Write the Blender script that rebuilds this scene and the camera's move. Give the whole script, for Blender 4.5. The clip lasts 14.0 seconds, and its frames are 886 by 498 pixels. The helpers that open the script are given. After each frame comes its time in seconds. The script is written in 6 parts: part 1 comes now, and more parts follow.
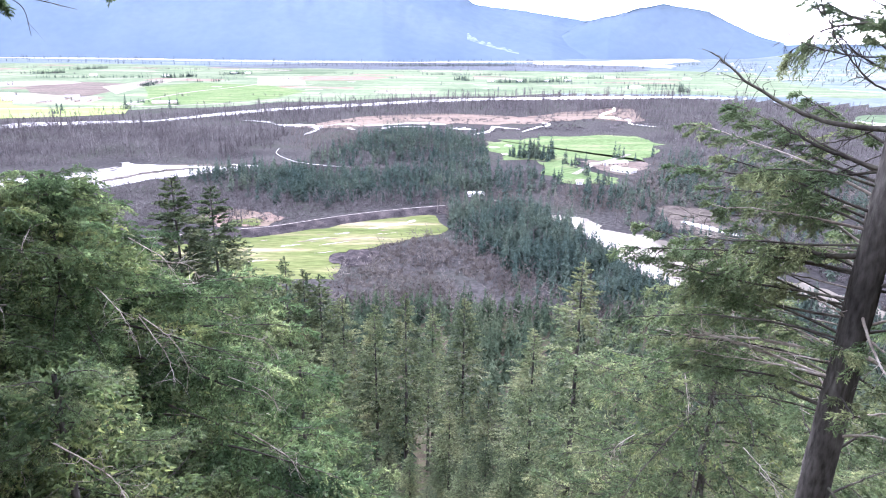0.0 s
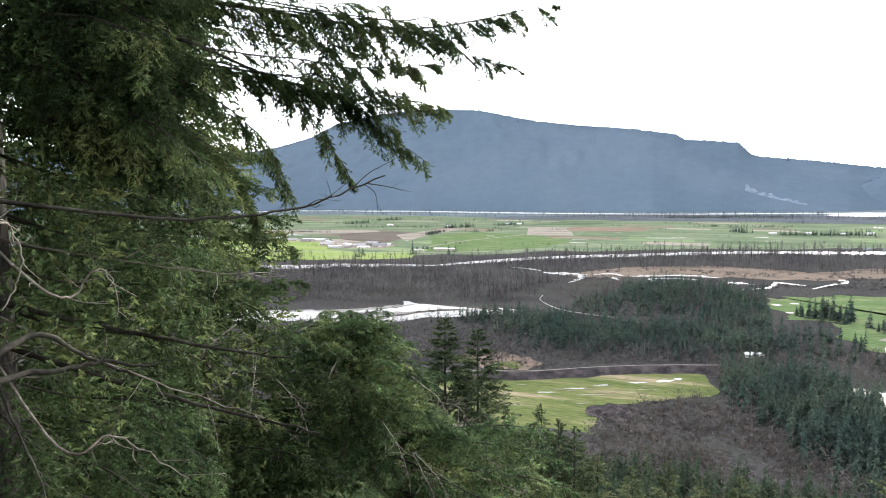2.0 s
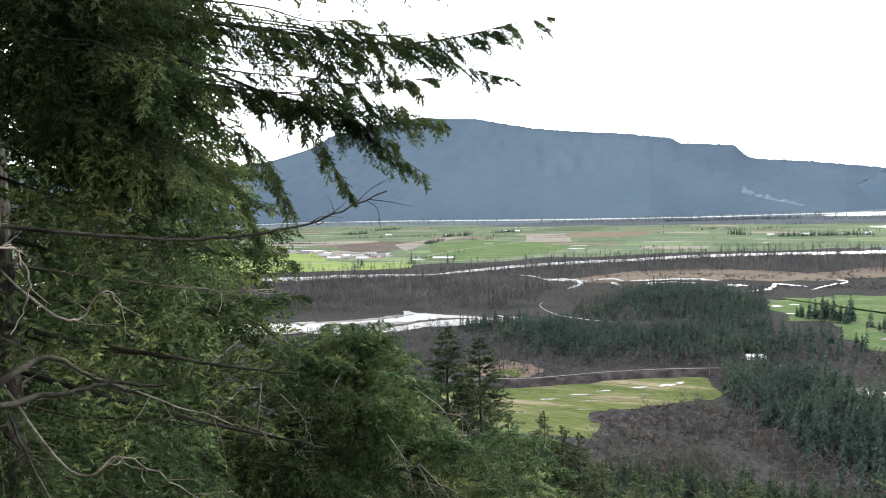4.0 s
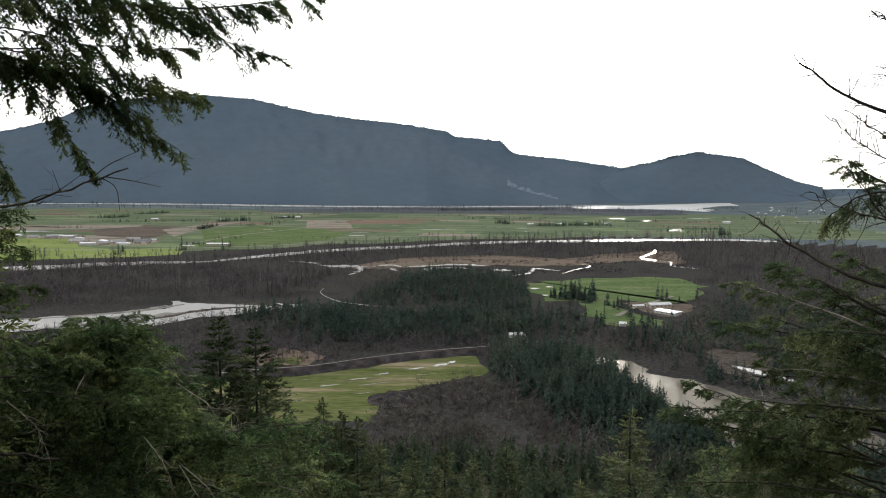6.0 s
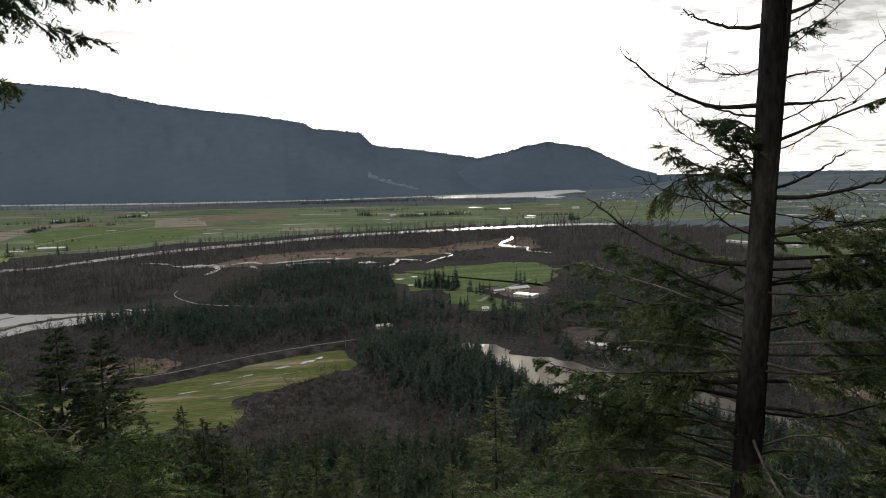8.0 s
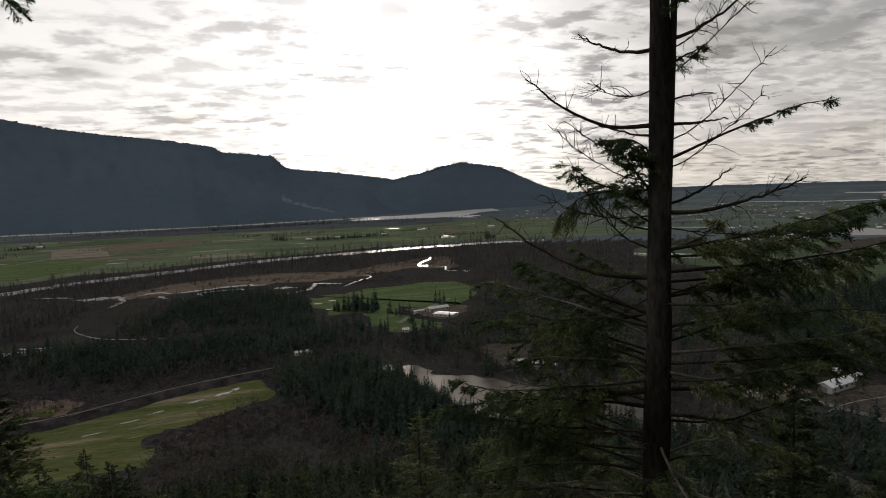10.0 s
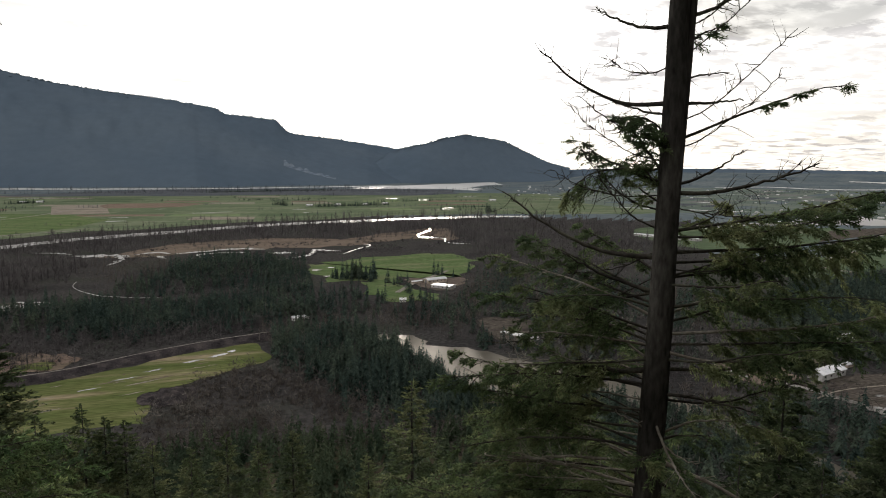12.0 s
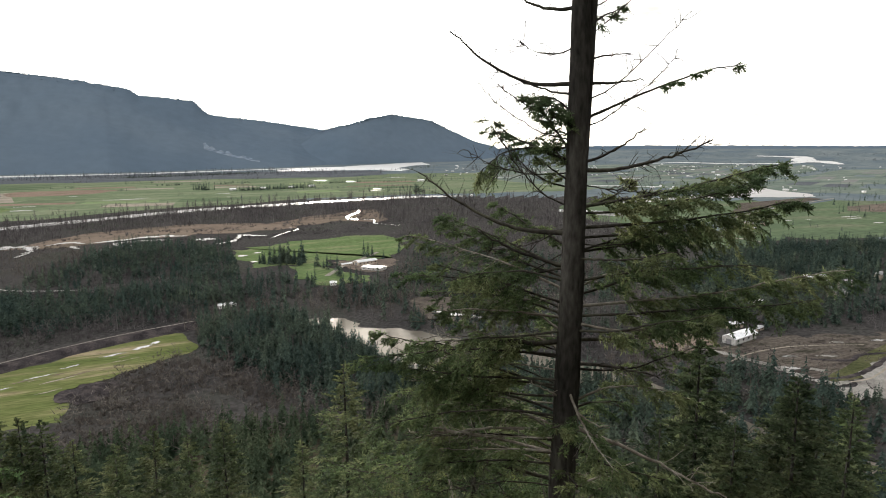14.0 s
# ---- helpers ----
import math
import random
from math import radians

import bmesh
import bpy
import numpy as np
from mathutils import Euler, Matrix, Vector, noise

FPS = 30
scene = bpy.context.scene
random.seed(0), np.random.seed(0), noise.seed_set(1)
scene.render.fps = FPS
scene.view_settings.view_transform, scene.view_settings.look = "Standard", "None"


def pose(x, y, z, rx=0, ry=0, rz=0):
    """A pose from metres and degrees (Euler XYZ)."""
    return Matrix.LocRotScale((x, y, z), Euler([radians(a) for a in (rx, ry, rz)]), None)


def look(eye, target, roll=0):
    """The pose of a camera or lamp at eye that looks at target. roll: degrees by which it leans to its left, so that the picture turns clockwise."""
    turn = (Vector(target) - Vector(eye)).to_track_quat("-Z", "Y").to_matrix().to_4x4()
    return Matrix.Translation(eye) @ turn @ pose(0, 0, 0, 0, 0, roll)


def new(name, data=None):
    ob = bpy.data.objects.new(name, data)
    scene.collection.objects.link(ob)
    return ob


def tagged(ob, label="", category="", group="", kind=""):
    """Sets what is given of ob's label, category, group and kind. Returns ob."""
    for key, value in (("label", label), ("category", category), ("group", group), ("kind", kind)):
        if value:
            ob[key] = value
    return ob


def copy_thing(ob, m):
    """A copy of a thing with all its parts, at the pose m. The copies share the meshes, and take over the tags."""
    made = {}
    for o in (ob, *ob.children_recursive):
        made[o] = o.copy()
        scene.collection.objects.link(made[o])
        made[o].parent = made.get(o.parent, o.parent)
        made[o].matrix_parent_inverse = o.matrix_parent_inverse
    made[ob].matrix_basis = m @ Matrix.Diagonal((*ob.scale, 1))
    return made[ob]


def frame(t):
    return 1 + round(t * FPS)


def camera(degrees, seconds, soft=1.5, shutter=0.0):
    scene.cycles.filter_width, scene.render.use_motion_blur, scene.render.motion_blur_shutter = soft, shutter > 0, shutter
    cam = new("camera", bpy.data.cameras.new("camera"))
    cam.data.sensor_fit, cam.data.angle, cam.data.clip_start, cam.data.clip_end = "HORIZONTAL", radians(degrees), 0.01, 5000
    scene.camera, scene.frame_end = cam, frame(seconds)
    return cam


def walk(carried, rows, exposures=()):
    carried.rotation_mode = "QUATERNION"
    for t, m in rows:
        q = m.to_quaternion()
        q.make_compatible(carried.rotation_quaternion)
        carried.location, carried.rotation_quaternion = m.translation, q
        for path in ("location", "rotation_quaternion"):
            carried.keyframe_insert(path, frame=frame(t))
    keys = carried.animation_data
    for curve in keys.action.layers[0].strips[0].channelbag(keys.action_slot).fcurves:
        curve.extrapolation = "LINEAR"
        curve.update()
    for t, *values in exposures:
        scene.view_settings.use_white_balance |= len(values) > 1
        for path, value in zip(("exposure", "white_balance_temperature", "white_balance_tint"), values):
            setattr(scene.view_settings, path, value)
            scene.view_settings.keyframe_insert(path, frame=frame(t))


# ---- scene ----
cam = camera(68.00, 14.0, 1.0)
# seconds, eye, yaw to the left, pitch up, lean
ROWS = [
    (0.00, 0.019, 0.067, 119.822, -0.12, -18.02, 0.49),
    (0.50, 0.021, 0.065, 119.818, 3.26, -12.30, -1.58),
    (1.00, -0.025, 0.011, 119.887, 11.31, -9.10, -3.89),
    (1.50, -0.094, -0.043, 119.950, 18.25, -7.27, -2.80),
    (2.00, -0.145, -0.080, 119.982, 22.69, -5.19, -0.47),
    (2.20, -0.163, -0.100, 119.980, 24.96, -3.83, -0.28),
    (3.25, -0.175, -0.130, 119.995, 28.00, -2.90, -0.80),
    (4.30, -0.147, -0.126, 120.026, 18.57, -5.21, -1.63),
    (4.50, -0.139, -0.128, 120.024, 15.85, -5.40, -1.10),
    (5.00, -0.081, -0.115, 119.998, 10.76, -6.03, -0.62),
    (5.50, -0.058, -0.060, 120.008, 7.57, -5.62, -0.08),
    (6.00, -0.035, -0.022, 120.007, 3.57, -5.85, 0.21),
    (6.50, 0.000, 0.000, 120.000, 0.00, -6.40, 0.00),
    (7.00, 0.016, 0.016, 119.994, -3.63, -7.04, -0.51),
    (7.50, 0.052, 0.028, 119.987, -6.20, -6.80, -0.83),
    (8.00, 0.075, 0.030, 119.992, -8.33, -6.63, -0.91),
    (8.50, 0.087, 0.032, 119.998, -9.52, -6.32, -1.04),
    (8.70, 0.095, 0.034, 119.994, -10.69, -6.38, -1.41),
    (9.75, 0.150, 0.060, 120.000, -15.60, -5.10, -2.10),
    (10.80, 0.198, 0.073, 119.997, -12.50, -5.01, -2.36),
    (11.00, 0.197, 0.056, 120.012, -9.70, -5.63, -2.91),
    (11.50, 0.169, 0.084, 119.990, -12.76, -7.22, -1.30),
    (12.00, 0.121, 0.107, 119.986, -15.53, -7.44, 0.37),
    (12.50, 0.120, 0.110, 119.986, -21.43, -9.64, 2.51),
    (13.00, 0.162, 0.065, 119.985, -21.05, -9.57, 1.09),
    (13.50, 0.222, 0.010, 119.998, -20.06, -8.99, -0.11),
    (14.00, 0.230, 0.008, 119.993, -21.69, -9.14, -0.44),
]
EXPOSURES = [(0.0, 2.2, 5350, 28), (0.5, 1.6, 5600, 19), (1.0, 1.06, 5850, 13), (2.2, 1.0, 5900, 11), (5.0, 0.46, 6000, 8), (6.0, -0.27, 6250, 9), (6.5, -0.45, 6300, 9), (7.5, -0.6, 6350, 10), (8.7, -1.15, 6400, 10), (11.0, -1.9, 6550, 13), (11.5, -1.12, 6550, 12), (12.0, -0.72, 6500, 11), (12.5, -0.2, 6450, 10), (13.0, 0.14, 6450, 10), (14.0, 0.16, 6450, 10)]
walk(cam, [(t, pose(x, y, z, 0, 0, yaw) @ pose(0, 0, 0, 90 + pitch, 0, 0) @ pose(0, 0, 0, 0, 0, lean)) for t, x, y, z, yaw, pitch, lean in ROWS], EXPOSURES)

# ---- sky, sun ----
SUN_AZ, SUN_EL = 12.7, 7.0                    # degrees: to the right of +y, above the horizon
sun_way = Vector((math.sin(radians(SUN_AZ)) * math.cos(radians(SUN_EL)), math.cos(radians(SUN_AZ)) * math.cos(radians(SUN_EL)), math.sin(radians(SUN_EL))))


def make_sky():
    world = bpy.data.worlds.new("sky")
    world.use_nodes = True
    scene.world = world
    tree = world.node_tree
    tree.nodes.clear()
    add, link = tree.nodes.new, tree.links.new

    def calc(op, a, b=None, clamp=False):
        n = add("ShaderNodeMath")
        n.operation, n.use_clamp = op, clamp
        for i, v in enumerate((a, b)):
            if v is None:
                continue
            if isinstance(v, (int, float)):
                n.inputs[i].default_value = v
            else:
                link(v, n.inputs[i])
        return n.outputs[0]

    def blend(kind, fac, a, b):
        n = add("ShaderNodeMixRGB")
        n.blend_type = kind
        for i, v in enumerate((fac, a, b)):
            if isinstance(v, (int, float)):
                n.inputs[i].default_value = v
            elif isinstance(v, tuple):
                n.inputs[i].default_value = (*v, 1)
            else:
                link(v, n.inputs[i])
        return n.outputs[0]

    coord = add("ShaderNodeTexCoord").outputs["Generated"]
    split = add("ShaderNodeSeparateXYZ")
    link(coord, split.inputs[0])
    up = calc("MAXIMUM", split.outputs[2], 0.0)
    sky = add("ShaderNodeTexSky")
    sky.sky_type, sky.sun_disc = "NISHITA", False
    sky.sun_elevation, sky.sun_rotation = radians(SUN_EL), radians(SUN_AZ)
    blue = blend("MULTIPLY", 1.0, sky.outputs[0], (0.10, 0.10, 0.10))
    # the cloud deck lies flat overhead: its pattern runs out towards the horizon
    flat = calc("MAXIMUM", calc("ADD", split.outputs[2], 0.12), 0.05)
    deck = add("ShaderNodeCombineXYZ")
    link(calc("DIVIDE", split.outputs[0], flat), deck.inputs[0])
    link(calc("MULTIPLY", calc("DIVIDE", split.outputs[1], flat), 1.25), deck.inputs[1])

    def cloud(scale, detail, rough, lo, hi):
        n = add("ShaderNodeTexNoise")
        n.inputs["Scale"].default_value, n.inputs["Detail"].default_value, n.inputs["Roughness"].default_value = scale, detail, rough
        link(deck.outputs[0], n.inputs["Vector"])
        ramp = add("ShaderNodeMapRange")
        ramp.interpolation_type = "SMOOTHSTEP"
        ramp.inputs[1].default_value, ramp.inputs[2].default_value = lo, hi
        link(n.outputs[0], ramp.inputs[0])
        return ramp.outputs[0]

    puffs = cloud(4.6, 8.0, 0.60, 0.44, 0.62)
    masses = cloud(0.7, 3.0, 0.5, 0.38, 0.62)
    veil = cloud(0.55, 4.0, 0.55, 0.25, 0.45)
    veil = calc("MAXIMUM", veil, calc("SUBTRACT", 1.0, calc("MULTIPLY", up, 2.2)))
    grey = calc("MULTIPLY", puffs, calc("ADD", calc("MULTIPLY", masses, 0.5), 0.5))
    # thicker towards the east side of the valley
    grey = calc("MULTIPLY", grey, calc("ADD", calc("MULTIPLY", split.outputs[0], 0.4), 0.80, True))
    streaks = cloud(2.4, 7.0, 0.62, 0.42, 0.60)
    grey = calc("MAXIMUM", grey, calc("MULTIPLY", streaks, calc("MULTIPLY", calc("SUBTRACT", split.outputs[0], 0.30), 1.2, True)))
    # brightness of the thin cloud falls off away from the sun
    dot = add("ShaderNodeVectorMath")
    dot.operation = "DOT_PRODUCT"
    link(coord, dot.inputs[0])
    dot.inputs[1].default_value = sun_way
    near = calc("MAXIMUM", dot.outputs["Value"], 0.0)
    glow = calc("ADD", calc("MULTIPLY", calc("POWER", near, 8.0), 0.8), calc("MULTIPLY", calc("POWER", near, 60.0), 3.0))
    bright = calc("ADD", glow, calc("SUBTRACT", 2.2, calc("MULTIPLY", split.outputs[0], 0.7)))
    bright = calc("MULTIPLY", bright, calc("SUBTRACT", 1.32, calc("MULTIPLY", up, 0.6)))
    lit = blend("MULTIPLY", 1.0, (1.0, 0.985, 0.955), bright)
    low = calc("POWER", calc("SUBTRACT", 1.0, up), 9.0)
    lit = blend("MIX", calc("MULTIPLY", low, 0.6, True), lit, blend("MULTIPLY", 1.0, lit, (1.0, 0.90, 0.72)))
    shade = blend("MIX", calc("MULTIPLY", grey, 0.88, True), lit, blend("ADD", 1.0, (0.45, 0.446, 0.475), blend("MULTIPLY", 1.0, lit, (0.14, 0.137, 0.14))))
    full = blend("MIX", veil, blue, shade)
    back = add("ShaderNodeBackground")
    link(full, back.inputs[0])
    back.inputs[1].default_value = 1.0
    out = add("ShaderNodeOutputWorld")
    link(back.outputs[0], out.inputs[0])


make_sky()
lamp = bpy.data.lights.new("sun", "SUN")
lamp.energy, lamp.angle, lamp.color = 4.8, radians(4.0), (1.0, 0.90, 0.76)
sun = new("sun", lamp)
sun.matrix_world = look((0, 0, 400), Vector((0, 0, 400)) - sun_way)


# ---- materials ----
def shader(name, colours, scales=(1.0, 12.0), rough=0.8, bump=0.0, reach=0.05, stretch=(1, 1, 1), contrast=0.35, local=False, through_light=0.0, islands=0.0, objects=0.0, metal=0.0, spec=0.0):
    """A surface of two or three colours blended by broad noise, with fine grain in value and relief."""
    m = bpy.data.materials.new(name)
    m.use_nodes = True
    tree = m.node_tree
    add, link = tree.nodes.new, tree.links.new
    base = tree.nodes["Principled BSDF"]
    base.inputs["Roughness"].default_value, base.inputs["Metallic"].default_value = rough, metal
    base.inputs["Specular IOR Level"].default_value = spec
    if local:
        where = add("ShaderNodeTexCoord").outputs["Object"]
    else:
        where = add("ShaderNodeNewGeometry").outputs["Position"]
    mapping = add("ShaderNodeMapping")
    mapping.inputs["Scale"].default_value = stretch
    link(where, mapping.inputs[0])
    broad, fine = add("ShaderNodeTexNoise"), add("ShaderNodeTexNoise")
    for n, s, d in ((broad, scales[0], 4), (fine, scales[1], 6)):
        link(mapping.outputs[0], n.inputs["Vector"])
        n.inputs["Scale"].default_value, n.inputs["Detail"].default_value = s, d
    ramp = add("ShaderNodeValToRGB")
    stops = ramp.color_ramp.elements
    while len(stops) < len(colours):
        stops.new(0.5)
    for i, c in enumerate(colours):
        stops[i].position, stops[i].color = 0.32 + 0.36 * i / max(1, len(colours) - 1), (*c, 1)
    link(broad.outputs[0], ramp.inputs[0])
    grain = add("ShaderNodeMapRange")
    grain.inputs[1].default_value, grain.inputs[2].default_value = 0.25, 0.75
    grain.inputs[3].default_value, grain.inputs[4].default_value = 1 - contrast, 1 + contrast
    link(fine.outputs[0], grain.inputs[0])
    value = grain.outputs[0]
    for amount, node, socket in ((islands, "ShaderNodeNewGeometry", "Random Per Island"), (objects, "ShaderNodeObjectInfo", "Random")):
        if amount:
            r = add("ShaderNodeMapRange")
            r.inputs[3].default_value, r.inputs[4].default_value = 1 - amount, 1 + amount
            link(add(node).outputs[socket], r.inputs[0])
            mul = add("ShaderNodeMath")
            mul.operation = "MULTIPLY"
            link(value, mul.inputs[0]), link(r.outputs[0], mul.inputs[1])
            value = mul.outputs[0]
    tint = add("ShaderNodeMixRGB")
    tint.blend_type, tint.inputs[0].default_value = "MULTIPLY", 1.0
    link(ramp.outputs[0], tint.inputs[1]), link(value, tint.inputs[2])
    link(tint.outputs[0], base.inputs["Base Color"])
    if bump:
        b = add("ShaderNodeBump")
        b.inputs["Strength"].default_value, b.inputs["Distance"].default_value = bump, reach
        link(fine.outputs[0], b.inputs["Height"]), link(b.outputs[0], base.inputs["Normal"])
    if through_light:
        leaf, mix = add("ShaderNodeBsdfTranslucent"), add("ShaderNodeMixShader")
        link(tint.outputs[0], leaf.inputs[0])
        mix.inputs[0].default_value = through_light
        link(base.outputs[0], mix.inputs[1]), link(leaf.outputs[0], mix.inputs[2])
        link(mix.outputs[0], tree.nodes["Material Output"].inputs[0])
    return m


GROUND = shader("valley_soil", [(0.027, 0.026, 0.026), (0.040, 0.038, 0.037), (0.036, 0.038, 0.032)], (0.012, 0.35), 0.95, contrast=0.5)
LITTER = shader("mossy_needle_litter", [(0.030, 0.027, 0.020), (0.052, 0.044, 0.032), (0.036, 0.048, 0.022)], (0.5, 6.0), 0.95, bump=0.5, reach=0.05, contrast=0.55)
# distance haze is put into the colours of the far plain and stubble
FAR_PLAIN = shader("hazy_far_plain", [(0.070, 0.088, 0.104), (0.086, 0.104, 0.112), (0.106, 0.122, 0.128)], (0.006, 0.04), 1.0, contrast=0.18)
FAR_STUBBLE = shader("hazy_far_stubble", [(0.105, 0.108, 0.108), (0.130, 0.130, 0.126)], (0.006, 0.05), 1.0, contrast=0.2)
# some blue is mixed into this green for distance haze
GRASS = shader("pasture_grass", [(0.078, 0.098, 0.062), (0.094, 0.117, 0.072), (0.130, 0.140, 0.098)], (0.012, 0.12), 0.9, stretch=(0.5, 1.6, 1), contrast=0.3)
# field green with airy blue-grey haze mixed into it
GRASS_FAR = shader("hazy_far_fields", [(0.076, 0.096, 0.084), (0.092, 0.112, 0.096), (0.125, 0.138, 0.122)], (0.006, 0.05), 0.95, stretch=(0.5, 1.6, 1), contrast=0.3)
GRASS_NEAR = shader("meadow_grass", [(0.060, 0.076, 0.028), (0.074, 0.088, 0.033), (0.092, 0.100, 0.042), (0.185, 0.155, 0.100)], (0.05, 0.5), 0.9, stretch=(0.25, 1.5, 1), contrast=0.4)
GRASS_BRIGHT = shader("bright_pasture", [(0.125, 0.165, 0.055), (0.145, 0.185, 0.062), (0.175, 0.195, 0.085)], (0.012, 0.12), 0.9, stretch=(0.5, 1.6, 1), contrast=0.2)
OLIVE = shader("olive_winter_grass", [(0.036, 0.040, 0.020), (0.052, 0.056, 0.028), (0.074, 0.070, 0.042)], (0.05, 0.6), 0.9, contrast=0.4)
RUST = shader("rusty_earth", [(0.068, 0.056, 0.048), (0.104, 0.086, 0.074), (0.066, 0.062, 0.050)], (0.02, 0.4), 0.95, stretch=(0.4, 1.6, 1), contrast=0.5)
GRASS_DARK = shader("dark_pasture", [(0.056, 0.076, 0.048), (0.070, 0.094, 0.056), (0.092, 0.102, 0.070)], (0.012, 0.12), 0.9, stretch=(0.5, 1.6, 1))
GRASS_PALE = shader("pale_pasture", [(0.100, 0.132, 0.072), (0.120, 0.152, 0.082), (0.165, 0.172, 0.115)], (0.012, 0.12), 0.9, stretch=(0.5, 1.6, 1))
PASTURE = shader("farm_pasture", [(0.064, 0.094, 0.040), (0.078, 0.108, 0.048), (0.110, 0.124, 0.068)], (0.03, 0.3), 0.9, stretch=(0.5, 1.4, 1), contrast=0.4)
STRAW = shader("dry_reed", [(0.092, 0.073, 0.060), (0.130, 0.104, 0.084), (0.078, 0.066, 0.052)], (0.02, 0.25), 0.95, stretch=(0.5, 1.5, 1))
STUBBLE = shader("bare_farmland", [(0.155, 0.135, 0.115), (0.20, 0.178, 0.15), (0.125, 0.11, 0.09)], (0.02, 0.2), 0.95, stretch=(0.3, 1.5, 1))
PLOUGH = shader("ploughed_earth", [(0.11, 0.080, 0.068), (0.155, 0.118, 0.095), (0.09, 0.075, 0.055)], (0.03, 0.4), 0.95, stretch=(0.4, 1.6, 1))
GRAVEL = shader("gravel", [(0.12, 0.115, 0.108), (0.19, 0.182, 0.17), (0.085, 0.08, 0.074)], (0.05, 1.5), 0.9)
MUD = shader("river_mud", [(0.036, 0.031, 0.028), (0.075, 0.065, 0.056), (0.032, 0.030, 0.024)], (0.07, 0.6), 0.7, contrast=0.6, stretch=(0.6, 1.4, 1))
DARK_SOIL = shader("dark_spoil", [(0.020, 0.018, 0.019), (0.036, 0.032, 0.033), (0.060, 0.052, 0.050)], (0.15, 1.2), 0.95, bump=0.5, reach=0.4)
# slope and scar colours have the air's haze painted in: paler, bluer
MOUNTAIN = shader("hazed_forest_slope", [(0.059, 0.081, 0.107), (0.065, 0.087, 0.113), (0.072, 0.094, 0.119)], (0.0016, 0.02), 1.0, contrast=0.06, spec=0.0)
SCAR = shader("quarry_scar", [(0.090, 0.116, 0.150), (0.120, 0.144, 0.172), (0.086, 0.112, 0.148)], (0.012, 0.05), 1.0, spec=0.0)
# twig and needle colour greyed to blue: haze painted onto distant trees
FAR_TREES = shader("hazed_tree_tops", [(0.058, 0.064, 0.074), (0.078, 0.084, 0.090)], (0.01, 0.3), 1.0, spec=0.0)
# needle green shifted to blue-grey: valley haze put into the colour
CONIFER_FAR = shader("valley_conifer_needles", [(0.030, 0.046, 0.042), (0.044, 0.062, 0.050), (0.066, 0.082, 0.060)], (0.03, 1.2), 0.8, contrast=0.45, through_light=0.3, islands=0.4)
# slope_fir_needles darkened, with the slope's shade put into the colour
CONIFER_DARK = shader("shaded_slope_fir_needles", [(0.022, 0.034, 0.017), (0.040, 0.054, 0.026), (0.082, 0.094, 0.046)], (0.25, 4.0), 0.85, contrast=0.45, through_light=0.36, islands=0.5, objects=0.22, spec=0.08)
CONIFER_MID = shader("slope_fir_needles", [(0.036, 0.053, 0.025), (0.064, 0.083, 0.038), (0.126, 0.140, 0.068)], (0.25, 4.0), 0.85, contrast=0.45, through_light=0.42, islands=0.5, objects=0.22, spec=0.08)
NEEDLES = shader("fir_needles", [(0.024, 0.040, 0.017), (0.062, 0.091, 0.036), (0.148, 0.170, 0.062)], (1.0, 6.0), 0.75, contrast=0.5, through_light=0.46, islands=0.5, spec=0.10)
# fir_needles lightened: sunlight and glare are put into the colour
NEEDLES_PALE = shader("lit_fir_needles", [(0.040, 0.064, 0.030), (0.076, 0.106, 0.048), (0.165, 0.182, 0.088)], (1.3, 9.0), 0.7, contrast=0.45, through_light=0.50, islands=0.45, spec=0.12)
# lit copy of fir_needles for firs and boughs turned to the sun
NEEDLES_BRIGHT = shader("sunlit_fir_needles", [(0.024, 0.044, 0.020), (0.070, 0.110, 0.046), (0.150, 0.185, 0.080)], (1.0, 6.0), 0.75, contrast=0.55, through_light=0.48, islands=0.6, spec=0.10)
# a little haze blue is painted into the twig colour
TWIGS_FAR = shader("bare_twigs", [(0.054, 0.049, 0.050), (0.074, 0.068, 0.069), (0.104, 0.098, 0.096)], (0.02, 1.0), 0.9, contrast=0.2, islands=0.35)
CONIFER_SLOPE = shader("slope_wood_needles", [(0.027, 0.040, 0.027), (0.040, 0.055, 0.034), (0.064, 0.078, 0.047)], (0.06, 1.5), 0.85, contrast=0.45, through_light=0.3, islands=0.45)
TWIGS_NEAR = shader("brown_thicket_twigs", [(0.060, 0.052, 0.047), (0.082, 0.072, 0.065), (0.108, 0.098, 0.088)], (0.03, 1.0), 0.9, contrast=0.2, islands=0.35)
BARK = shader("fir_bark", [(0.018, 0.0168, 0.0155), (0.044, 0.041, 0.037), (0.090, 0.085, 0.077)], (2.2, 26.0), 0.9, bump=0.9, reach=0.025, stretch=(1, 1, 0.3), contrast=0.55)
DEAD_WOOD = shader("dead_twig", [(0.10, 0.085, 0.07), (0.19, 0.17, 0.145), (0.28, 0.26, 0.23)], (3.0, 30.0), 0.85, bump=0.4, reach=0.005, contrast=0.4)
LIMB = shader("limb_bark", [(0.022, 0.020, 0.018), (0.046, 0.042, 0.036), (0.075, 0.074, 0.056)], (2.5, 30.0), 0.9, bump=0.5, reach=0.008, contrast=0.4)
WHITE_WALL = shader("painted_siding", [(0.36, 0.355, 0.34), (0.48, 0.47, 0.45)], (0.3, 3.0), 0.7, contrast=0.15, objects=0.25)
TAN_WALL = shader("weathered_board", [(0.30, 0.25, 0.20), (0.40, 0.35, 0.29)], (0.3, 3.0), 0.8, contrast=0.2, objects=0.25)
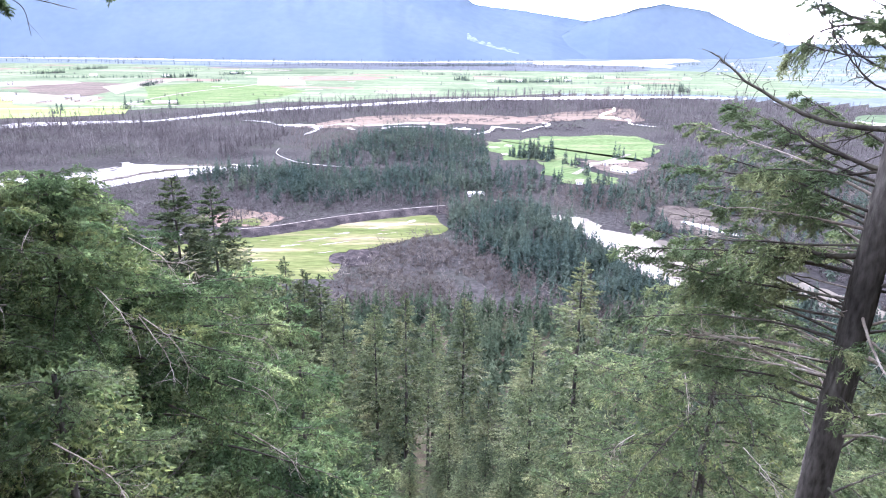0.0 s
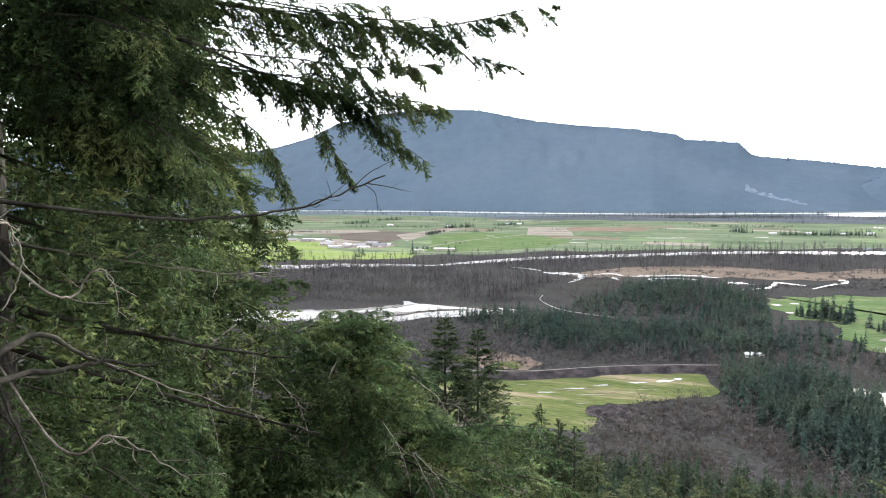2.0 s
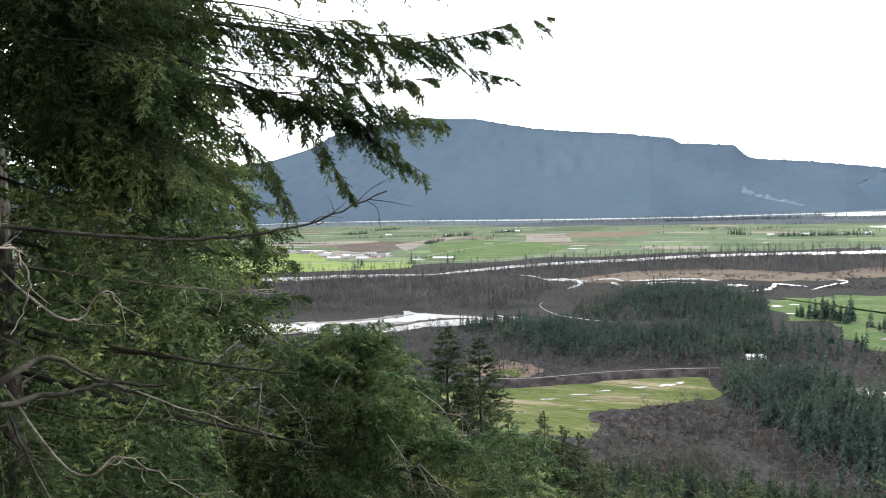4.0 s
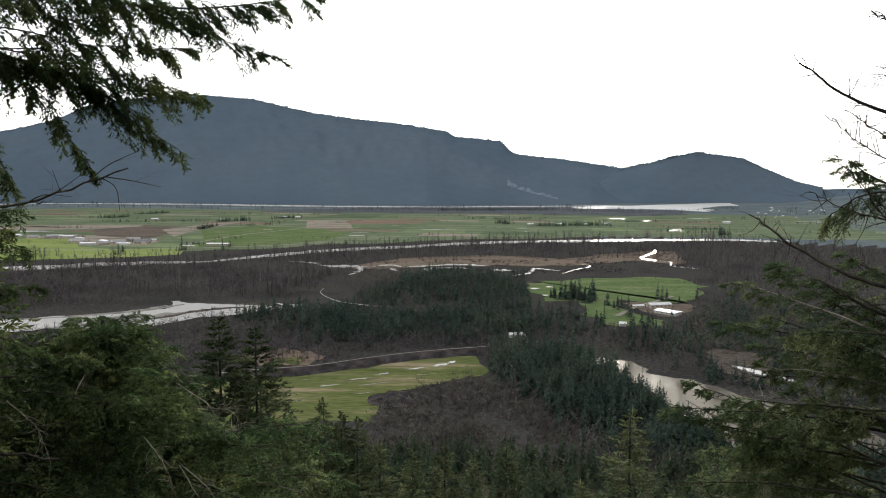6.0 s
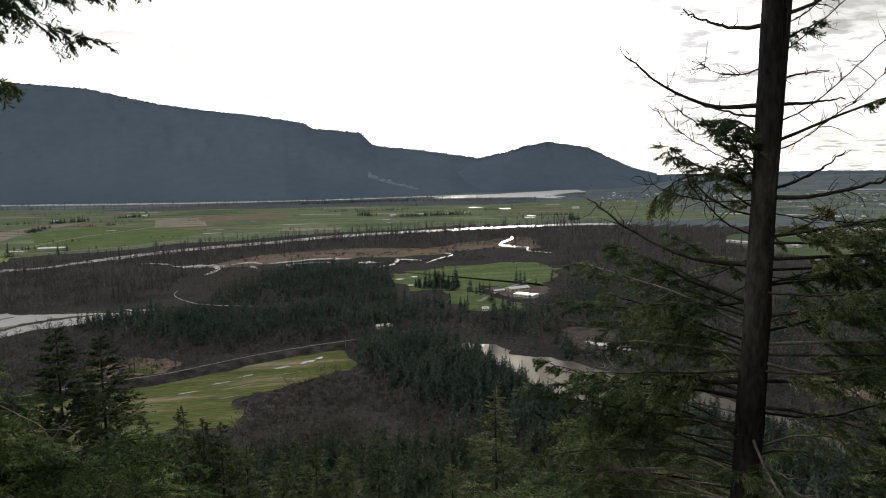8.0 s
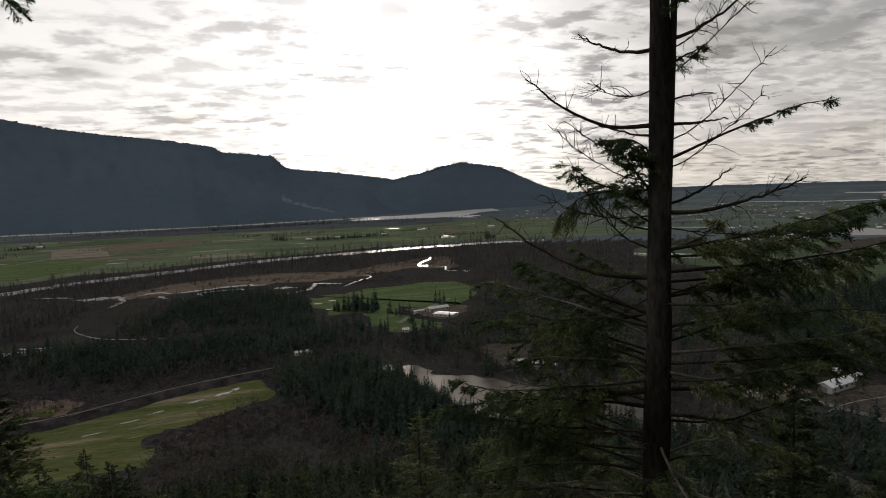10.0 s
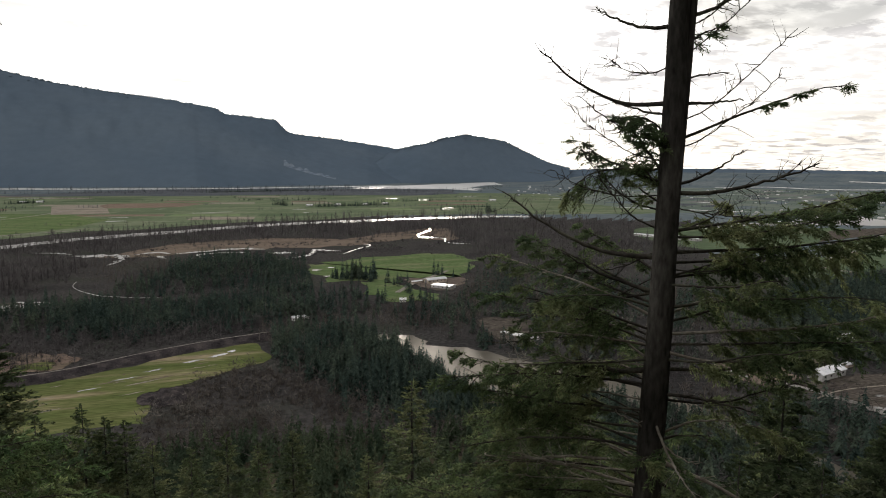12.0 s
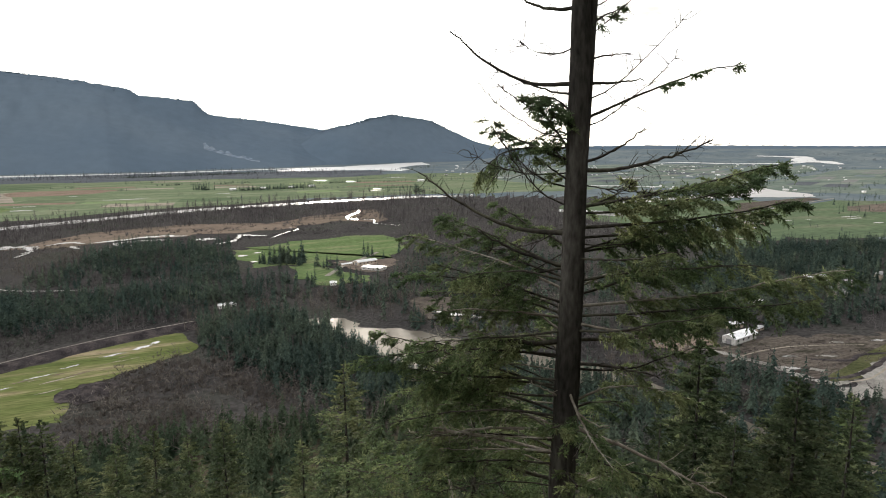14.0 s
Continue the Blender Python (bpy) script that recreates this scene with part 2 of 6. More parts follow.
METAL_ROOF = shader("pale_metal_roof", [(0.38, 0.39, 0.41), (0.55, 0.55, 0.55)], (0.2, 2.0), 0.5, contrast=0.15, objects=0.3, metal=0.2, spec=0.3)
GREY_ROOF = shader("grey_shingle_roof", [(0.16, 0.16, 0.17), (0.25, 0.24, 0.24)], (0.3, 3.0), 0.8, contrast=0.2, objects=0.3)
DARK_GLASS = shader("window_glass", [(0.02, 0.025, 0.03), (0.03, 0.035, 0.04)], (1, 4), 0.1, spec=0.6)
ROAD = shader("gravel_road", [(0.15, 0.14, 0.125), (0.21, 0.195, 0.17)], (0.05, 1.0), 0.9)


def water_shader(name, colour, rough, scale, strength, spec=0.5):
    m = bpy.data.materials.new(name)
    m.use_nodes = True
    tree = m.node_tree
    add, link = tree.nodes.new, tree.links.new
    base = tree.nodes["Principled BSDF"]
    where = add("ShaderNodeNewGeometry").outputs["Position"]
    silt, wave = add("ShaderNodeTexNoise"), add("ShaderNodeTexNoise")
    for n, s in ((silt, 0.03), (wave, scale)):
        link(where, n.inputs["Vector"])
        n.inputs["Scale"].default_value, n.inputs["Detail"].default_value = s, 4
    ramp = add("ShaderNodeValToRGB")
    ramp.color_ramp.elements[0].position, ramp.color_ramp.elements[0].color = 0.35, (*[c * 0.75 for c in colour], 1)
    ramp.color_ramp.elements[1].position, ramp.color_ramp.elements[1].color = 0.65, (*[c * 1.25 for c in colour], 1)
    link(silt.outputs[0], ramp.inputs[0]), link(ramp.outputs[0], base.inputs["Base Color"])
    span = add("ShaderNodeMapRange")
    span.inputs[3].default_value, span.inputs[4].default_value = rough * 0.5, rough * 1.6
    link(silt.outputs[0], span.inputs[0]), link(span.outputs[0], base.inputs["Roughness"])
    base.inputs["IOR"].default_value, base.inputs["Specular IOR Level"].default_value = 1.33, spec
    b = add("ShaderNodeBump")
    b.inputs["Strength"].default_value, b.inputs["Distance"].default_value = strength, 0.05
    link(wave.outputs[0], b.inputs["Height"]), link(b.outputs[0], base.inputs["Normal"])
    return m


WATER = water_shader("silty_river_water", (0.095, 0.086, 0.070), 0.5, 0.22, 0.7, 0.02)
# base colour lightened to make up part of the sky's reflection
LAKE = water_shader("wind_ruffled_water", (0.18, 0.175, 0.168), 0.42, 0.15, 0.4)
STILL = water_shader("still_flood_water", (0.10, 0.095, 0.085), 0.08, 0.4, 0.1)
# pale base colour stands in for bright sky reflected off the waves
GLEAM = water_shader("sky_gleam_lake", (0.30, 0.30, 0.295), 0.42, 0.05, 0.5, 0.6)


# ---- mesh helpers ----
def mesh_from(name, verts, tris):
    """A mesh of triangles from two arrays."""
    verts, tris = np.asarray(verts, dtype=np.float32), np.asarray(tris, dtype=np.int32)
    me = bpy.data.meshes.new(name)
    me.vertices.add(len(verts))
    me.vertices.foreach_set("co", verts.ravel())
    me.loops.add(tris.size)
    me.loops.foreach_set("vertex_index", tris.ravel())
    me.polygons.add(len(tris))
    me.polygons.foreach_set("loop_start", np.arange(0, tris.size, 3, dtype=np.int32))
    me.update(calc_edges=True)
    return me


def smooth(me):
    me.polygons.foreach_set("use_smooth", np.ones(len(me.polygons), dtype=bool))
    return me


def part(name, me, material, parent=None, label="", place=None):
    """Links a mesh as one object, under a thing or under a part."""
    if isinstance(me, bmesh.types.BMesh):
        bm, me = me, bpy.data.meshes.new(name)
        bm.to_mesh(me)
        bm.free()
    if not me.materials:
        me.materials.append(material)
    ob = new(name, me)
    if place is not None:
        ob.matrix_basis = place
    if parent is not None:
        ob.parent = parent
    if label:
        ob["label"] = label
    return ob


def join(pieces):
    """Joins (verts, tris) pairs."""
    vs, ts, n = [], [], 0
    for v, t in pieces:
        if len(v):
            vs.append(np.asarray(v, dtype=np.float64)), ts.append(np.asarray(t) + n)
            n += len(v)
    return np.concatenate(vs), np.concatenate(ts)


def tube(points, radii, sides=5):
    """A tapered round stick along points."""
    p = np.asarray(points, dtype=float)
    n = len(p)
    d = np.gradient(p, axis=0)
    d /= np.linalg.norm(d, axis=1)[:, None] + 1e-9
    ref = np.array([0, 0, 1.0]) if abs(d[:, 2].mean()) < 0.8 else np.array([1.0, 0, 0])
    u = np.cross(d, ref)
    u /= np.linalg.norm(u, axis=1)[:, None] + 1e-9
    w = np.cross(d, u)
    a = np.arange(sides) * 2 * math.pi / sides
    r = np.asarray(radii, dtype=float)[:, None, None]
    v = p[:, None] + r * (np.cos(a)[None, :, None] * u[:, None] + np.sin(a)[None, :, None] * w[:, None])
    i = np.arange(n - 1)[:, None] * sides
    j = np.arange(sides)[None]
    k = (j + 1) % sides
    q = np.stack([i + j, i + k, i + sides + k, i + sides + j], -1).reshape(-1, 4)
    return v.reshape(-1, 3), np.concatenate([q[:, [0, 1, 2]], q[:, [0, 2, 3]]])


def curve_line(points, steps):
    """A smooth line through points."""
    p = np.asarray(points, dtype=float)
    p = np.vstack([2 * p[0] - p[1], p, 2 * p[-1] - p[-2]])
    out = []
    for i in range(1, len(p) - 2):
        a, b, c, d = p[i - 1:i + 3]
        for s in np.arange(steps) / steps:
            out.append(0.5 * (2 * b + (c - a) * s + (2 * a - 5 * b + 4 * c - d) * s * s + (3 * b - a - 3 * c + d) * s ** 3))
    out.append(p[-2])
    return np.array(out)


def value_noise(x, y, size, seed=0):
    """Smooth noise between -1 and 1 on arrays."""
    r = np.random.RandomState(seed).uniform(-1, 1, (64, 64))
    gx, gy = np.asarray(x) / size, np.asarray(y) / size
    ix, iy = np.floor(gx).astype(int), np.floor(gy).astype(int)
    fx, fy = gx - ix, gy - iy
    fx, fy = fx * fx * (3 - 2 * fx), fy * fy * (3 - 2 * fy)
    g = lambda a, b: r[(ix + a) % 64, (iy + b) % 64]
    return (g(0, 0) * (1 - fx) + g(1, 0) * fx) * (1 - fy) + (g(0, 1) * (1 - fx) + g(1, 1) * fx) * fy


def inside(poly, x, y):
    """Which of the places lie within the outline."""
    p = np.asarray(poly, dtype=float)
    hit = np.zeros(np.shape(x), dtype=bool)
    for (x0, y0), (x1, y1) in zip(p, np.roll(p, -1, axis=0)):
        hit ^= ((y0 > y) != (y1 > y)) & (x < (x1 - x0) * (y - y0) / (y1 - y0 + 1e-12) + x0)
    return hit


# ---- the ground: a wooded bluff over a wide flat valley ----
def slope(d):
    return np.interp(d, (-60, 0, 2.2, 4, 9, 22, 50, 80, 130, 180, 250, 300, 330), (124, 118.3, 118.0, 113, 106, 94, 72, 54, 36, 23, 8, 1.0, 0.0))


def ground_z(x, y):
    x, y = np.asarray(x, dtype=float), np.asarray(y, dtype=float)
    r, az = np.hypot(x, y), np.degrees(np.arctan2(x, y))
    front = slope(r * np.interp(az, (25, 42), (1.0, 1.26)))
    # the rear slope, out of view, rises steeply to block the sky behind
    back = slope(np.maximum(np.abs(x) + 1.2 * np.minimum(y, 0), 0)) + 0.8 * np.clip(-y - 2.5, 0, 260)
    z = np.where(y > 0, front, back)
    rough = np.clip((r - 8) / 40, 0, 1) * np.clip((330 - r * np.interp(az, (25, 42), (1.0, 1.26))) / 120, 0, 1)
    z = z + rough * (1.6 * value_noise(x, y, 17, 3) + 2.5 * value_noise(x, y, 60, 4))
    rise = np.clip((r - 3700) / 1230, 0, 1)
    rise = rise * rise * (3 - 2 * rise) * np.clip((az - 24) / 6, 0, 1) * (y > -2000)
    knoll = 9 * np.exp(-(((x + 25) / np.where(x > -25, 36, 66)) ** 2 + ((y - 735) / 80) ** 2))
    return z + rise * (74 + 4 * value_noise(az, r, 4, 8)) + knoll


def make_ground():
    rings = np.concatenate([[0.0], np.geomspace(0.8, 4965, 150)])
    seg = 288
    a = np.arange(seg) * 2 * math.pi / seg
    x, y = np.outer(rings[1:], np.sin(a)), np.outer(rings[1:], np.cos(a))
    v = np.concatenate([[[0, 0, float(ground_z(0, 0))]], np.stack([x, y, ground_z(x, y)], -1).reshape(-1, 3)])
    k = np.arange(seg)
    fan = np.stack([np.zeros(seg, int), 1 + (k + 1) % seg, 1 + k], -1)
    i = 1 + np.arange(len(rings) - 2)[:, None] * seg
    p, q = i + k[None], i + ((k + 1) % seg)[None]
    t = np.concatenate([fan, np.stack([p, q, q + seg], -1).reshape(-1, 3), np.stack([p, q + seg, p + seg], -1).reshape(-1, 3)])
    me = smooth(mesh_from("ground", v, t))
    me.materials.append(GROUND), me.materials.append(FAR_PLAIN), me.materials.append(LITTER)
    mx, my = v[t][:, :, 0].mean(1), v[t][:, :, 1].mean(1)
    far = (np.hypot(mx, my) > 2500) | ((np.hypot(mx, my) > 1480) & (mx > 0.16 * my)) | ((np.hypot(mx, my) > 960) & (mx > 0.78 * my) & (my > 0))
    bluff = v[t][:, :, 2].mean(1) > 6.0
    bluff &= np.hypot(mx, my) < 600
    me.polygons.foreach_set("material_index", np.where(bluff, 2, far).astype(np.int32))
    return tagged(part("ground", me, GROUND), "brown winter valley floor and wooded bluff", "ground", kind="structure")


make_ground()


KEEP_FREE = []


def outline(points, wobble, seed):
    """A closed outline through the points with an uneven, natural edge."""
    p = np.asarray(points, dtype=float)
    loop = curve_line(np.vstack([p[-1], p, p[0], p[1]]), 10)[10:-10]
    r = np.random.RandomState(seed)
    shift = r.normal(0, 1, loop.shape)
    for _ in range(2):
        shift = (shift + np.roll(shift, 1, axis=0) + np.roll(shift, -1, axis=0)) / 2
    return loop + shift * wobble


def patch(name, points, z, material, label, category, wobble=3.0, seed=1, sharp=False):
    """A flat stretch of field or water on the valley floor."""
    loop = np.asarray(points, dtype=float) if sharp else outline(points, wobble, seed)
    if category not in ("marsh", "mountain", "clearing"):
        KEEP_FREE.append(np.array(loop))
    bm = bmesh.new()
    ring = [bm.verts.new((x, y, z)) for x, y in loop]
    f = bm.faces.new(ring)
    bmesh.ops.triangulate(bm, faces=[f])
    bmesh.ops.recalc_face_normals(bm, faces=bm.faces)
    if sum(f.normal.z for f in bm.faces) < 0:
        bmesh.ops.reverse_faces(bm, faces=bm.faces)
    return tagged(part(name, bm, material), label, category, kind="structure")


def ribbon(name, line, width, z, material, label, category, uneven=0.25, seed=1, steps=8, thick=0.0):
    """A river, road or bank along a line; width is one number or one for each point."""
    c = curve_line(line, steps)
    w = np.interp(np.linspace(0, 1, len(c)), np.linspace(0, 1, len(np.atleast_1d(width))), np.atleast_1d(width)) / 2
    r = np.random.RandomState(seed)
    d = np.gradient(c, axis=0)
    d /= np.linalg.norm(d, axis=1)[:, None] + 1e-9
    s = np.stack([-d[:, 1], d[:, 0]], -1)
    left = c + s * (w * (1 + uneven * r.uniform(-1, 1, len(c))))[:, None]
    right = c - s * (w * (1 + uneven * r.uniform(-1, 1, len(c))))[:, None]
    KEEP_FREE.append(np.concatenate([left, right[::-1]]))
    n = len(c)
    if thick:
        a, b = c + s * (w + 1.9 * z)[:, None], c - s * (w + 1.9 * z)[:, None]
        v = np.concatenate([np.c_[a, np.full(n, 0.05)], np.c_[left, np.full(n, z)], np.c_[right, np.full(n, z)], np.c_[b, np.full(n, 0.05)]])
        strips = 3
    else:
        v, strips = np.concatenate([np.c_[left, np.full(n, z)], np.c_[right, np.full(n, z)]]), 1
    i = np.arange(n - 1)
    t = []
    for k in range(strips):
        p, q = k * n + i, (k + 1) * n + i
        t += [np.stack([p, q, q + 1], -1), np.stack([p, q + 1, p + 1], -1)]
    return tagged(part(name, mesh_from(name, v, np.concatenate(t)), material), label, category, kind="structure")


# fields
NEAR_FIELD = [(-190, 350), (-139, 381), (-106, 394), (-68, 417), (-32, 435), (-8, 444), (-1, 428), (3, 402), (-15, 389), (-31, 378), (-46, 366), (-57, 359), (-58, 342), (-56, 312), (-58, 290), (-110, 284), (-175, 315)]
patch("meadow", NEAR_FIELD, 0.25, GRASS_NEAR, "green meadow with straw-coloured streaks and puddles", "field", 1.2, 3)
patch("clearing", [(-168, 448), (-147, 458), (-117, 437), (-113, 416), (-150, 404)], 0.22, PLOUGH, "brown clearing with dry grass beside the track", "clearing", 4, 5)
patch("clearing", [(-142, 428), (-127, 432), (-119, 419), (-138, 414)], 0.30, GRASS_NEAR, "small green patch in the clearing", "clearing", 2, 6)
patch("pasture", [(46, 776), (66, 788), (92, 800), (139, 828), (224, 842), (250, 790), (243, 740), (218, 679), (193, 662), (167, 659), (146, 667), (130, 636), (114, 650), (99, 656), (70, 664), (54, 705)], 0.25, PASTURE, "bright green pasture beside the farm", "field", 5, 7)
patch("lawn", [(96, 651), (120, 650), (134, 626), (149, 580), (150, 555), (118, 550), (104, 558), (96, 590)], 0.33, PASTURE, "green lawn round the farm buildings", "field", 2.5, 77)
patch("farmyard", [(145, 660), (167, 657), (199, 653), (197, 626), (175, 590), (158, 598), (143, 633)], 0.37, RUST, "brown farmyard round the barns", "yard", 2.5, 78)
patch("farmland", [(-1900, 1060), (-732, 1065), (-517, 1075), (-300, 1215), (-29, 1372), (342, 1470), (760, 1440), (1040, 1460), (1250, 1900), (1000, 2500), (-631, 2650), (-1843, 2700), (-2300, 1900)], 0.2, GRASS, "wide green farmland across the river", "field", 12, 8)
patch("farmland", [(780, 770), (933, 847), (1225, 940), (1300, 880), (1279, 860), (815, 550), (720, 567), (687, 638)], 0.25, GRASS_DARK, "green fields beside the flooded plain", "field", 4, 9, sharp=True)
patch("ploughed_field", [(1132, 840), (1256, 854), (1098, 745), (1059, 785)], 0.4, RUST, "dark ploughed field on the plain", "field", 4, 91, sharp=True)
patch("rough_field", [(1014, 975), (1240, 1011), (1239, 972), (948, 869), (849, 835)], 0.4, MUD, "dark brown strip between flood and road", "field", 4, 92, sharp=True)
patch("farmland", [(591, 627), (782, 729), (748, 640), (684, 584), (635, 581), (607, 547), (544, 576)], 0.29, GRASS_DARK, "small green field beside the conifer belt", "field", 3, 93, sharp=True)
patch("farmland", [(590, 830), (660, 1060), (860, 1100), (1000, 1050), (1080, 980), (820, 830), (700, 760)], 0.26, GRASS_DARK, "green field with long sheds", "field", 6, 10)
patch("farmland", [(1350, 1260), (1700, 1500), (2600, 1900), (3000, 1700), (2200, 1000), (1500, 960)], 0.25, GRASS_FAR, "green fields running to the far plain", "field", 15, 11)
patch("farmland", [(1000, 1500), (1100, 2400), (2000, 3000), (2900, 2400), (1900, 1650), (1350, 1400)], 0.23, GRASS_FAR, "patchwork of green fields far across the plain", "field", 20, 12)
patch("marsh", [(-205, 905), (-154, 975), (-121, 1021), (-34, 1060), (56, 1064), (130, 1035), (205, 1110), (310, 1190), (330, 1120), (290, 985), (235, 1010), (160, 975), (98, 950), (10, 935), (-73, 925), (-150, 880)], 0.22, STRAW, "rust-brown reed marsh with winding creeks", "marsh", 6, 13)
patch("stubble_field", [(-530, 1938), (-416, 2010), (-336, 1661), (-451, 1641)], 0.5, STUBBLE, "pale harvested field", "field", sharp=True)
patch("stubble_field", [(-416, 2010), (-290, 2040), (-170, 2020), (-210, 1880), (-370, 1850)], 0.56, PLOUGH, "brown ploughed strip beside the pale field", "field", 5, 14)
patch("ploughed_field", [(-955, 1540), (-916, 1717), (-736, 1646), (-708, 1458), (-697, 1305), (-844, 1377)], 0.54, RUST, "reddish brown ploughed field behind the farm", "field", 4, 15, sharp=True)
patch("stubble_field", [(-787, 1559), (-767, 1834), (-704, 1895), (-701, 1568), (-664, 1367)], 0.62, STUBBLE, "pale bare field beside the reddish one", "field", 4, 115, sharp=True)
patch("stubble_field", [(-1180, 1500), (-1240, 1640), (-960, 1720), (-930, 1600)], 0.6, STUBBLE, "pale flooded stubble field", "field", 6, 16)
patch("farmyard", [(-960, 1310), (-940, 1400), (-840, 1375), (-690, 1290), (-640, 1260), (-630, 1190), (-740, 1180), (-840, 1295)], 0.57, STUBBLE, "pale farmyard between sheds", "yard", 5, 17, sharp=True)
patch("bright_field", [(-1300, 1240), (-985, 1272), (-922, 1293), (-829, 1290), (-734, 1141), (-648, 1109), (-534, 1143), (-493, 1034), (-551, 993), (-707, 935), (-1100, 900)], 0.5, GRASS_BRIGHT, "bright yellow-green field beside the farm sheds", "field", 4, 171, sharp=True)
patch("bright_field", [(-520, 1160), (-600, 1370), (-690, 1560), (-620, 1720), (-420, 1640), (-300, 1480), (-330, 1300), (-420, 1180)], 0.47, PASTURE, "wide green field behind the road sheds", "field", 6, 172, sharp=True)
patch("rough_field", [(252, 312), (260, 326), (285, 328), (300, 318), (293, 303), (276, 287), (258, 292)], 0.28, STRAW, "olive-brown rough field beside the barn", "field", 2, 17)
patch("mud_flat", [(276, 286), (300, 284), (318, 288), (347, 289), (375, 273), (406, 268), (450, 255), (420, 232), (368, 241), (305, 217), (294, 219), (289, 235), (284, 262)], 0.3, MUD, "churned muddy flat beside the river", "mud flat", 2.5, 18)
patch("grass_bank", [(302, 225), (381, 253), (440, 275), (430, 258), (353, 233), (306, 218)], 0.4, OLIVE, "olive strip of grass on a bank beside the flat", "grass", 1.5, 181)
patch("gravel_bar", [(291, 213), (306, 216), (330, 226), (353, 231), (352, 212), (320, 197), (298, 194), (275, 202)], 0.45, GRAVEL, "grey-brown gravel bar beside the flat", "gravel", 2, 19)
for k, (x, y, w, h) in enumerate([(284, 264, 9, 3), (312, 258, 8, 2.5), (332, 250, 10, 3), (296, 243, 8, 5), (306, 236, 6, 5), (388, 258, 14, 3), (256, 312, 6, 3), (264, 304, 7, 2.4), (360, 266, 9, 2), (282, 230, 10, 2), (276, 246, 8, 2)]):
    r = np.random.RandomState(260 + k)
    a = np.arange(9) * 2 * math.pi / 9
    patch("mud_pool", np.stack([x + w / 2 * np.cos(a) * r.uniform(0.5, 1.3, 9), y + (h / 2 * np.sin(a) - 0.2 * w * np.cos(a)) * r.uniform(0.6, 1.3, 9)], -1), 0.42, STILL if k % 2 else GRAVEL, "wet patch on the mud flat", "pool", 0.5, k)
patch("bare_soil", [(-58, 357), (-48, 364), (-39, 362), (-40, 348), (-54, 334)], 0.5, DARK_SOIL, "dark soil at the meadow's edge", "soil", 2, 20)

def plots(name, poly, across, along, turn, seed, share, z, hazy=False):
    """Strips of differently worked land within a wide field."""
    r = np.random.RandomState(seed)
    p = np.asarray(poly, dtype=float)
    mid = p.mean(0)
    c, s = math.cos(radians(turn)), math.sin(radians(turn))
    mats = [(GRASS_DARK, "darker green plot of farmland"), (GRASS_PALE, "pale green plot of farmland"), (STRAW, "rust-brown rough plot of farmland"), (GRASS_PALE, "pale green plot of farmland"), (STUBBLE, "straw-coloured plot of farmland"), (PLOUGH, "brown ploughed plot of farmland")]
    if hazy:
        # far plots use the colours that already hold the haze
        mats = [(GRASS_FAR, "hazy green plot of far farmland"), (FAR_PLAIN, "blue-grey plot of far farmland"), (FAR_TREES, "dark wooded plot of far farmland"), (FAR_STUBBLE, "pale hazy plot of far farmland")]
    for i in range(-14, 15):
        for j in range(-16, 17):
            if r.uniform() > share:
                continue
            u, v = i * across + r.uniform(-0.2, 0.2) * across, j * along
            w, h = across * r.uniform(0.5, 1.0) / 2, along * r.uniform(0.4, 0.95) / 2
            q = np.array([(u - w, v - h), (u + w, v - h * r.uniform(0.8, 1)), (u + w * r.uniform(0.8, 1), v + h), (u - w, v + h)])
            q = np.stack([mid[0] + q[:, 0] * c - q[:, 1] * s, mid[1] + q[:, 0] * s + q[:, 1] * c], -1)
            if inside(p, q[:, 0], q[:, 1]).all():
                m, label = mats[r.randint(len(mats))]
                ob = patch(name, q, z + 0.02 * r.randint(1, 4), m, label, "field", sharp=True)
                for v in ob.data.vertices:
                    v.co.z += float(ground_z(v.co.x, v.co.y))


plots("plot", [(-1900, 1080), (-732, 1090), (-517, 1110), (-300, 1260), (-29, 1420), (342, 1490), (760, 1500), (860, 1900), (680, 2450), (-631, 2600), (-1800, 2650)], 210, 90, -8, 3, 0.38, 0.28)
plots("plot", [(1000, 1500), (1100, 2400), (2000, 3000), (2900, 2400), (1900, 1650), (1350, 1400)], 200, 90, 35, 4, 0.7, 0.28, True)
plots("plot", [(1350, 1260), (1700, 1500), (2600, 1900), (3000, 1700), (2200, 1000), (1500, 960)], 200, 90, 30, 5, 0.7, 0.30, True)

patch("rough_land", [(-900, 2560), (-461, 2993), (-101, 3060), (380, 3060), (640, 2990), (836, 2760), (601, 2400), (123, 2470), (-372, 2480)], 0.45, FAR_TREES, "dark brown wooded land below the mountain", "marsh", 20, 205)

# water
patch("river", [(-470, 505), (-391, 542), (-358, 551), (-331, 563), (-297, 588), (-306, 628), (-273, 620), (-227, 614), (-190, 620), (-158, 612), (-199, 592), (-244, 556), (-282, 516), (-300, 500), (-336, 506), (-380, 488), (-450, 470)], 0.55, LAKE, "silver river bend with sand bars", "river", 3, 21)
patch("gravel_bar", [(-340, 545), (-300, 566), (-268, 582), (-258, 572), (-290, 550)], 0.62, GRAVEL, "wet sand bar in the river bend", "gravel", 3, 22)
for k, line in enumerate([[(-430, 520), (-370, 545), (-320, 575), (-290, 612)], [(-300, 530), (-278, 556), (-255, 590), (-215, 606)], [(-360, 500), (-320, 522), (-290, 548)], [(-260, 622), (-220, 618), (-180, 612)], [(-345, 560), (-318, 580), (-303, 606)]]):
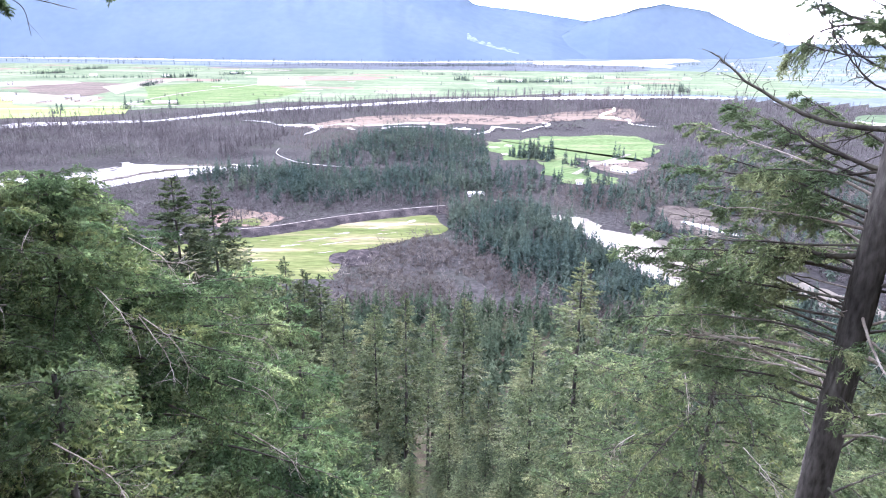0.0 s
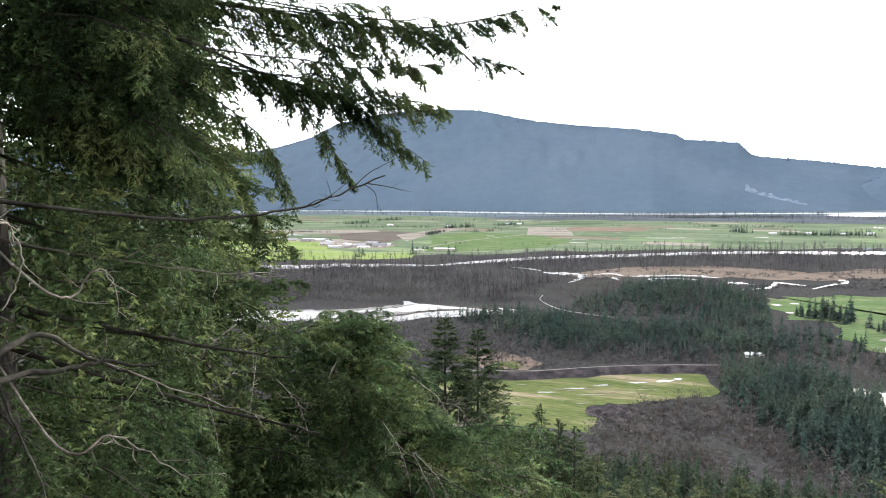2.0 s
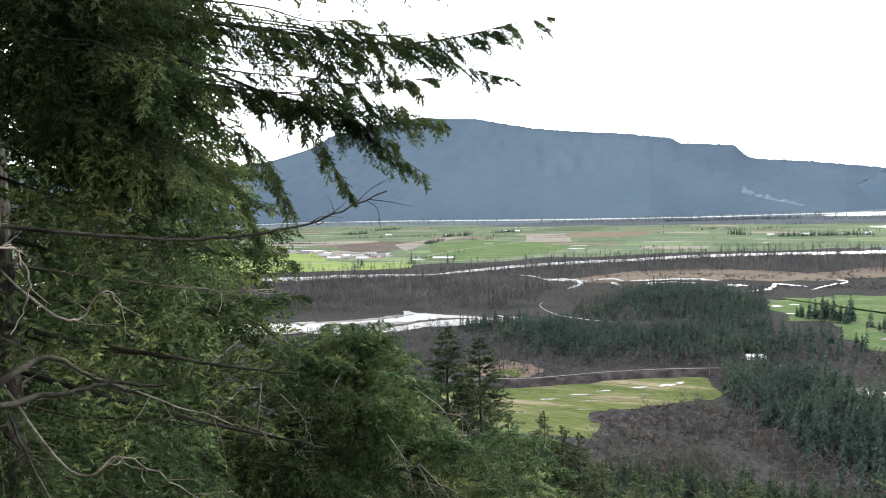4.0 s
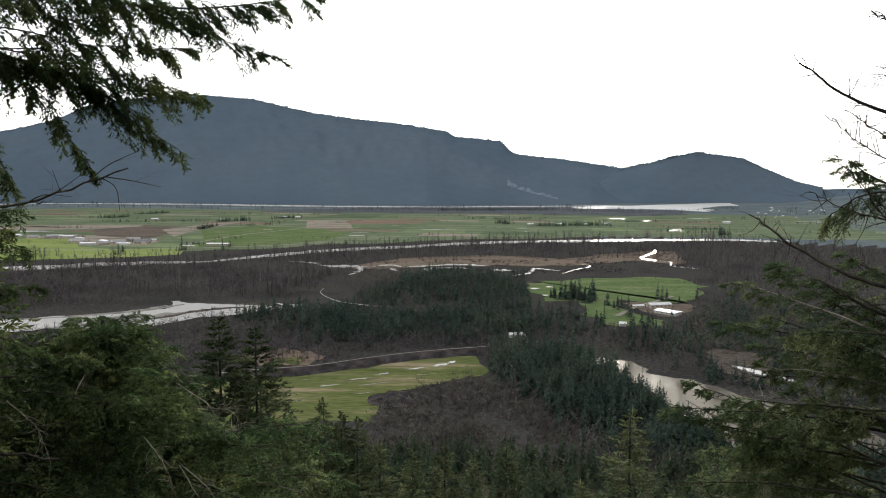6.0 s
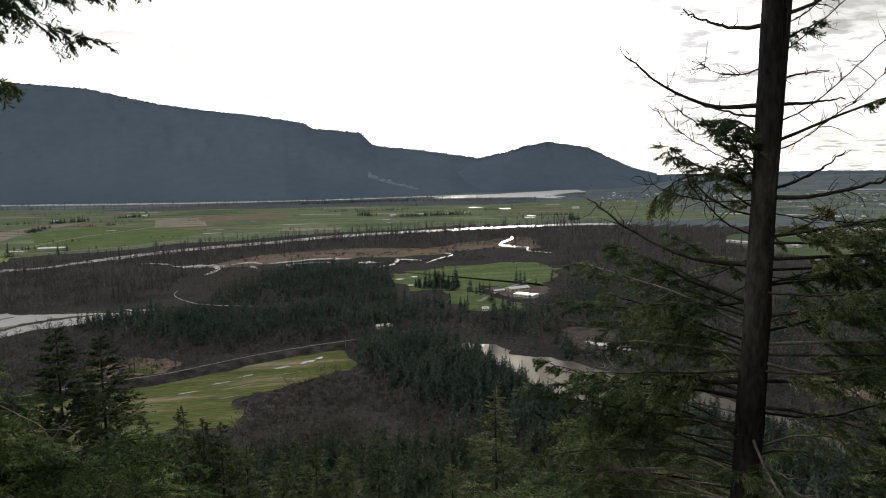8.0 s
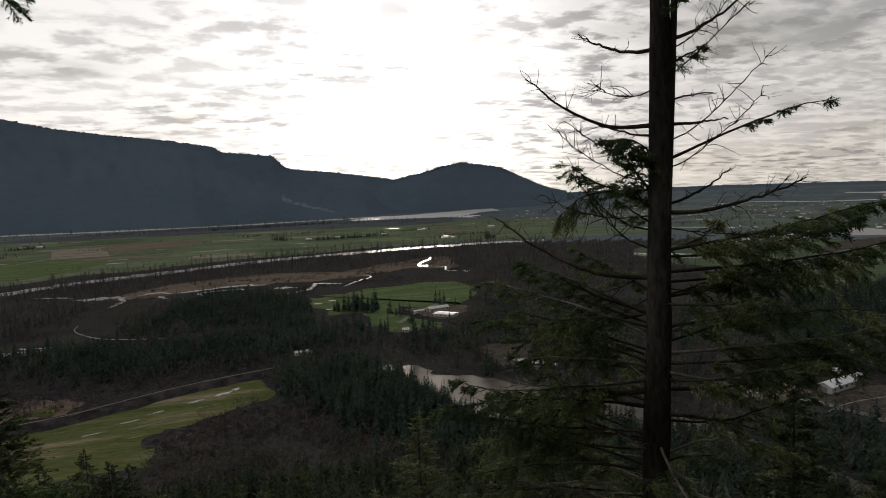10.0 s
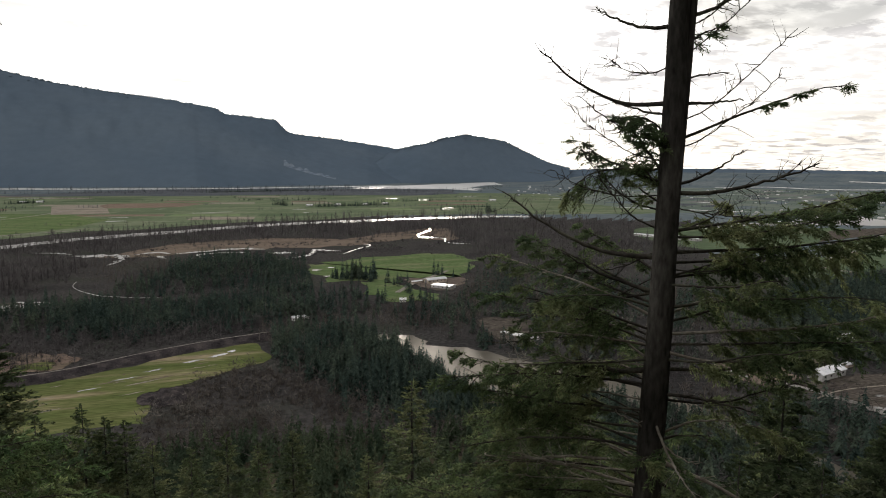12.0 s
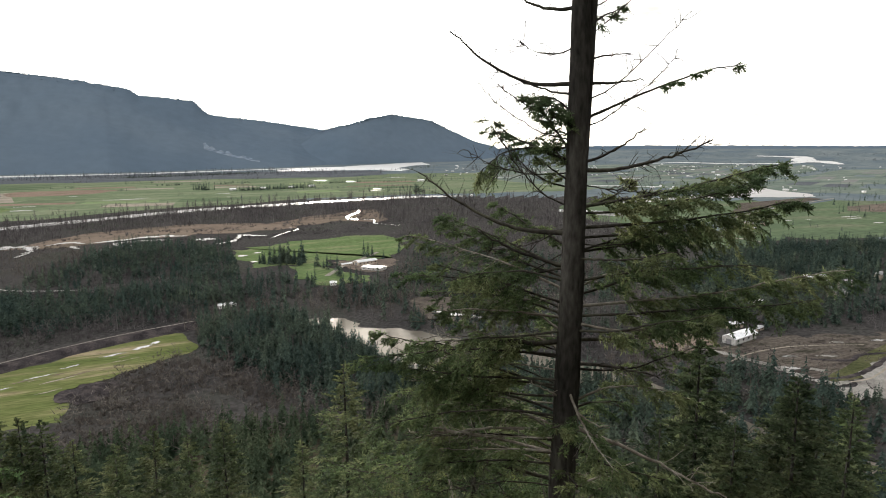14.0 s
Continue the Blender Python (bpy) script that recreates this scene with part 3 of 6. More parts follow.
    ribbon("sand_bar", line, (2, 7, 10, 3), 0.64 + 0.02 * k, MUD if k % 2 else GRAVEL, "low wet sand bar in the river bend", "sand bar", 0.6, 380 + k)
ribbon("side_channel", [(-179, 719), (-176, 693), (-163, 666), (-138, 636), (-95, 617), (-57, 612), (-37, 596)], (0.5, 0.6, 0.8, 1.8, 4, 4, 1.5), 0.5, LAKE, "narrow pale side channel among trees", "creek", 0.4, 23)
ribbon("slough", [(-1500, 600), (-1000, 740), (-626, 852), (-564, 890), (-492, 920), (-415, 945), (-385, 980), (-345, 1030), (-288, 1100), (-218, 1152), (-142, 1197), (-30, 1277), (69, 1320), (182, 1350), (298, 1384), (412, 1398), (514, 1408), (600, 1380)], (50, 50, 48, 44, 36, 14, 16, 34, 38, 40, 44, 46, 46, 44, 46, 46, 44, 20), 0.55, LAKE, "long bright slough edged by bare trees", "river", 0.3, 24, 8)


def creek(line, label, seed, thin=1.8, broad=4.4):
    """A winding marsh creek, broader where it lies across the valley than where it runs along it."""
    p = np.asarray(line, dtype=float)
    d = np.gradient(p, axis=0)
    w = thin + (broad - thin) * np.abs(d[:, 0]) / (np.linalg.norm(d, axis=1) + 1e-9)
    w[0] = w[-1] = 2.0
    ribbon("creek", line, w, 0.5, LAKE, label, "creek", 0.8, seed)


creek([(-108, 913), (-86, 923), (-62, 936), (-26, 948), (-10, 940), (4, 934)], "bright creek looping through brown marsh", 261, 4, 13)
creek([(-14, 905), (-25, 907), (-53, 908), (-74, 901), (-80, 888), (-69, 873), (-50, 875)], "bright creek looping through brown marsh", 267, 4, 10)
creek([(-70, 849), (-58, 856), (-48, 858)], "short bright creek in the marsh", 268, 3, 8)
creek([(-92, 842), (-88, 856), (-83, 866)], "short bright creek in the marsh", 269, 2, 6)
creek([(8, 898), (16, 893), (28, 889), (44, 884)], "bright winding creek in the marsh", 262, 6, 16)
creek([(30, 834), (46, 848), (60, 865), (66, 890), (71, 912), (80, 908), (92, 899), (103, 892)], "bright winding creek in the marsh", 270, 3, 9)
creek([(-232, 918), (-205, 910), (-186, 914), (-172, 898), (-165, 877), (-168, 854), (-172, 826)], "flooded hollow in the marsh", 263, 5, 22)
creek([(-158, 912), (-143, 927), (-131, 930), (-115, 913)], "flooded hollow in the marsh", 264, 3, 10)
creek([(-128, 896), (-122, 884), (-116, 870)], "flooded hollow in the marsh", 271, 5, 12)
creek([(-290, 960), (-255, 950), (-235, 930)], "narrow flooded ditch among bare trees", 265, 3, 9)
creek([(104, 866), (132, 914), (148, 933), (153, 953), (144, 960)], "narrow creek at the marsh's edge", 266, 1.0, 4)
ribbon("meander", [(300, 1175), (292, 1140), (262, 1085), (250, 1040), (282, 1010), (272, 960), (300, 925)], (2.2, 2.8, 2.2, 3, 2.2, 2.6, 1), 0.5, STILL, "bright winding creek", "creek", 0.3, 27)
ribbon("river", [(172, 308), (193, 275), (207, 244), (213, 208), (218, 178), (228, 148), (262, 90), (330, 0), (420, -120)], (34, 26, 15, 14, 14, 18, 24, 30, 30), 0.55, WATER, "silty river curving between wooded banks", "river", 0.12, 28, 12)
patch("river", [(78, 446), (98, 434), (106, 416), (126, 394), (143, 377), (158, 352), (176, 325), (192, 302), (178, 286), (160, 298), (140, 296), (126, 284), (114, 292), (107, 322), (99, 350), (93, 385), (86, 415), (76, 436)], 0.545, WATER, "wide silty river bend between wooded banks", "river", 1.5, 38)
ribbon("sand_bar", [(122, 372), (136, 356), (150, 330)], (0.8, 2.2, 0.8), 0.62, MUD, "thin mud bar in the river bend", "sand bar", 0.6, 39)
ribbon("sand_bar", [(112, 360), (120, 335), (134, 312)], (0.6, 1.8, 0.6), 0.62, MUD, "thin mud bar in the river bend", "sand bar", 0.6, 40)
ribbon("side_channel", [(150, 318), (160, 306), (174, 290), (182, 282)], (3, 5, 5, 2), 0.6, WATER, "shallow back channel of the river", "river", 0.2, 29)
patch("mud_channel", [(154, 461), (177, 474), (190, 465), (190, 416), (165, 396), (152, 424)], 0.48, MUD, "shallow muddy backwater behind the trees", "river", 3, 301)
ribbon("side_channel", [(164, 432), (176, 416), (190, 398)], (4, 9, 4), 0.5, STILL, "pale back channel behind the trees", "creek", 0.3, 30)
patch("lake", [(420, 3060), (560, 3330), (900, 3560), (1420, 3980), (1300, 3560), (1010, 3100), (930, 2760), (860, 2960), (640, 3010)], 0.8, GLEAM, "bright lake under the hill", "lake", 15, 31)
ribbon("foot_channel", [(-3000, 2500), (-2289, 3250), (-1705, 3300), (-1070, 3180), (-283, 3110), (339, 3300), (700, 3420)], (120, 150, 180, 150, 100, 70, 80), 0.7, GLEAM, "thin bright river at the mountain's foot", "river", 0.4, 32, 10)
patch("flooded_field", [(796, 1057), (961, 1089), (1142, 1066), (1230, 1024), (1294, 1052), (1383, 1278), (1346, 1298), (1109, 1172), (879, 1137)], 0.55, LAKE, "wide pale flooded field", "flood water", 4, 33)
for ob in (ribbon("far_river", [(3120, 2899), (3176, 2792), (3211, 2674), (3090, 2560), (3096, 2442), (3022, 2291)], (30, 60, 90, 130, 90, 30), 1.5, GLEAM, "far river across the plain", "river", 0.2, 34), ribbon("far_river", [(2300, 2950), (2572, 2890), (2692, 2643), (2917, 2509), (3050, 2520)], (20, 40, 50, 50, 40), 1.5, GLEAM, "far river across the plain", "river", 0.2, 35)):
    for v in ob.data.vertices:
        v.co.z += float(ground_z(v.co.x, v.co.y)) + 1.0
for k, (x, y, w, h) in enumerate([(-286, 1441, 46, 16), (-292, 1530, 40, 10), (-123, 1634, 74, 10), (-82, 1658, 40, 8), (97, 1719, 44, 12), (104, 1604, 16, 8), (478, 1664, 46, 14), (494, 1724, 36, 12), (438, 2201, 60, 14), (515, 2086, 40, 12), (-531, 1588, 26, 14), (-244, 1792, 30, 10), (-1150, 1620, 190, 26), (-1075, 1480, 120, 22), (-714, 1500, 10, 46), (720, 2260, 90, 22), (-700, 2380, 160, 20), (910, 797, 18, 5), (852, 727, 18, 5), (886, 719, 10, 5), (984, 724, 40, 6), (970, 704, 34, 6), (946, 651, 26, 8), (58, 737, 9, 8), (66, 694, 8, 6), (75, 751, 8, 6)]):
    r = np.random.RandomState(100 + k)
    a = np.arange(9) * 2 * math.pi / 9
    patch("flood_pool", np.stack([x + 0.5 * w * np.cos(a) * r.uniform(0.6, 1.2, 9), y + 0.55 * h * np.sin(a) * r.uniform(0.6, 1.2, 9)], -1), 0.6, LAKE, "rain pool lying in the field", "pool", min(w, h) * 0.08, k)
for k, (x, y, w, h) in enumerate([(-28, 420, 11, 4.5), (-20, 428, 6, 5), (-42, 411, 12, 2.2), (-62, 398, 9, 2.2), (-75, 386, 14, 2.0), (-90, 372, 9, 1.6)]):
    r = np.random.RandomState(200 + k)
    a = np.arange(9) * 2 * math.pi / 9 + 0.5
    patch("puddle", np.stack([x + w / 2 * np.cos(a) * r.uniform(0.5, 1.2, 9), y + (h / 2 * np.sin(a) + 0.25 * w * np.cos(a)) * r.uniform(0.6, 1.2, 9)], -1), 0.36, STILL, "shallow puddle in the meadow", "pool", 0.2, k)

KEEP_FREE.append(np.array([(-205, 740), (-190, 690), (-170, 650), (-140, 630), (-99, 612), (-74, 610), (-30, 598), (-36, 574), (-80, 580), (-110, 588), (-150, 606), (-176, 630), (-196, 665), (-215, 720)]))

KEEP_FREE.append(np.array([(42, 605), (56, 815), (92, 805), (71, 700), (112, 640), (90, 598)]))
KEEP_FREE.append(np.array([(95, 641), (129, 634), (152, 657), (190, 653), (210, 650), (205, 635), (182, 589), (150, 545), (119, 538), (93, 522), (84, 540)]))
KEEP_FREE.append(np.array([(18, 484), (36, 484), (36, 509), (18, 509)]))

r_plain = np.random.RandomState(395)
for k in range(16):
    d, az, w = r_plain.uniform(1500, 3500), radians(r_plain.uniform(24, 44)), r_plain.uniform(60, 200)
    mid = np.array([d * math.sin(az), d * math.cos(az)])
    across = np.array([math.cos(az + r_plain.normal(0, 0.3)), -math.sin(az + r_plain.normal(0, 0.3))])
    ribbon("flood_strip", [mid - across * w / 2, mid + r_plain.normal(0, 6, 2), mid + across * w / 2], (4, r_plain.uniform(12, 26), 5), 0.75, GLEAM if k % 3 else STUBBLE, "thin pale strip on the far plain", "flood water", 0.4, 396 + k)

# berms and wheel tracks on the churned flat
for k, line in enumerate([[(290, 228), (312, 222), (340, 228), (372, 240)], [(318, 250), (336, 240), (352, 244), (380, 236)]]):
    ribbon("berm", line, (0.6, 2.0, 2.2, 0.8), 0.7, DARK_SOIL, "low dark berm of pushed-up mud", "berm", 0.6, 350 + k, 8, thick=1)
for k, line in enumerate([[(270, 262), (296, 270), (330, 270), (370, 256)], [(288, 222), (318, 216), (360, 230), (400, 240)]]):
    ribbon("wheel_track", line, 1.2, 0.44 + 0.02 * k, STUBBLE, "faint wet wheel track in the mud", "track", 0.6, 360 + k)

ribbon("gravel_bank", [(274, 294), (281, 280), (285, 266), (289, 250), (290, 233), (296, 219), (306, 217)], (3, 4, 5, 5, 6, 5, 3), 0.5, GRAVEL, "pale stony bank along the river flat", "bank", 0.5, 355)

# straw-coloured streaks where the meadow's grass has died back
r_streak = np.random.RandomState(371)
for k in range(26):
    x, y = (r_streak.uniform(-150, -25), 0) if k % 3 else (r_streak.uniform(-70, -20), 0)
    y = 350 + 0.42 * (x + 110) + r_streak.uniform(-22, 34) + (14 if x > -60 else 0)
    w = r_streak.uniform(3, 15)
    if inside(np.array(NEAR_FIELD, dtype=float), np.array([x - w, x + w]), np.array([y - 0.35 * w, y + 0.35 * w])).all():
        ribbon("straw_streak", [(x - w / 2, y - 0.2 * w), (x + r_streak.normal(0, 1), y + r_streak.normal(0, 0.5)), (x + w / 2, y + 0.22 * w)], (0.3, r_streak.uniform(0.5, 1.8), 0.3), 0.29 + 0.002 * k, STUBBLE if k % 2 else STRAW, "straw-coloured streak of dead grass", "grass", 0.6, 372 + k)

# the raised track along the meadow, roads
ribbon("embankment", [(-330, 310), (-240, 345), (-145, 388), (-108, 402), (-70, 427), (-33, 446), (7, 461), (50, 480)], 6.5, 3.2, DARK_SOIL, "dark raised embankment along the meadow", "embankment", 0.05, 40, 10, thick=1)
ribbon("track", [(-330, 311), (-240, 346), (-145, 389), (-108, 403), (-70, 428), (-33, 447), (7, 462), (50, 481)], 1.0, 3.3, ROAD, "pale gravel track on the embankment", "track", 0.1, 41, 10)
ribbon("field_road", [(-1100, 1060), (-700, 1090), (-500, 1140), (-300, 1260)], 9, 0.7, ROAD, "pale farm road", "road", 0.1, 42)
ribbon("field_road", [(791, 781), (933, 847), (1108, 915), (1261, 968)], 5, 0.7, ROAD, "pale straight farm road", "road", 0.05, 43)
ribbon("field_road", [(600, 660), (632, 641), (644, 582)], 7, 0.7, ROAD, "pale farm road", "road", 0.05, 44)
ribbon("field_road", [(-560, 1180), (-540, 1420), (-470, 1640), (-430, 2000)], 7, 0.7, ROAD, "farm track between fields", "road", 0.1, 45)
ribbon("field_road", [(120, 590), (150, 640), (175, 668), (200, 700)], 5, 0.6, ROAD, "farm lane", "road", 0.1, 46)


# ---- mountains ----
def ridge(name, az0, az1, heights, foot, depth, label, seed, material=MOUNTAIN, power=0.85):
    """A wooded mountain round the valley's rim. heights: bearing and slope of sight of its crest; foot: bearing and distance of its foot."""
    az = np.arange(az0, az1 + 0.01, 0.16)
    h = np.asarray(heights, dtype=float)
    f = np.asarray(foot, dtype=float)
    rf = np.interp(az, f[:, 0], f[:, 1]) + 30 * value_noise(az, az * 0, 2.5, seed)
    rc = np.minimum(rf + depth, 4930)
    top = 120 + np.interp(az, h[:, 0], h[:, 1]) * rc
    k = 26
    calm = np.array([np.average(top, weights=np.exp(-((az - q) / 4.0) ** 2)) for q in az])
    s = np.linspace(0, 1, k)
    r = rf[:, None] + (rc - rf)[:, None] * s[None]
    lift = (s[None] ** power) * (0.75 + 0.25 * s[None])
    z = (calm[:, None] + (top - calm)[:, None] * s[None] ** 5) * lift
    A = az[:, None] + 0 * r
    spur = value_noise(A, s[None] * 3 + 0 * A, 2.2, seed + 1) * 0.05 + value_noise(A, s[None] * 9 + 0 * A, 0.8, seed + 2) * 0.035
    z = z * (1 + spur * (4 * s * (1 - s))[None]) - 2 * (s[None] == 0)
    z = z + s[None] * value_noise(A, r, 0.35, seed + 3) * 2.5
    rad = np.radians(A)
    v = np.stack([r * np.sin(rad), r * np.cos(rad), z], -1).reshape(-1, 3)
    n = len(az)
    i = (np.arange(n - 1)[:, None] * k + np.arange(k - 1)[None]).ravel()
    t = np.concatenate([np.stack([i, i + 1, i + k + 1], -1), np.stack([i, i + k + 1, i + k], -1)])
    ob = part(name, smooth(mesh_from(name, v, t)), material)
    return tagged(ob, label, "mountain", kind="structure"), v.reshape(n, k, 3)


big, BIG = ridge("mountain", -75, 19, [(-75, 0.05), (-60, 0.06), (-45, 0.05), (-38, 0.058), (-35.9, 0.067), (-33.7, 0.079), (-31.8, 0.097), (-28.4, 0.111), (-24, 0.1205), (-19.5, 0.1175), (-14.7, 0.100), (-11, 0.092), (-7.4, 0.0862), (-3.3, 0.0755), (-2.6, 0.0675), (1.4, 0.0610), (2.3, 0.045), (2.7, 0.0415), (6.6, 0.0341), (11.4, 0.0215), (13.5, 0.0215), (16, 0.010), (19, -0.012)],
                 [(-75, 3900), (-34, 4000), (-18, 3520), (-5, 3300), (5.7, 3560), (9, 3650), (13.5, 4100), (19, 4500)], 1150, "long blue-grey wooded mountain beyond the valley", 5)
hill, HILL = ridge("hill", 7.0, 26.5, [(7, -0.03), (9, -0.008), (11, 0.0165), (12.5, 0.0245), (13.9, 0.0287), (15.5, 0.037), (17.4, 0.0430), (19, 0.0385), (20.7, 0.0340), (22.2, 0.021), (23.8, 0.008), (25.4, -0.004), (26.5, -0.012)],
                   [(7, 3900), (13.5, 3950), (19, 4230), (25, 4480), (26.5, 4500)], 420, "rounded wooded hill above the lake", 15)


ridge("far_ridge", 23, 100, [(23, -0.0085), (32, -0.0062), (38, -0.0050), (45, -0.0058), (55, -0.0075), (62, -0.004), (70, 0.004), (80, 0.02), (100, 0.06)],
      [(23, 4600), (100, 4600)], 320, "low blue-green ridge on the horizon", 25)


def far_tree(h, w, r, n=6):
    """A small pointed tree of a few faces."""
    a = r.uniform(0, 6.28) + np.arange(n) * 2 * math.pi / n
    v = [(0, 0, h)]
    for lev, wd in ((0.62, 0.42), (0.0, 1.0)):
        v += [(w * wd * math.cos(t) * r.uniform(0.7, 1.3), w * wd * math.sin(t) * r.uniform(0.7, 1.3), h * lev) for t in a]
    t = []
    for i in range(n):
        j = (i + 1) % n
        t += [(0, 1 + i, 1 + j), (1 + i, 1 + n + i, 1 + n + j), (1 + i, 1 + n + j, 1 + j)]
    return np.array(v), np.array(t)


def crest_trees(name, grid, label, seed, count):
    r = np.random.RandomState(seed)
    made = []
    for _ in range(count):
        i, k = r.randint(0, len(grid)), int(25.5 - abs(r.normal(0, 0.4)))
        p = grid[i, max(8, min(25, k))] + np.array([r.normal(0, 5), r.normal(0, 5), -2])
        v, t = far_tree(r.uniform(4, 8), r.uniform(5, 9), r, 5)
        made.append((v + p, t))
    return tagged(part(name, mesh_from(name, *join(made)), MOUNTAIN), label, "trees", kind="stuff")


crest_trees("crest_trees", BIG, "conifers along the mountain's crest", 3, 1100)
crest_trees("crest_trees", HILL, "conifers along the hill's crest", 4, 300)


def hillside_scar():
    """A pale quarry scar low on the mountain, laid on its slope."""
    rows = []
    for i in range(len(BIG)):
        az = math.degrees(math.atan2(BIG[i, 0, 0], BIG[i, 0, 1]))
        if 1.9 < az < 6.4:
            s = (az - 1.9) / 4.5
            lo = 7 - 5.0 * s
            hi = lo + (2.2 - 1.2 * s) * (0.4 + 0.9 * abs(math.sin(az * 5.3) * math.sin(az * 2.1)))
            line = [[np.interp(q, np.arange(26), BIG[i, :, c]) for c in range(3)] for q in (lo, (lo + hi) / 2, hi)]
            rows.append(np.array(line) + np.array([0, -1.5, 0.5]))
    v = np.array(rows).reshape(-1, 3)
    i = (np.arange(len(rows) - 1)[:, None] * 3 + np.arange(2)[None]).ravel()
    t = np.concatenate([np.stack([i, i + 1, i + 4], -1), np.stack([i, i + 4, i + 3], -1)])
    tagged(part("quarry_scar", mesh_from("quarry_scar", v, t), SCAR), "pale quarry scar on the mountain's lower slope", "scar", kind="structure")


hillside_scar()


# ---- trees ----
def tufts(base, way, count, length, width, r, spread=0.8):
    """Short needles standing out all round each twig, like a brush."""
    n = len(base) * count
    b, w = np.repeat(base, count, axis=0), np.repeat(way, count, axis=0)
    d = w / (np.linalg.norm(w, axis=1)[:, None] + 1e-9)
    off = r.normal(0, 1, (n, 3)) * np.array([1, 1, 0.8])
    off -= d * (off * d).sum(1)[:, None]
    off /= np.linalg.norm(off, axis=1)[:, None] + 1e-9
    aim = d * r.uniform(0.45, 1.0, (n, 1)) + off * spread * r.uniform(0.3, 1.1, (n, 1))
    aim *= length * r.uniform(0.65, 1.25, (n, 1)) / np.linalg.norm(aim, axis=1)[:, None]
    p = b + w * (np.tile((np.arange(count) + 0.5) / count, len(base))[:, None] + r.uniform(-0.12, 0.12, (n, 1)))
    side = np.cross(aim, r.normal(0, 1, (n, 3)))
    side *= width / 2 / (np.linalg.norm(side, axis=1)[:, None] + 1e-9)
    v = np.stack([p - side, p + side, p + aim], 1).reshape(-1, 3)
    return v, np.arange(3 * n).reshape(-1, 3)


def sticks(base, way, radius):
    """Three-sided thin twigs."""
    n = len(base)
    d = way / (np.linalg.norm(way, axis=1)[:, None] + 1e-9)
    u = np.cross(d, np.array([0.3, 0.2, 0.93]))
    u /= np.linalg.norm(u, axis=1)[:, None] + 1e-9
    w = np.cross(d, u)
    rad = np.broadcast_to(np.asarray(radius, dtype=float).reshape(-1, 1), (n, 1))
    ring = [base + rad * (math.cos(a) * u + math.sin(a) * w) for a in (0, 2.09, 4.19)]
    v = np.stack(ring + [base + way], 1).reshape(-1, 3)
    i = np.arange(n)[:, None] * 4
    t = np.concatenate([i + np.array([[0, 1, 3]]), i + np.array([[1, 2, 3]]), i + np.array([[2, 0, 3]])])
    return v, t


def bough(line, thick, r, live=1.0, start=0.2, side=0.6, every=0.1, needle=0.04, wide=0.011, hang=0.3, subs=12, per=7, twig=0.2):
    """A fir branch along a line of points: drooping branchlets, each with many brush-like twigs. Gives wood and needles as (verts, tris)."""
    c = curve_line(line, 6)
    bend = np.cumsum(r.normal(0, 1, c.shape), axis=0)
    c = c + 0.010 * bend * np.linspace(0, 1, len(c))[:, None]
    step = np.linalg.norm(np.diff(c, axis=0), axis=1)
    total = step.sum()
    at = np.concatenate([[0], np.cumsum(step)]) / total
    wood = [tube(c, thick * np.clip(1 - at, 0, 1) ** 0.9 + 0.003, 5)]
    n = max(5, int(total * (1 - start) / every))
    s = np.clip(np.linspace(start, 0.99, n) + r.uniform(-0.6, 0.6, n) / n, 0, 1)
    lay = lambda q: np.stack([np.interp(np.clip(q, 0, 1), at, c[:, k]) for k in range(3)], -1)
    up = np.array([0, 0, 1.0])
    p = lay(s)
    d = lay(s + 0.04) - lay(s - 0.04)
    d /= np.linalg.norm(d, axis=1)[:, None] + 1e-9
    out = np.cross(d, up)
    out /= np.linalg.norm(out, axis=1)[:, None] + 1e-9
    sign = np.where(np.arange(n) % 2 == 0, 1.0, -1.0)[:, None]
    # branchlets: long near the trunk, short at the tip, uneven
    long = side * (1.08 - 0.62 * (s - start) / (1 - start + 1e-6)) * r.uniform(0.45, 1.2, n)
    long = np.minimum(long, 0.16 + 0.9 * (s - start) * total)[:, None]
    way = d * r.uniform(0.35, 0.95, (n, 1)) + out * sign * r.uniform(0.4, 1.0, (n, 1)) + up * r.uniform(-hang - 0.35, 0.35 - hang, (n, 1))
    way /= np.linalg.norm(way, axis=1)[:, None]
    sag = r.uniform(0.08, 0.3, (n, 1)) + 0.5 * hang
    mid, end = p + way * long * 0.5 - up * sag * long * 0.25, p + way * long - up * sag * long
    wood += [sticks(p, (mid - p) * 1.25, 0.005), sticks(mid, end - mid, 0.0032)]
    # twigs of each branchlet
    m = subs
    q = np.tile(np.linspace(0.12, 1.0, m), n)[:, None] + r.uniform(-0.04, 0.0, (n * m, 1))
    P, Y, L, G = (np.repeat(k, m, axis=0) for k in (p, way, long, sag))
    B = P + Y * L * q - up * G * L * q * q
    T = Y - up * 2 * G * q
    T /= np.linalg.norm(T, axis=1)[:, None]
    o = np.cross(T, up + r.normal(0, 0.25, (n * m, 3)))
    o /= np.linalg.norm(o, axis=1)[:, None] + 1e-9
    sg = np.tile(np.where(np.arange(m) % 2 == 0, 1.0, -1.0), n)[:, None]
    W = T * r.uniform(0.5, 1.0, (n * m, 1)) + o * sg * r.uniform(0.3, 0.9, (n * m, 1)) + up * r.uniform(-0.45 - 0.3 * hang, 0.3, (n * m, 1))
    W *= np.minimum(twig, 0.05 + 0.40 * L * (1.1 - q)) * r.uniform(0.6, 1.25, (n * m, 1)) / np.linalg.norm(W, axis=1)[:, None]
    alive = r.uniform(0, 1, n) < live
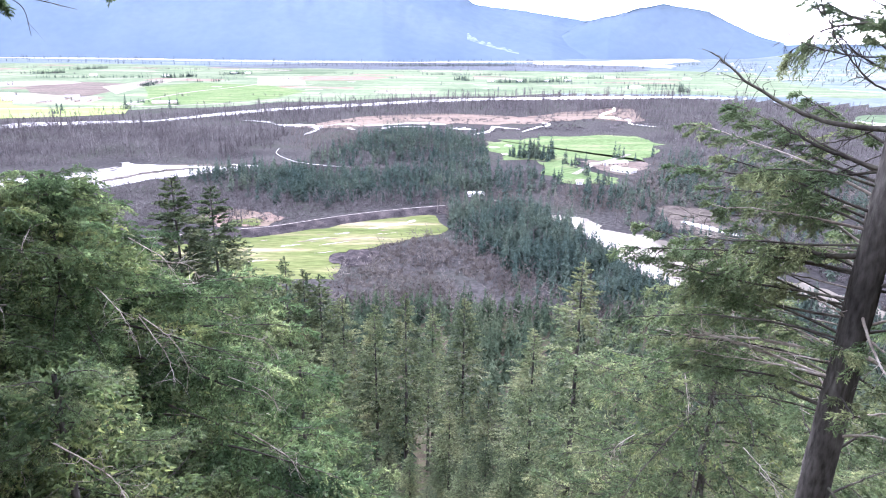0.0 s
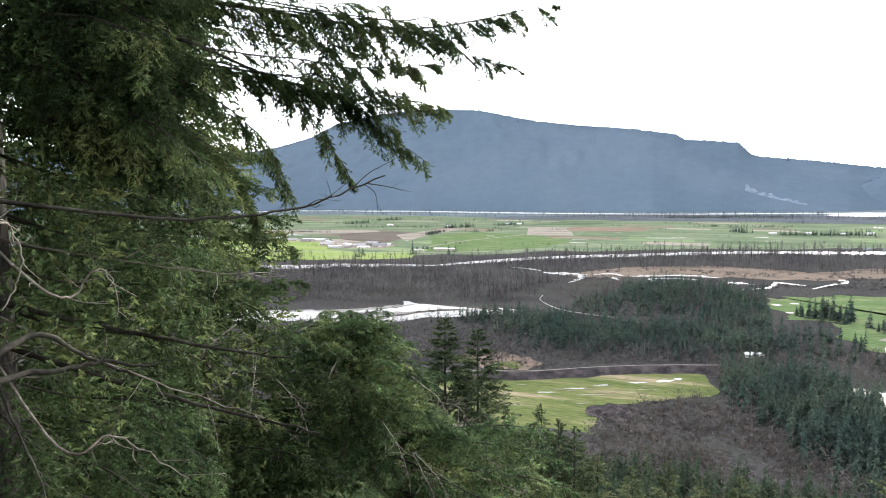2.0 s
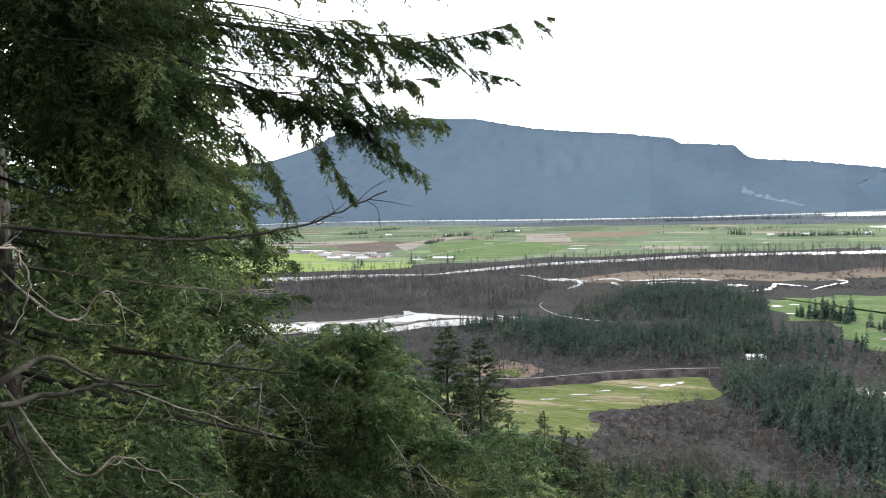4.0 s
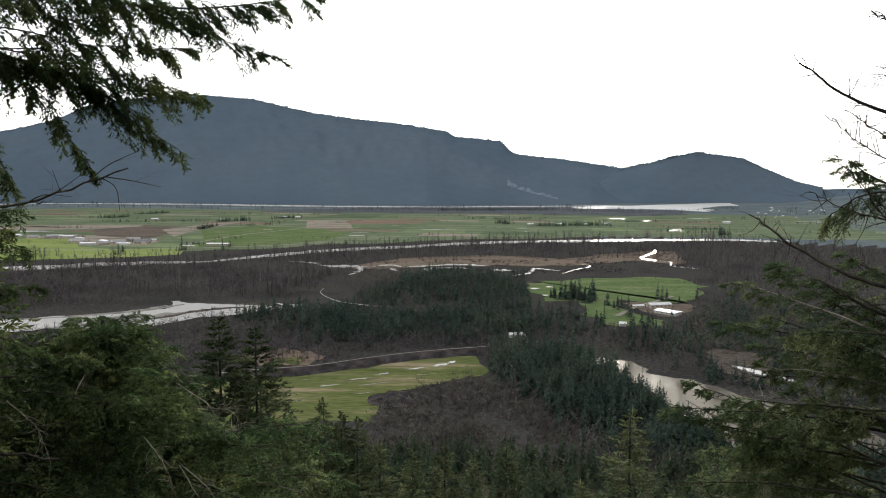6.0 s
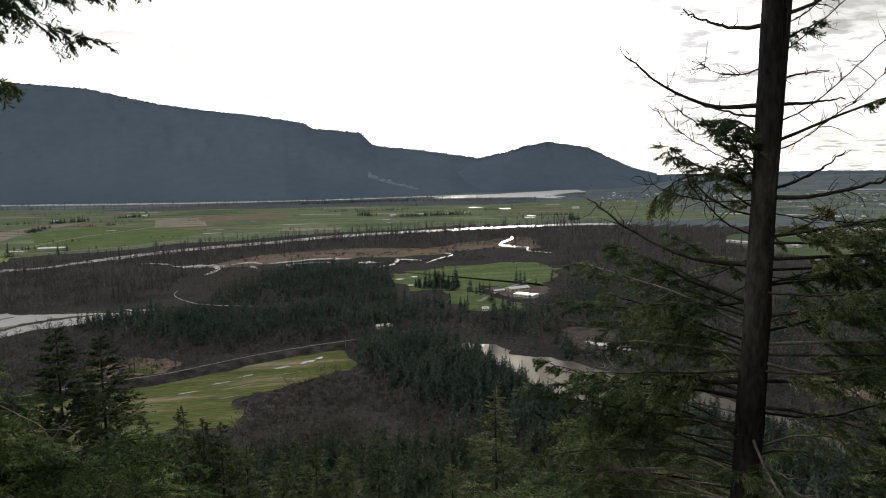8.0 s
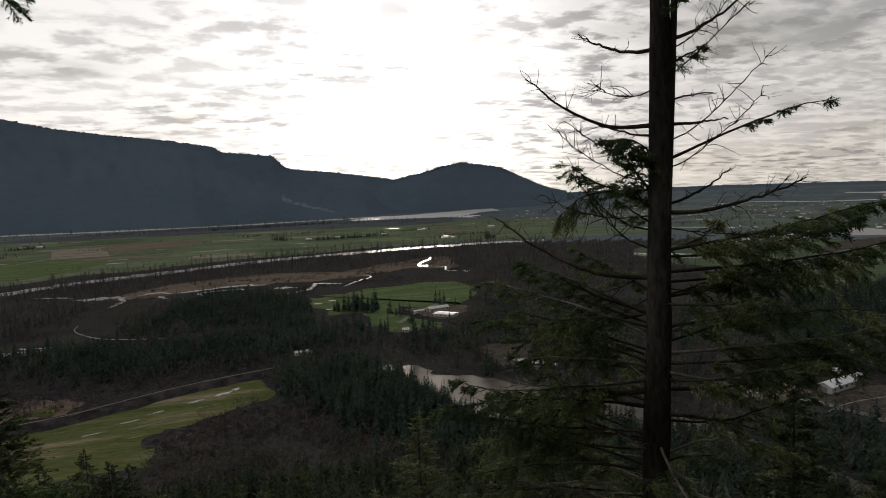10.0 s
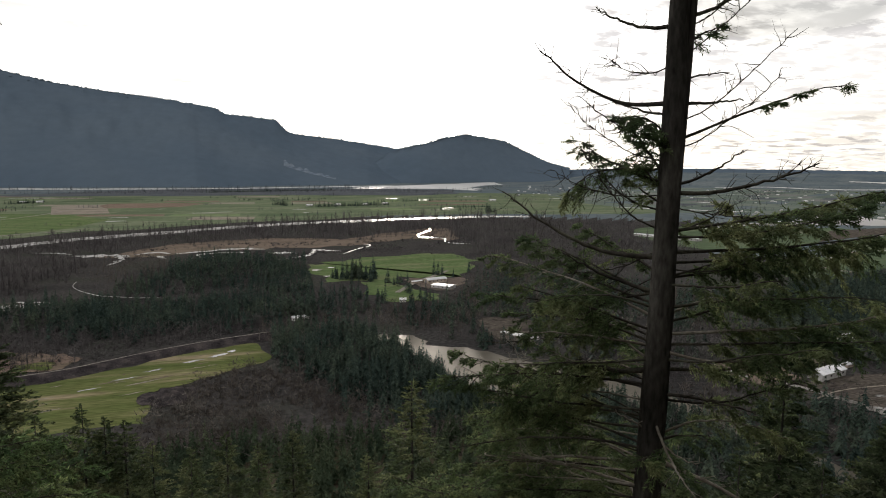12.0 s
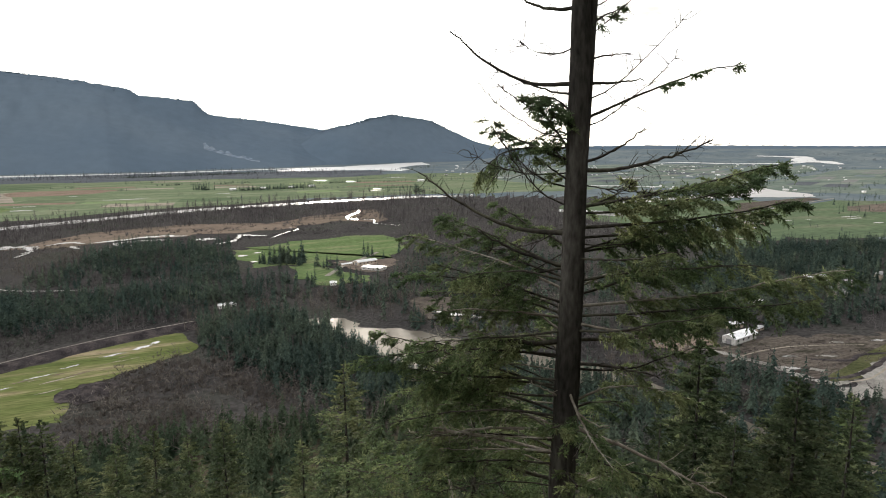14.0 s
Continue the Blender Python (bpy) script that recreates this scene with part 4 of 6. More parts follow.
    bare = ~np.repeat(alive, m) | (r.uniform(0, 1, n * m) > 0.5 + 0.5 * live)
    dry = bare & (r.uniform(0, 1, n * m) < 0.35)
    if dry.any():
        wood.append(sticks(B[dry], W[dry], 0.0018))
    green = None if bare.all() else tufts(B[~bare], W[~bare], per, needle, wide, r)
    return join(wood), green


def dead_bough(line, thick, r, twigs=12, long=0.3, fork=True):
    """A bare branch with a few kinked twigs."""
    c = curve_line(line, 7)
    k = len(c)
    c = c + r.normal(0, 0.008, c.shape) * np.linspace(0, 1, k)[:, None] + 0.006 * np.cumsum(r.normal(0, 1, c.shape), axis=0) * np.linspace(0, 1, k)[:, None]
    at = np.linspace(0, 1, k)
    wood = [tube(c, thick * (1 - 0.8 * at) + 0.002, 6)]
    for _ in range(twigs):
        s = r.uniform(0.25, 0.98)
        p = np.array([np.interp(s, at, c[:, a]) for a in range(3)])
        d = c[min(k - 1, int(s * k) + 1)] - c[max(0, int(s * k) - 1)]
        d /= np.linalg.norm(d) + 1e-9
        w = d * 0.7 + r.normal(0, 0.6, 3) + np.array([0, 0, r.uniform(-0.3, 0.5)])
        w *= long * r.uniform(0.3, 1.0) / np.linalg.norm(w)
        b = p + w * 0.5 + r.normal(0, 0.03, 3) * long
        e = p + w + r.normal(0, 0.12, 3) * long
        wood.append(tube(curve_line([p, b, e], 4), np.linspace(0.0045, 0.0014, 9), 4))
        if fork:
            for _ in range(2):
                f = b + (e - b) * r.uniform(0, 0.8)
                g = f + (w + r.normal(0, 0.6, 3) * long) * r.uniform(0.2, 0.5)
                wood.append(sticks(f[None], (g - f)[None], 0.0016))
    return join(wood)


def add_bough(tree, made, wood_mat, place=None, name="branch", label="", needles=None):
    wood, green = made if isinstance(made[1], tuple) or made[1] is None else (made, None)
    ob = part(name, smooth(mesh_from(name, *wood)), wood_mat, tree, label, place)
    if green is not None:
        part("needles", mesh_from("needles", *green), needles or NEEDLES, ob)
    return ob


def trunk_mesh(height, base, top, r, lean=(0, 0), sides=14, z0=0.0, rough=0.06):
    n = max(10, int(height / 0.35))
    s = np.linspace(0, 1, n)
    line = np.stack([lean[0] * s + 0.02 * np.sin(s * 9 + r.uniform(0, 6)), lean[1] * s + 0.02 * np.sin(s * 7 + r.uniform(0, 6)), z0 + height * s], -1)
    v, t = tube(line, base + (top - base) * s + base * 0.5 * np.exp(-s * height / 0.5), sides)
    c = np.repeat(line, sides, axis=0)
    return (c + (v - c) * (1 + rough * r.normal(0, 1, (len(v), 1)))), t


def inner_foliage(tree, count, z0, z1, radius, r, size=0.13):
    """The dense shaded foliage close round a fir's trunk: small tufts in clusters."""
    k = max(1, count // 9)
    z, a = r.uniform(z0, z1, k), r.uniform(0, 6.283, k)
    n = np.array([radius(q) for q in z]) * np.sqrt(r.uniform(0.02, 1.0, k))
    hub = np.stack([n * np.cos(a), n * np.sin(a), z - 0.15 * n], -1)
    base = np.repeat(hub, 3, axis=0) + r.normal(0, size * 0.9, (3 * k, 3)) * np.array([1, 1, 0.5])
    A = np.repeat(a, 3) + r.normal(0, 0.7, 3 * k)
    way = np.stack([np.cos(A), np.sin(A), r.uniform(-0.7, 0.2, 3 * k)], -1) * size * 1.5 * r.uniform(0.6, 1.3, (3 * k, 1))
    part("inner_foliage", mesh_from("inner_foliage", *tufts(base, way, 5, size * 0.8, size * 0.36, r)), NEEDLES, tree, "dark inner foliage")


# ---- the trees beside the look-out ----
def right_tree():
    """A fir with a straight dark trunk, many dead limbs above and drooping live boughs below."""
    r = np.random.RandomState(5)
    tree = new("fir_tree")
    tree.matrix_basis = pose(3.69, 5.614, 108.2)
    tagged(tree, "dark-trunked fir with dead limbs and sparse green boughs", "fir tree")
    lean = (0.174, -0.092)
    part("trunk", smooth(mesh_from("trunk", *trunk_mesh(15.5, 0.205, 0.075, r, lean, 16, 0.0, 0.035))), BARK, tree)
    right, ahead = np.array([0.825, -0.565, 0]), np.array([0.565, 0.825, 0])

    def axis(z):
        s = (z - 108.2) / 15.5
        return np.array([lean[0] * s, lean[1] * s, z - 108.2])

    def reach(z, over, back, rise, bend=0.0):
        """A line from the trunk at height z: metres to the side, away, and up at the tip."""
        a = axis(z)
        tip = a + right * over + ahead * back + np.array([0, 0, rise])
        m1, m2 = a + (tip - a) * 0.35 + np.array([0, 0, bend]), a + (tip - a) * 0.7 + np.array([0, 0, bend * 0.8])
        return [a, m1, m2, tip]

    def dead(z, over, back, rise, bend=0.0, thick=0.022, twigs=8, long=0.3, pale=False):
        add_bough(tree, dead_bough(reach(z, over, back, rise, bend), thick, r, int(twigs * 1.8), long), DEAD_WOOD if pale else LIMB, label="bleached dead branch" if pale else "bare dead branch")

    def green(z, over, back, rise, bend=0.0, thick=0.015, live=0.9, start=0.3, side=0.5, hang=0.2, every=0.06):
        add_bough(tree, bough(reach(z, over, back, rise, bend + r.normal(0, 0.05)), thick, r, min(1.0, live + 0.06), start, side * 0.72, hang=hang, every=every, needle=0.030 if z > 119.5 else 0.038, wide=0.010 if z > 119.5 else 0.013, per=9, subs=19, twig=0.095 if z > 119.5 else 0.115), DEAD_WOOD if z < 118.9 and int(z * 100) % 3 == 0 else LIMB, label="green needled branch", needles=NEEDLES_PALE)

    # dead limbs on one side
    dead(120.55, -1.28, 0.1, 0.50, -0.16, 0.024, 9, 0.22)
    dead(120.45, -0.55, 0.0, 0.13, -0.02, 0.014, 6, 0.2)
    dead(121.25, -0.75, 0.2, 0.22, -0.08, 0.02, 5, 0.2)
    dead(120.2, -0.85, -0.2, 0.45, -0.10, 0.008, 10, 0.2)
    dead(119.55, -0.85, 0.2, 0.62, -0.14, 0.009, 14, 0.3)
    dead(119.35, -0.80, -0.1, 0.75, -0.12, 0.009, 14, 0.3)
    dead(119.1, -1.62, 0.3, 0.52, -0.16, 0.026, 16, 0.28)
    dead(118.75, -0.98, 0.1, 0.33, -0.03, 0.022, 6, 0.2)
    dead(118.0, -0.85, -0.1, 0.03, -0.05, 0.03, 7, 0.3)
    dead(117.0, -1.5, -0.3, -0.05, 0.06, 0.018, 14, 0.35, True)
    dead(116.75, -1.55, -0.2, 0.28, 0.02, 0.016, 12, 0.3, True)
    dead(116.45, -1.5, 0.3, 0.05, 0.0, 0.02, 10, 0.35)
    dead(117.35, -0.35, -0.3, 0.32, 0.0, 0.012, 2, 0.1, True)
    # dead limbs on the other side
    dead(121.3, 0.95, 0.1, 0.55, -0.10, 0.02, 8, 0.25)
    dead(120.75, 0.48, 0.2, 0.10, 0.0, 0.012, 4, 0.15)
    dead(120.55, 0.62, 0.1, 0.05, -0.01, 0.02, 2, 0.1)
    dead(120.35, 0.98, 0.2, 0.85, -0.12, 0.007, 8, 0.2)
    dead(119.78, 0.68, 0.2, 0.33, -0.05, 0.016, 6, 0.15)
    dead(119.72, 1.28, 0.0, 0.28, -0.08, 0.024, 14, 0.3)
    dead(117.75, 0.85, -0.2, -0.02, 0.03, 0.018, 8, 0.25)
    dead(117.1, 1.55, -0.2, -0.55, 0.04, 0.022, 10, 0.3, True)
    dead(117.4, 0.4, -0.3, -0.22, -0.08, 0.012, 2, 0.1, True)
    # fine bare side twigs
    for z, over, rise in ((120.9, -0.6, 0.1), (120.0, -1.0, 0.6), (119.7, -1.1, 0.2), (119.2, -0.95, -0.35), (118.95, -0.8, -0.5), (121.2, 0.7, 0.5), (120.9, 0.85, 0.75), (120.1, 0.9, 0.7), (119.6, 0.8, -0.1), (119.0, 1.2, 0.25)):
        dead(z, over, r.uniform(-0.2, 0.5), rise, r.uniform(-0.12, 0.0), 0.006, 12, 0.3)
    # a thin second stem close beside the trunk
    c = curve_line([axis(119.4) + right * 0.085, axis(120.2) + right * 0.108, axis(121.2) + right * 0.130, axis(122.6) + right * 0.158, axis(123.6) + right * 0.18], 6)
    part("stem", smooth(mesh_from("stem", *tube(c, np.linspace(0.036, 0.028, len(c)), 9))), BARK, tree, "thin second stem beside the trunk")
    # live boughs
    green(120.2, -0.35, 0.2, 0.28, 0.02, 0.012, 1.0, 0.08, 0.50, every=0.03)
    green(119.85, -0.42, 0.0, 0.62, 0.02, 0.012, 1.0, 0.15, 0.42, every=0.03)
    green(120.0, -0.30, -0.1, 0.42, 0.02, 0.010, 1.0, 0.08, 0.45, every=0.03)
    green(119.7, -0.30, 0.1, 0.30, 0.02, 0.010, 1.0, 0.08, 0.45, every=0.03)
    green(119.75, -1.02, 0.3, 0.02, 0.16, 0.012, 1.0, 0.55, 0.40, hang=0.8, every=0.035)
    green(119.95, -0.42, 0.3, 0.10, 0.0, 0.012, 0.9, 0.2, 0.3)
    green(119.8, -0.92, 0.4, 0.42, -0.05, 0.016, 0.97, 0.25, 0.46, every=0.04)
    green(119.6, -0.35, -0.1, 0.25, 0.0, 0.010, 0.9, 0.2, 0.25)
    green(121.0, 0.45, 0.2, 0.30, 0.0, 0.012, 0.9, 0.3, 0.25)
    green(121.5, 0.4, -0.2, 0.2, 0.0, 0.012, 0.9, 0.3, 0.25)
    green(120.18, 1.55, 0.6, 0.55, -0.06, 0.014, 0.65, 0.45, 0.22)
    green(119.4, 0.55, 0.4, 0.15, 0.0, 0.012, 0.9, 0.2, 0.35)
    green(119.35, 2.15, 0.9, 0.36, -0.02, 0.016, 0.97, 0.18, 0.58, hang=0.12, every=0.04)
    green(119.30, 1.70, 0.3, 0.30, -0.02, 0.012, 0.97, 0.20, 0.48, hang=0.0, every=0.04)
    green(119.15, 2.15, 0.5, 0.22, -0.06, 0.016, 0.97, 0.2, 0.55, hang=0.25, every=0.042)
    green(119.05, 1.9, 0.9, 0.12, -0.04, 0.012, 0.97, 0.25, 0.55, hang=0.55, every=0.042)
    green(118.9, 1.3, 1.2, 0.15, 0.0, 0.012, 0.9, 0.25, 0.5)
    green(118.6, 1.85, 0.2, 0.20, 0.02, 0.013, 0.85, 0.3, 0.55)
    green(118.35, 2.7, 0.6, 0.30, -0.02, 0.016, 0.95, 0.2, 0.60, hang=0.25, every=0.042)
    green(118.25, 2.3, 0.1, 0.22, -0.02, 0.012, 0.95, 0.2, 0.50, hang=0.3, every=0.042)
    green(118.2, 1.2, -0.3, 0.08, 0.0, 0.016, 0.8, 0.3, 0.45)
    green(118.0, 1.6, 1.0, 0.0, 0.0, 0.02, 0.85, 0.25, 0.55)
    green(118.7, -1.5, 0.9, 0.42, 0.05, 0.013, 0.9, 0.25, 0.6)
    green(118.5, -1.75, 0.4, 0.46, 0.05, 0.013, 0.8, 0.25, 0.6)
    green(118.25, -1.45, 0.1, 0.15, 0.05, 0.012, 0.75, 0.3, 0.55)
    green(118.05, -1.1, 1.3, 0.05, 0.03, 0.012, 0.9, 0.2, 0.55)
    green(117.8, -1.6, 0.7, -0.1, 0.05, 0.012, 0.8, 0.3, 0.6)
    green(117.5, -1.5, 0.2, -0.25, 0.05, 0.012, 0.75, 0.3, 0.6)
    green(117.2, -2.0, 0.5, -0.05, 0.08, 0.013, 0.85, 0.35, 0.6)
    green(116.9, -1.9, -0.2, -0.15, 0.08, 0.013, 0.8, 0.35, 0.6)
    green(118.95, -0.9, 1.0, 0.3, 0.02, 0.012, 0.9, 0.2, 0.5)
    green(118.6, -1.1, -0.5, 0.1, 0.04, 0.012, 0.85, 0.25, 0.5)
    green(118.3, -1.0, 1.2, 0.1, 0.04, 0.012, 0.85, 0.25, 0.55)
    green(118.1, -1.4, -0.6, -0.1, 0.04, 0.012, 0.8, 0.25, 0.55)
    green(118.85, 1.0, -0.6, 0.1, 0.0, 0.012, 0.85, 0.25, 0.45)
    green(118.45, 1.3, 0.9, 0.15, 0.0, 0.012, 0.9, 0.25, 0.55)
    for k in range(18):
        z, way = 118.9 - 2.4 * k / 18, -1 if k % 3 else 1
        green(z, way * r.uniform(1.1, 2.2) * (0.65 if way > 0 else 1.0), r.uniform(-0.6, 1.2), r.uniform(-0.35, 0.5), r.uniform(-0.12, 0.12), 0.012, 0.75, 0.22, 0.45, hang=r.uniform(0.05, 0.35))
    for k in range(12):
        dead(118.4 - 2.2 * k / 12, -r.uniform(0.9, 1.9), r.uniform(-0.5, 0.6), r.uniform(-0.3, 0.25), r.uniform(-0.04, 0.1), 0.007, 9, 0.30, k % 2 == 0)
    for k in range(20):
        z = 118.0 - 4.6 * k / 30
        a = r.uniform(0, 6.28)
        n = r.uniform(1.5, 2.4)
        green(z, n * math.cos(a) * (0.6 if math.cos(a) > 0 else 1.0), n * abs(math.sin(a)) * (1 if k % 3 else -0.5), r.uniform(-0.7, 0.35), r.uniform(-0.12, 0.14), 0.013, 0.75, 0.28, 0.55, hang=r.uniform(0.05, 0.35))
    return tree


right_tree()


def fir_boughs(kinds, r, length, live=0.92, side=0.6, sag=0.2, leaf=None, **more):
    """Some boughs along +x to share between the branches of a tree."""
    out = []
    for _ in range(kinds):
        line = [(0, 0, 0), (length * 0.33, r.normal(0, 0.05), 0.05 * length * r.uniform(-0.5, 1)), (length * 0.7, r.normal(0, 0.1), -sag * 0.45 * length * r.uniform(0.6, 1.2)), (length, r.normal(0, 0.15), -sag * length * r.uniform(0.8, 1.2))]
        wood, green = bough(line, 0.005 * length + 0.003, r, live, 0.12, side, **more)
        a, b = smooth(mesh_from("branch", *wood)), mesh_from("needles", *green)
        a.materials.append(LIMB), b.materials.append(leaf or NEEDLES)
        out.append((a, b))
    return out


def bushy_fir(place, height, label, seed, boughs, base_len, count, z0, z1, taper, trunk_r, tilt=(-12, 14), dry=0, core=1.0):
    """A fir whose branches share a few bough shapes. z0, z1: the stretch of trunk that bears them."""
    r = np.random.RandomState(seed)
    tree = new("fir_tree")
    tree.matrix_basis = place
    tagged(tree, label, "fir tree")
    part("trunk", smooth(mesh_from("trunk", *trunk_mesh(height, trunk_r, 0.03, r, (0, 0), 14))), BARK, tree)
    for k in range(count):
        s = (k + r.uniform(0, 1)) / count
        z = z0 + (z1 - z0) * s ** 0.75
        long = max(0.45, taper(z)) * r.uniform(0.8, 1.12)
        a, b = boughs[r.randint(len(boughs))]
        m = pose(0, 0, z, 0, 0, k * 137.5 + r.uniform(-25, 25)) @ pose(0, 0, 0, r.uniform(-20, 20), -r.uniform(*tilt) - 25 * max(0, (z - z1 + 1.5) / 1.5) , 0)
        f = long / base_len
        m = m @ Matrix.Diagonal((f, max(f, 0.5 * f + 0.3), max(f, 0.6), 1))
        limb = part("branch", a, LIMB, tree, place=m)
        part("needles", b, NEEDLES, limb)
    inner_foliage(tree, int(900 * (z1 - z0) * core), z0, z1, lambda z: 0.74 * max(0.3, taper(z)), r)
    for k in range(dry):
        # tufts of dry hanging twigs on the outside of the crown
        z = z0 + (z1 - z0) * r.uniform(0.35, 0.95)
        a, n = r.uniform(-2.6, 0.9), max(0.5, taper(z)) * r.uniform(0.75, 0.98)
        p = np.array([n * math.cos(a), n * math.sin(a), z - 0.1 * n])
        d = np.array([math.cos(a + r.normal(0, 0.6)), math.sin(a + r.normal(0, 0.6)), -0.3])
        wood = dead_bough([p - d * 0.5, p, p + d * 0.35 + [0, 0, -0.05], p + d * 0.6 + [0, 0, -0.35]], 0.009, r, 16, 0.5)
        part("branch", mesh_from("branch", *wood), DEAD_WOOD, tree, "tuft of dry pale twigs")
    return tree


r_b = np.random.RandomState(31)
SHARED = fir_boughs(7, r_b, 3.0, 0.96, 0.85, 0.14, every=0.095, needle=0.074, wide=0.028, per=8, subs=13, twig=0.26, hang=0.2)
SHARED_PALE = fir_boughs(4, r_b, 3.0, 0.85, 0.8, 0.10, leaf=NEEDLES_PALE, every=0.12, needle=0.07, wide=0.026, per=7, subs=12, twig=0.22, hang=0.1)
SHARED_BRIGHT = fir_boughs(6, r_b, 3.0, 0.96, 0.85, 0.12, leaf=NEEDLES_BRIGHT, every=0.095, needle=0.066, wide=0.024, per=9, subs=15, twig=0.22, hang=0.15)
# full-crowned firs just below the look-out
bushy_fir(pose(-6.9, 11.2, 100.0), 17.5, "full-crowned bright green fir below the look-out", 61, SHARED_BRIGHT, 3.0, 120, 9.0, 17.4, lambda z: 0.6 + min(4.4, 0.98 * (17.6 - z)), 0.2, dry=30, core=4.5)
bushy_fir(pose(-9.6, 15.2, 100.0), 16.6, "dark green fir beside the full-crowned one", 62, SHARED, 3.0, 46, 10.0, 16.5, lambda z: 0.5 + min(3.4, 0.8 * (16.8 - z)), 0.2)
bushy_fir(pose(7.0, 14.9, 100.0), 15.0, "yellow-green fir behind the dead-limbed trunk", 63, SHARED_PALE, 3.0, 84, 7.0, 14.9, lambda z: 0.6 + min(3.6, 0.85 * (15.0 - z)), 0.16, dry=14)
bushy_fir(pose(-8.8, 8.1, 103.0), 24.0, "tall dark fir behind the large one", 65, SHARED, 3.0, 125, 9.0, 23.0, lambda z: 0.4 + min(4.0, 0.265 * (24.0 - z)), 0.24, dry=18, core=3.6)
bushy_fir(pose(-9.3, 5.7, 104.0), 23.0, "dark fir close behind the large one", 66, SHARED, 3.0, 32, 10.0, 22.0, lambda z: 0.5 + min(2.7, 0.45 * (23.0 - z)), 0.22, core=1.8)
bushy_fir(pose(-4.75, 7.3, 106.5), 9.3, "pale grey-green young fir close below the look-out", 67, SHARED_PALE, 3.0, 56, 4.0, 9.2, lambda z: 0.5 + min(2.6, 0.75 * (9.4 - z)), 0.12, dry=6, core=1.5)
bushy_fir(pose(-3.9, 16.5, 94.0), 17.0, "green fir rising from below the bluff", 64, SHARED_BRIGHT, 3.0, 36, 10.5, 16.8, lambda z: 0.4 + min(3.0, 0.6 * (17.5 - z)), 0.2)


def left_tree():
    """The large fir beside the look-out, with heavy drooping boughs and dead lower twigs."""
    r = np.random.RandomState(9)
    tree = new("fir_tree")
    x0, y0, z0 = -6.55, 3.9, 111.0
    tree.matrix_basis = pose(x0, y0, z0)
    tagged(tree, "large dark green fir with heavy boughs and dead twigs", "fir tree")
    part("trunk", smooth(mesh_from("trunk", *trunk_mesh(16.0, 0.26, 0.12, r, (0.1, 0.1), 16))), BARK, tree)

    def to(z, tip, lift=0.25):
        a = np.array([0, 0, z - z0])
        b = np.array(tip) - np.array([x0, y0, z0])
        return [a, a + (b - a) * 0.35 + [0, 0, lift], a + (b - a) * 0.72 + [0, 0, lift * 0.9], b]

    def limb(line, thick=0.02, side=0.6, hang=0.5, every=0.075, start=0.1, live=0.97, fine=12, needle=0.033, wide=0.0115, subs=24, twig=0.105, leaf=None):
        """A bough along world places; it springs from the trunk."""
        path = [np.array(p) - np.array([x0, y0, z0]) for p in line]
        add_bough(tree, bough([np.array([0, 0, path[0][2] + 0.3])] + path, thick, r, live, start, side, every, needle, wide, hang, subs, fine, twig), LIMB, label="drooping green bough", needles=leaf)

    def green(z, tip, lift=0.2, side=0.6, hang=0.5, every=0.08, live=0.95, leaf=None):
        a, b = np.array([x0, y0, z]), np.array(tip)
        limb([a + (b - a) * 0.35 + [0, 0, lift], a + (b - a) * 0.72 + [0, 0, lift * 0.9], b], 0.014, side, hang, every, 0.25, live, 11, 0.045, 0.0145, 13, 0.16, leaf)

    # the high limb that reaches out over the valley, and its forks
    limb([(-4.96, 4.07, 121.76), (-4.48, 5.36, 121.80), (-3.52, 6.91, 121.87), (-2.13, 7.86, 122.23)], 0.034, 0.62, 0.35, 0.07, 0.35)
    limb([(-4.10, 6.24, 121.88), (-3.52, 6.91, 121.87), (-3.04, 7.52, 121.58), (-2.66, 7.89, 121.44)], 0.012, 0.48, 0.25, 0.06, 0.58)
    limb([(-3.90, 6.50, 121.90), (-3.30, 7.10, 121.95), (-2.85, 7.50, 121.90), (-2.40, 7.80, 121.95)], 0.012, 0.44, 0.5, 0.06, 0.55)
    limb([(-4.63, 5.11, 121.80), (-4.39, 5.82, 121.81), (-4.20, 6.40, 121.48), (-3.98, 6.80, 121.30)], 0.012, 0.42, 0.5, 0.08, 0.60)
    limb([(-4.90, 4.40, 122.20), (-4.35, 5.60, 122.30), (-3.60, 6.60, 122.45), (-2.90, 7.40, 122.60)], 0.022, 0.50, 0.4, 0.10, 0.40)
    limb([(-4.55, 5.20, 121.78), (-4.05, 6.10, 121.80), (-3.70, 6.60, 121.55), (-3.35, 7.05, 121.35)], 0.012, 0.42, 0.7, 0.065, 0.45)
    limb([(-4.85, 4.60, 121.95), (-4.40, 5.40, 122.00), (-4.05, 6.00, 121.95), (-3.60, 6.70, 122.10)], 0.016, 0.48, 0.5, 0.08, 0.30)
    # the second limb with hanging ends
    limb([(-4.87, 4.60, 121.40), (-4.52, 5.76, 121.16), (-4.02, 6.60, 121.02), (-3.25, 7.43, 121.00)], 0.026, 0.50, 0.4, 0.065, 0.55)
    limb([(-4.52, 5.76, 121.16), (-4.19, 6.37, 121.06), (-3.86, 6.84, 120.74), (-3.44, 7.18, 120.42)], 0.012, 0.40, 0.6, 0.065, 0.64)
    limb([(-4.66, 5.38, 121.23), (-4.43, 5.85, 121.04), (-4.27, 6.14, 120.70), (-4.10, 6.40, 120.17)], 0.012, 0.34, 0.7, 0.065, 0.66)
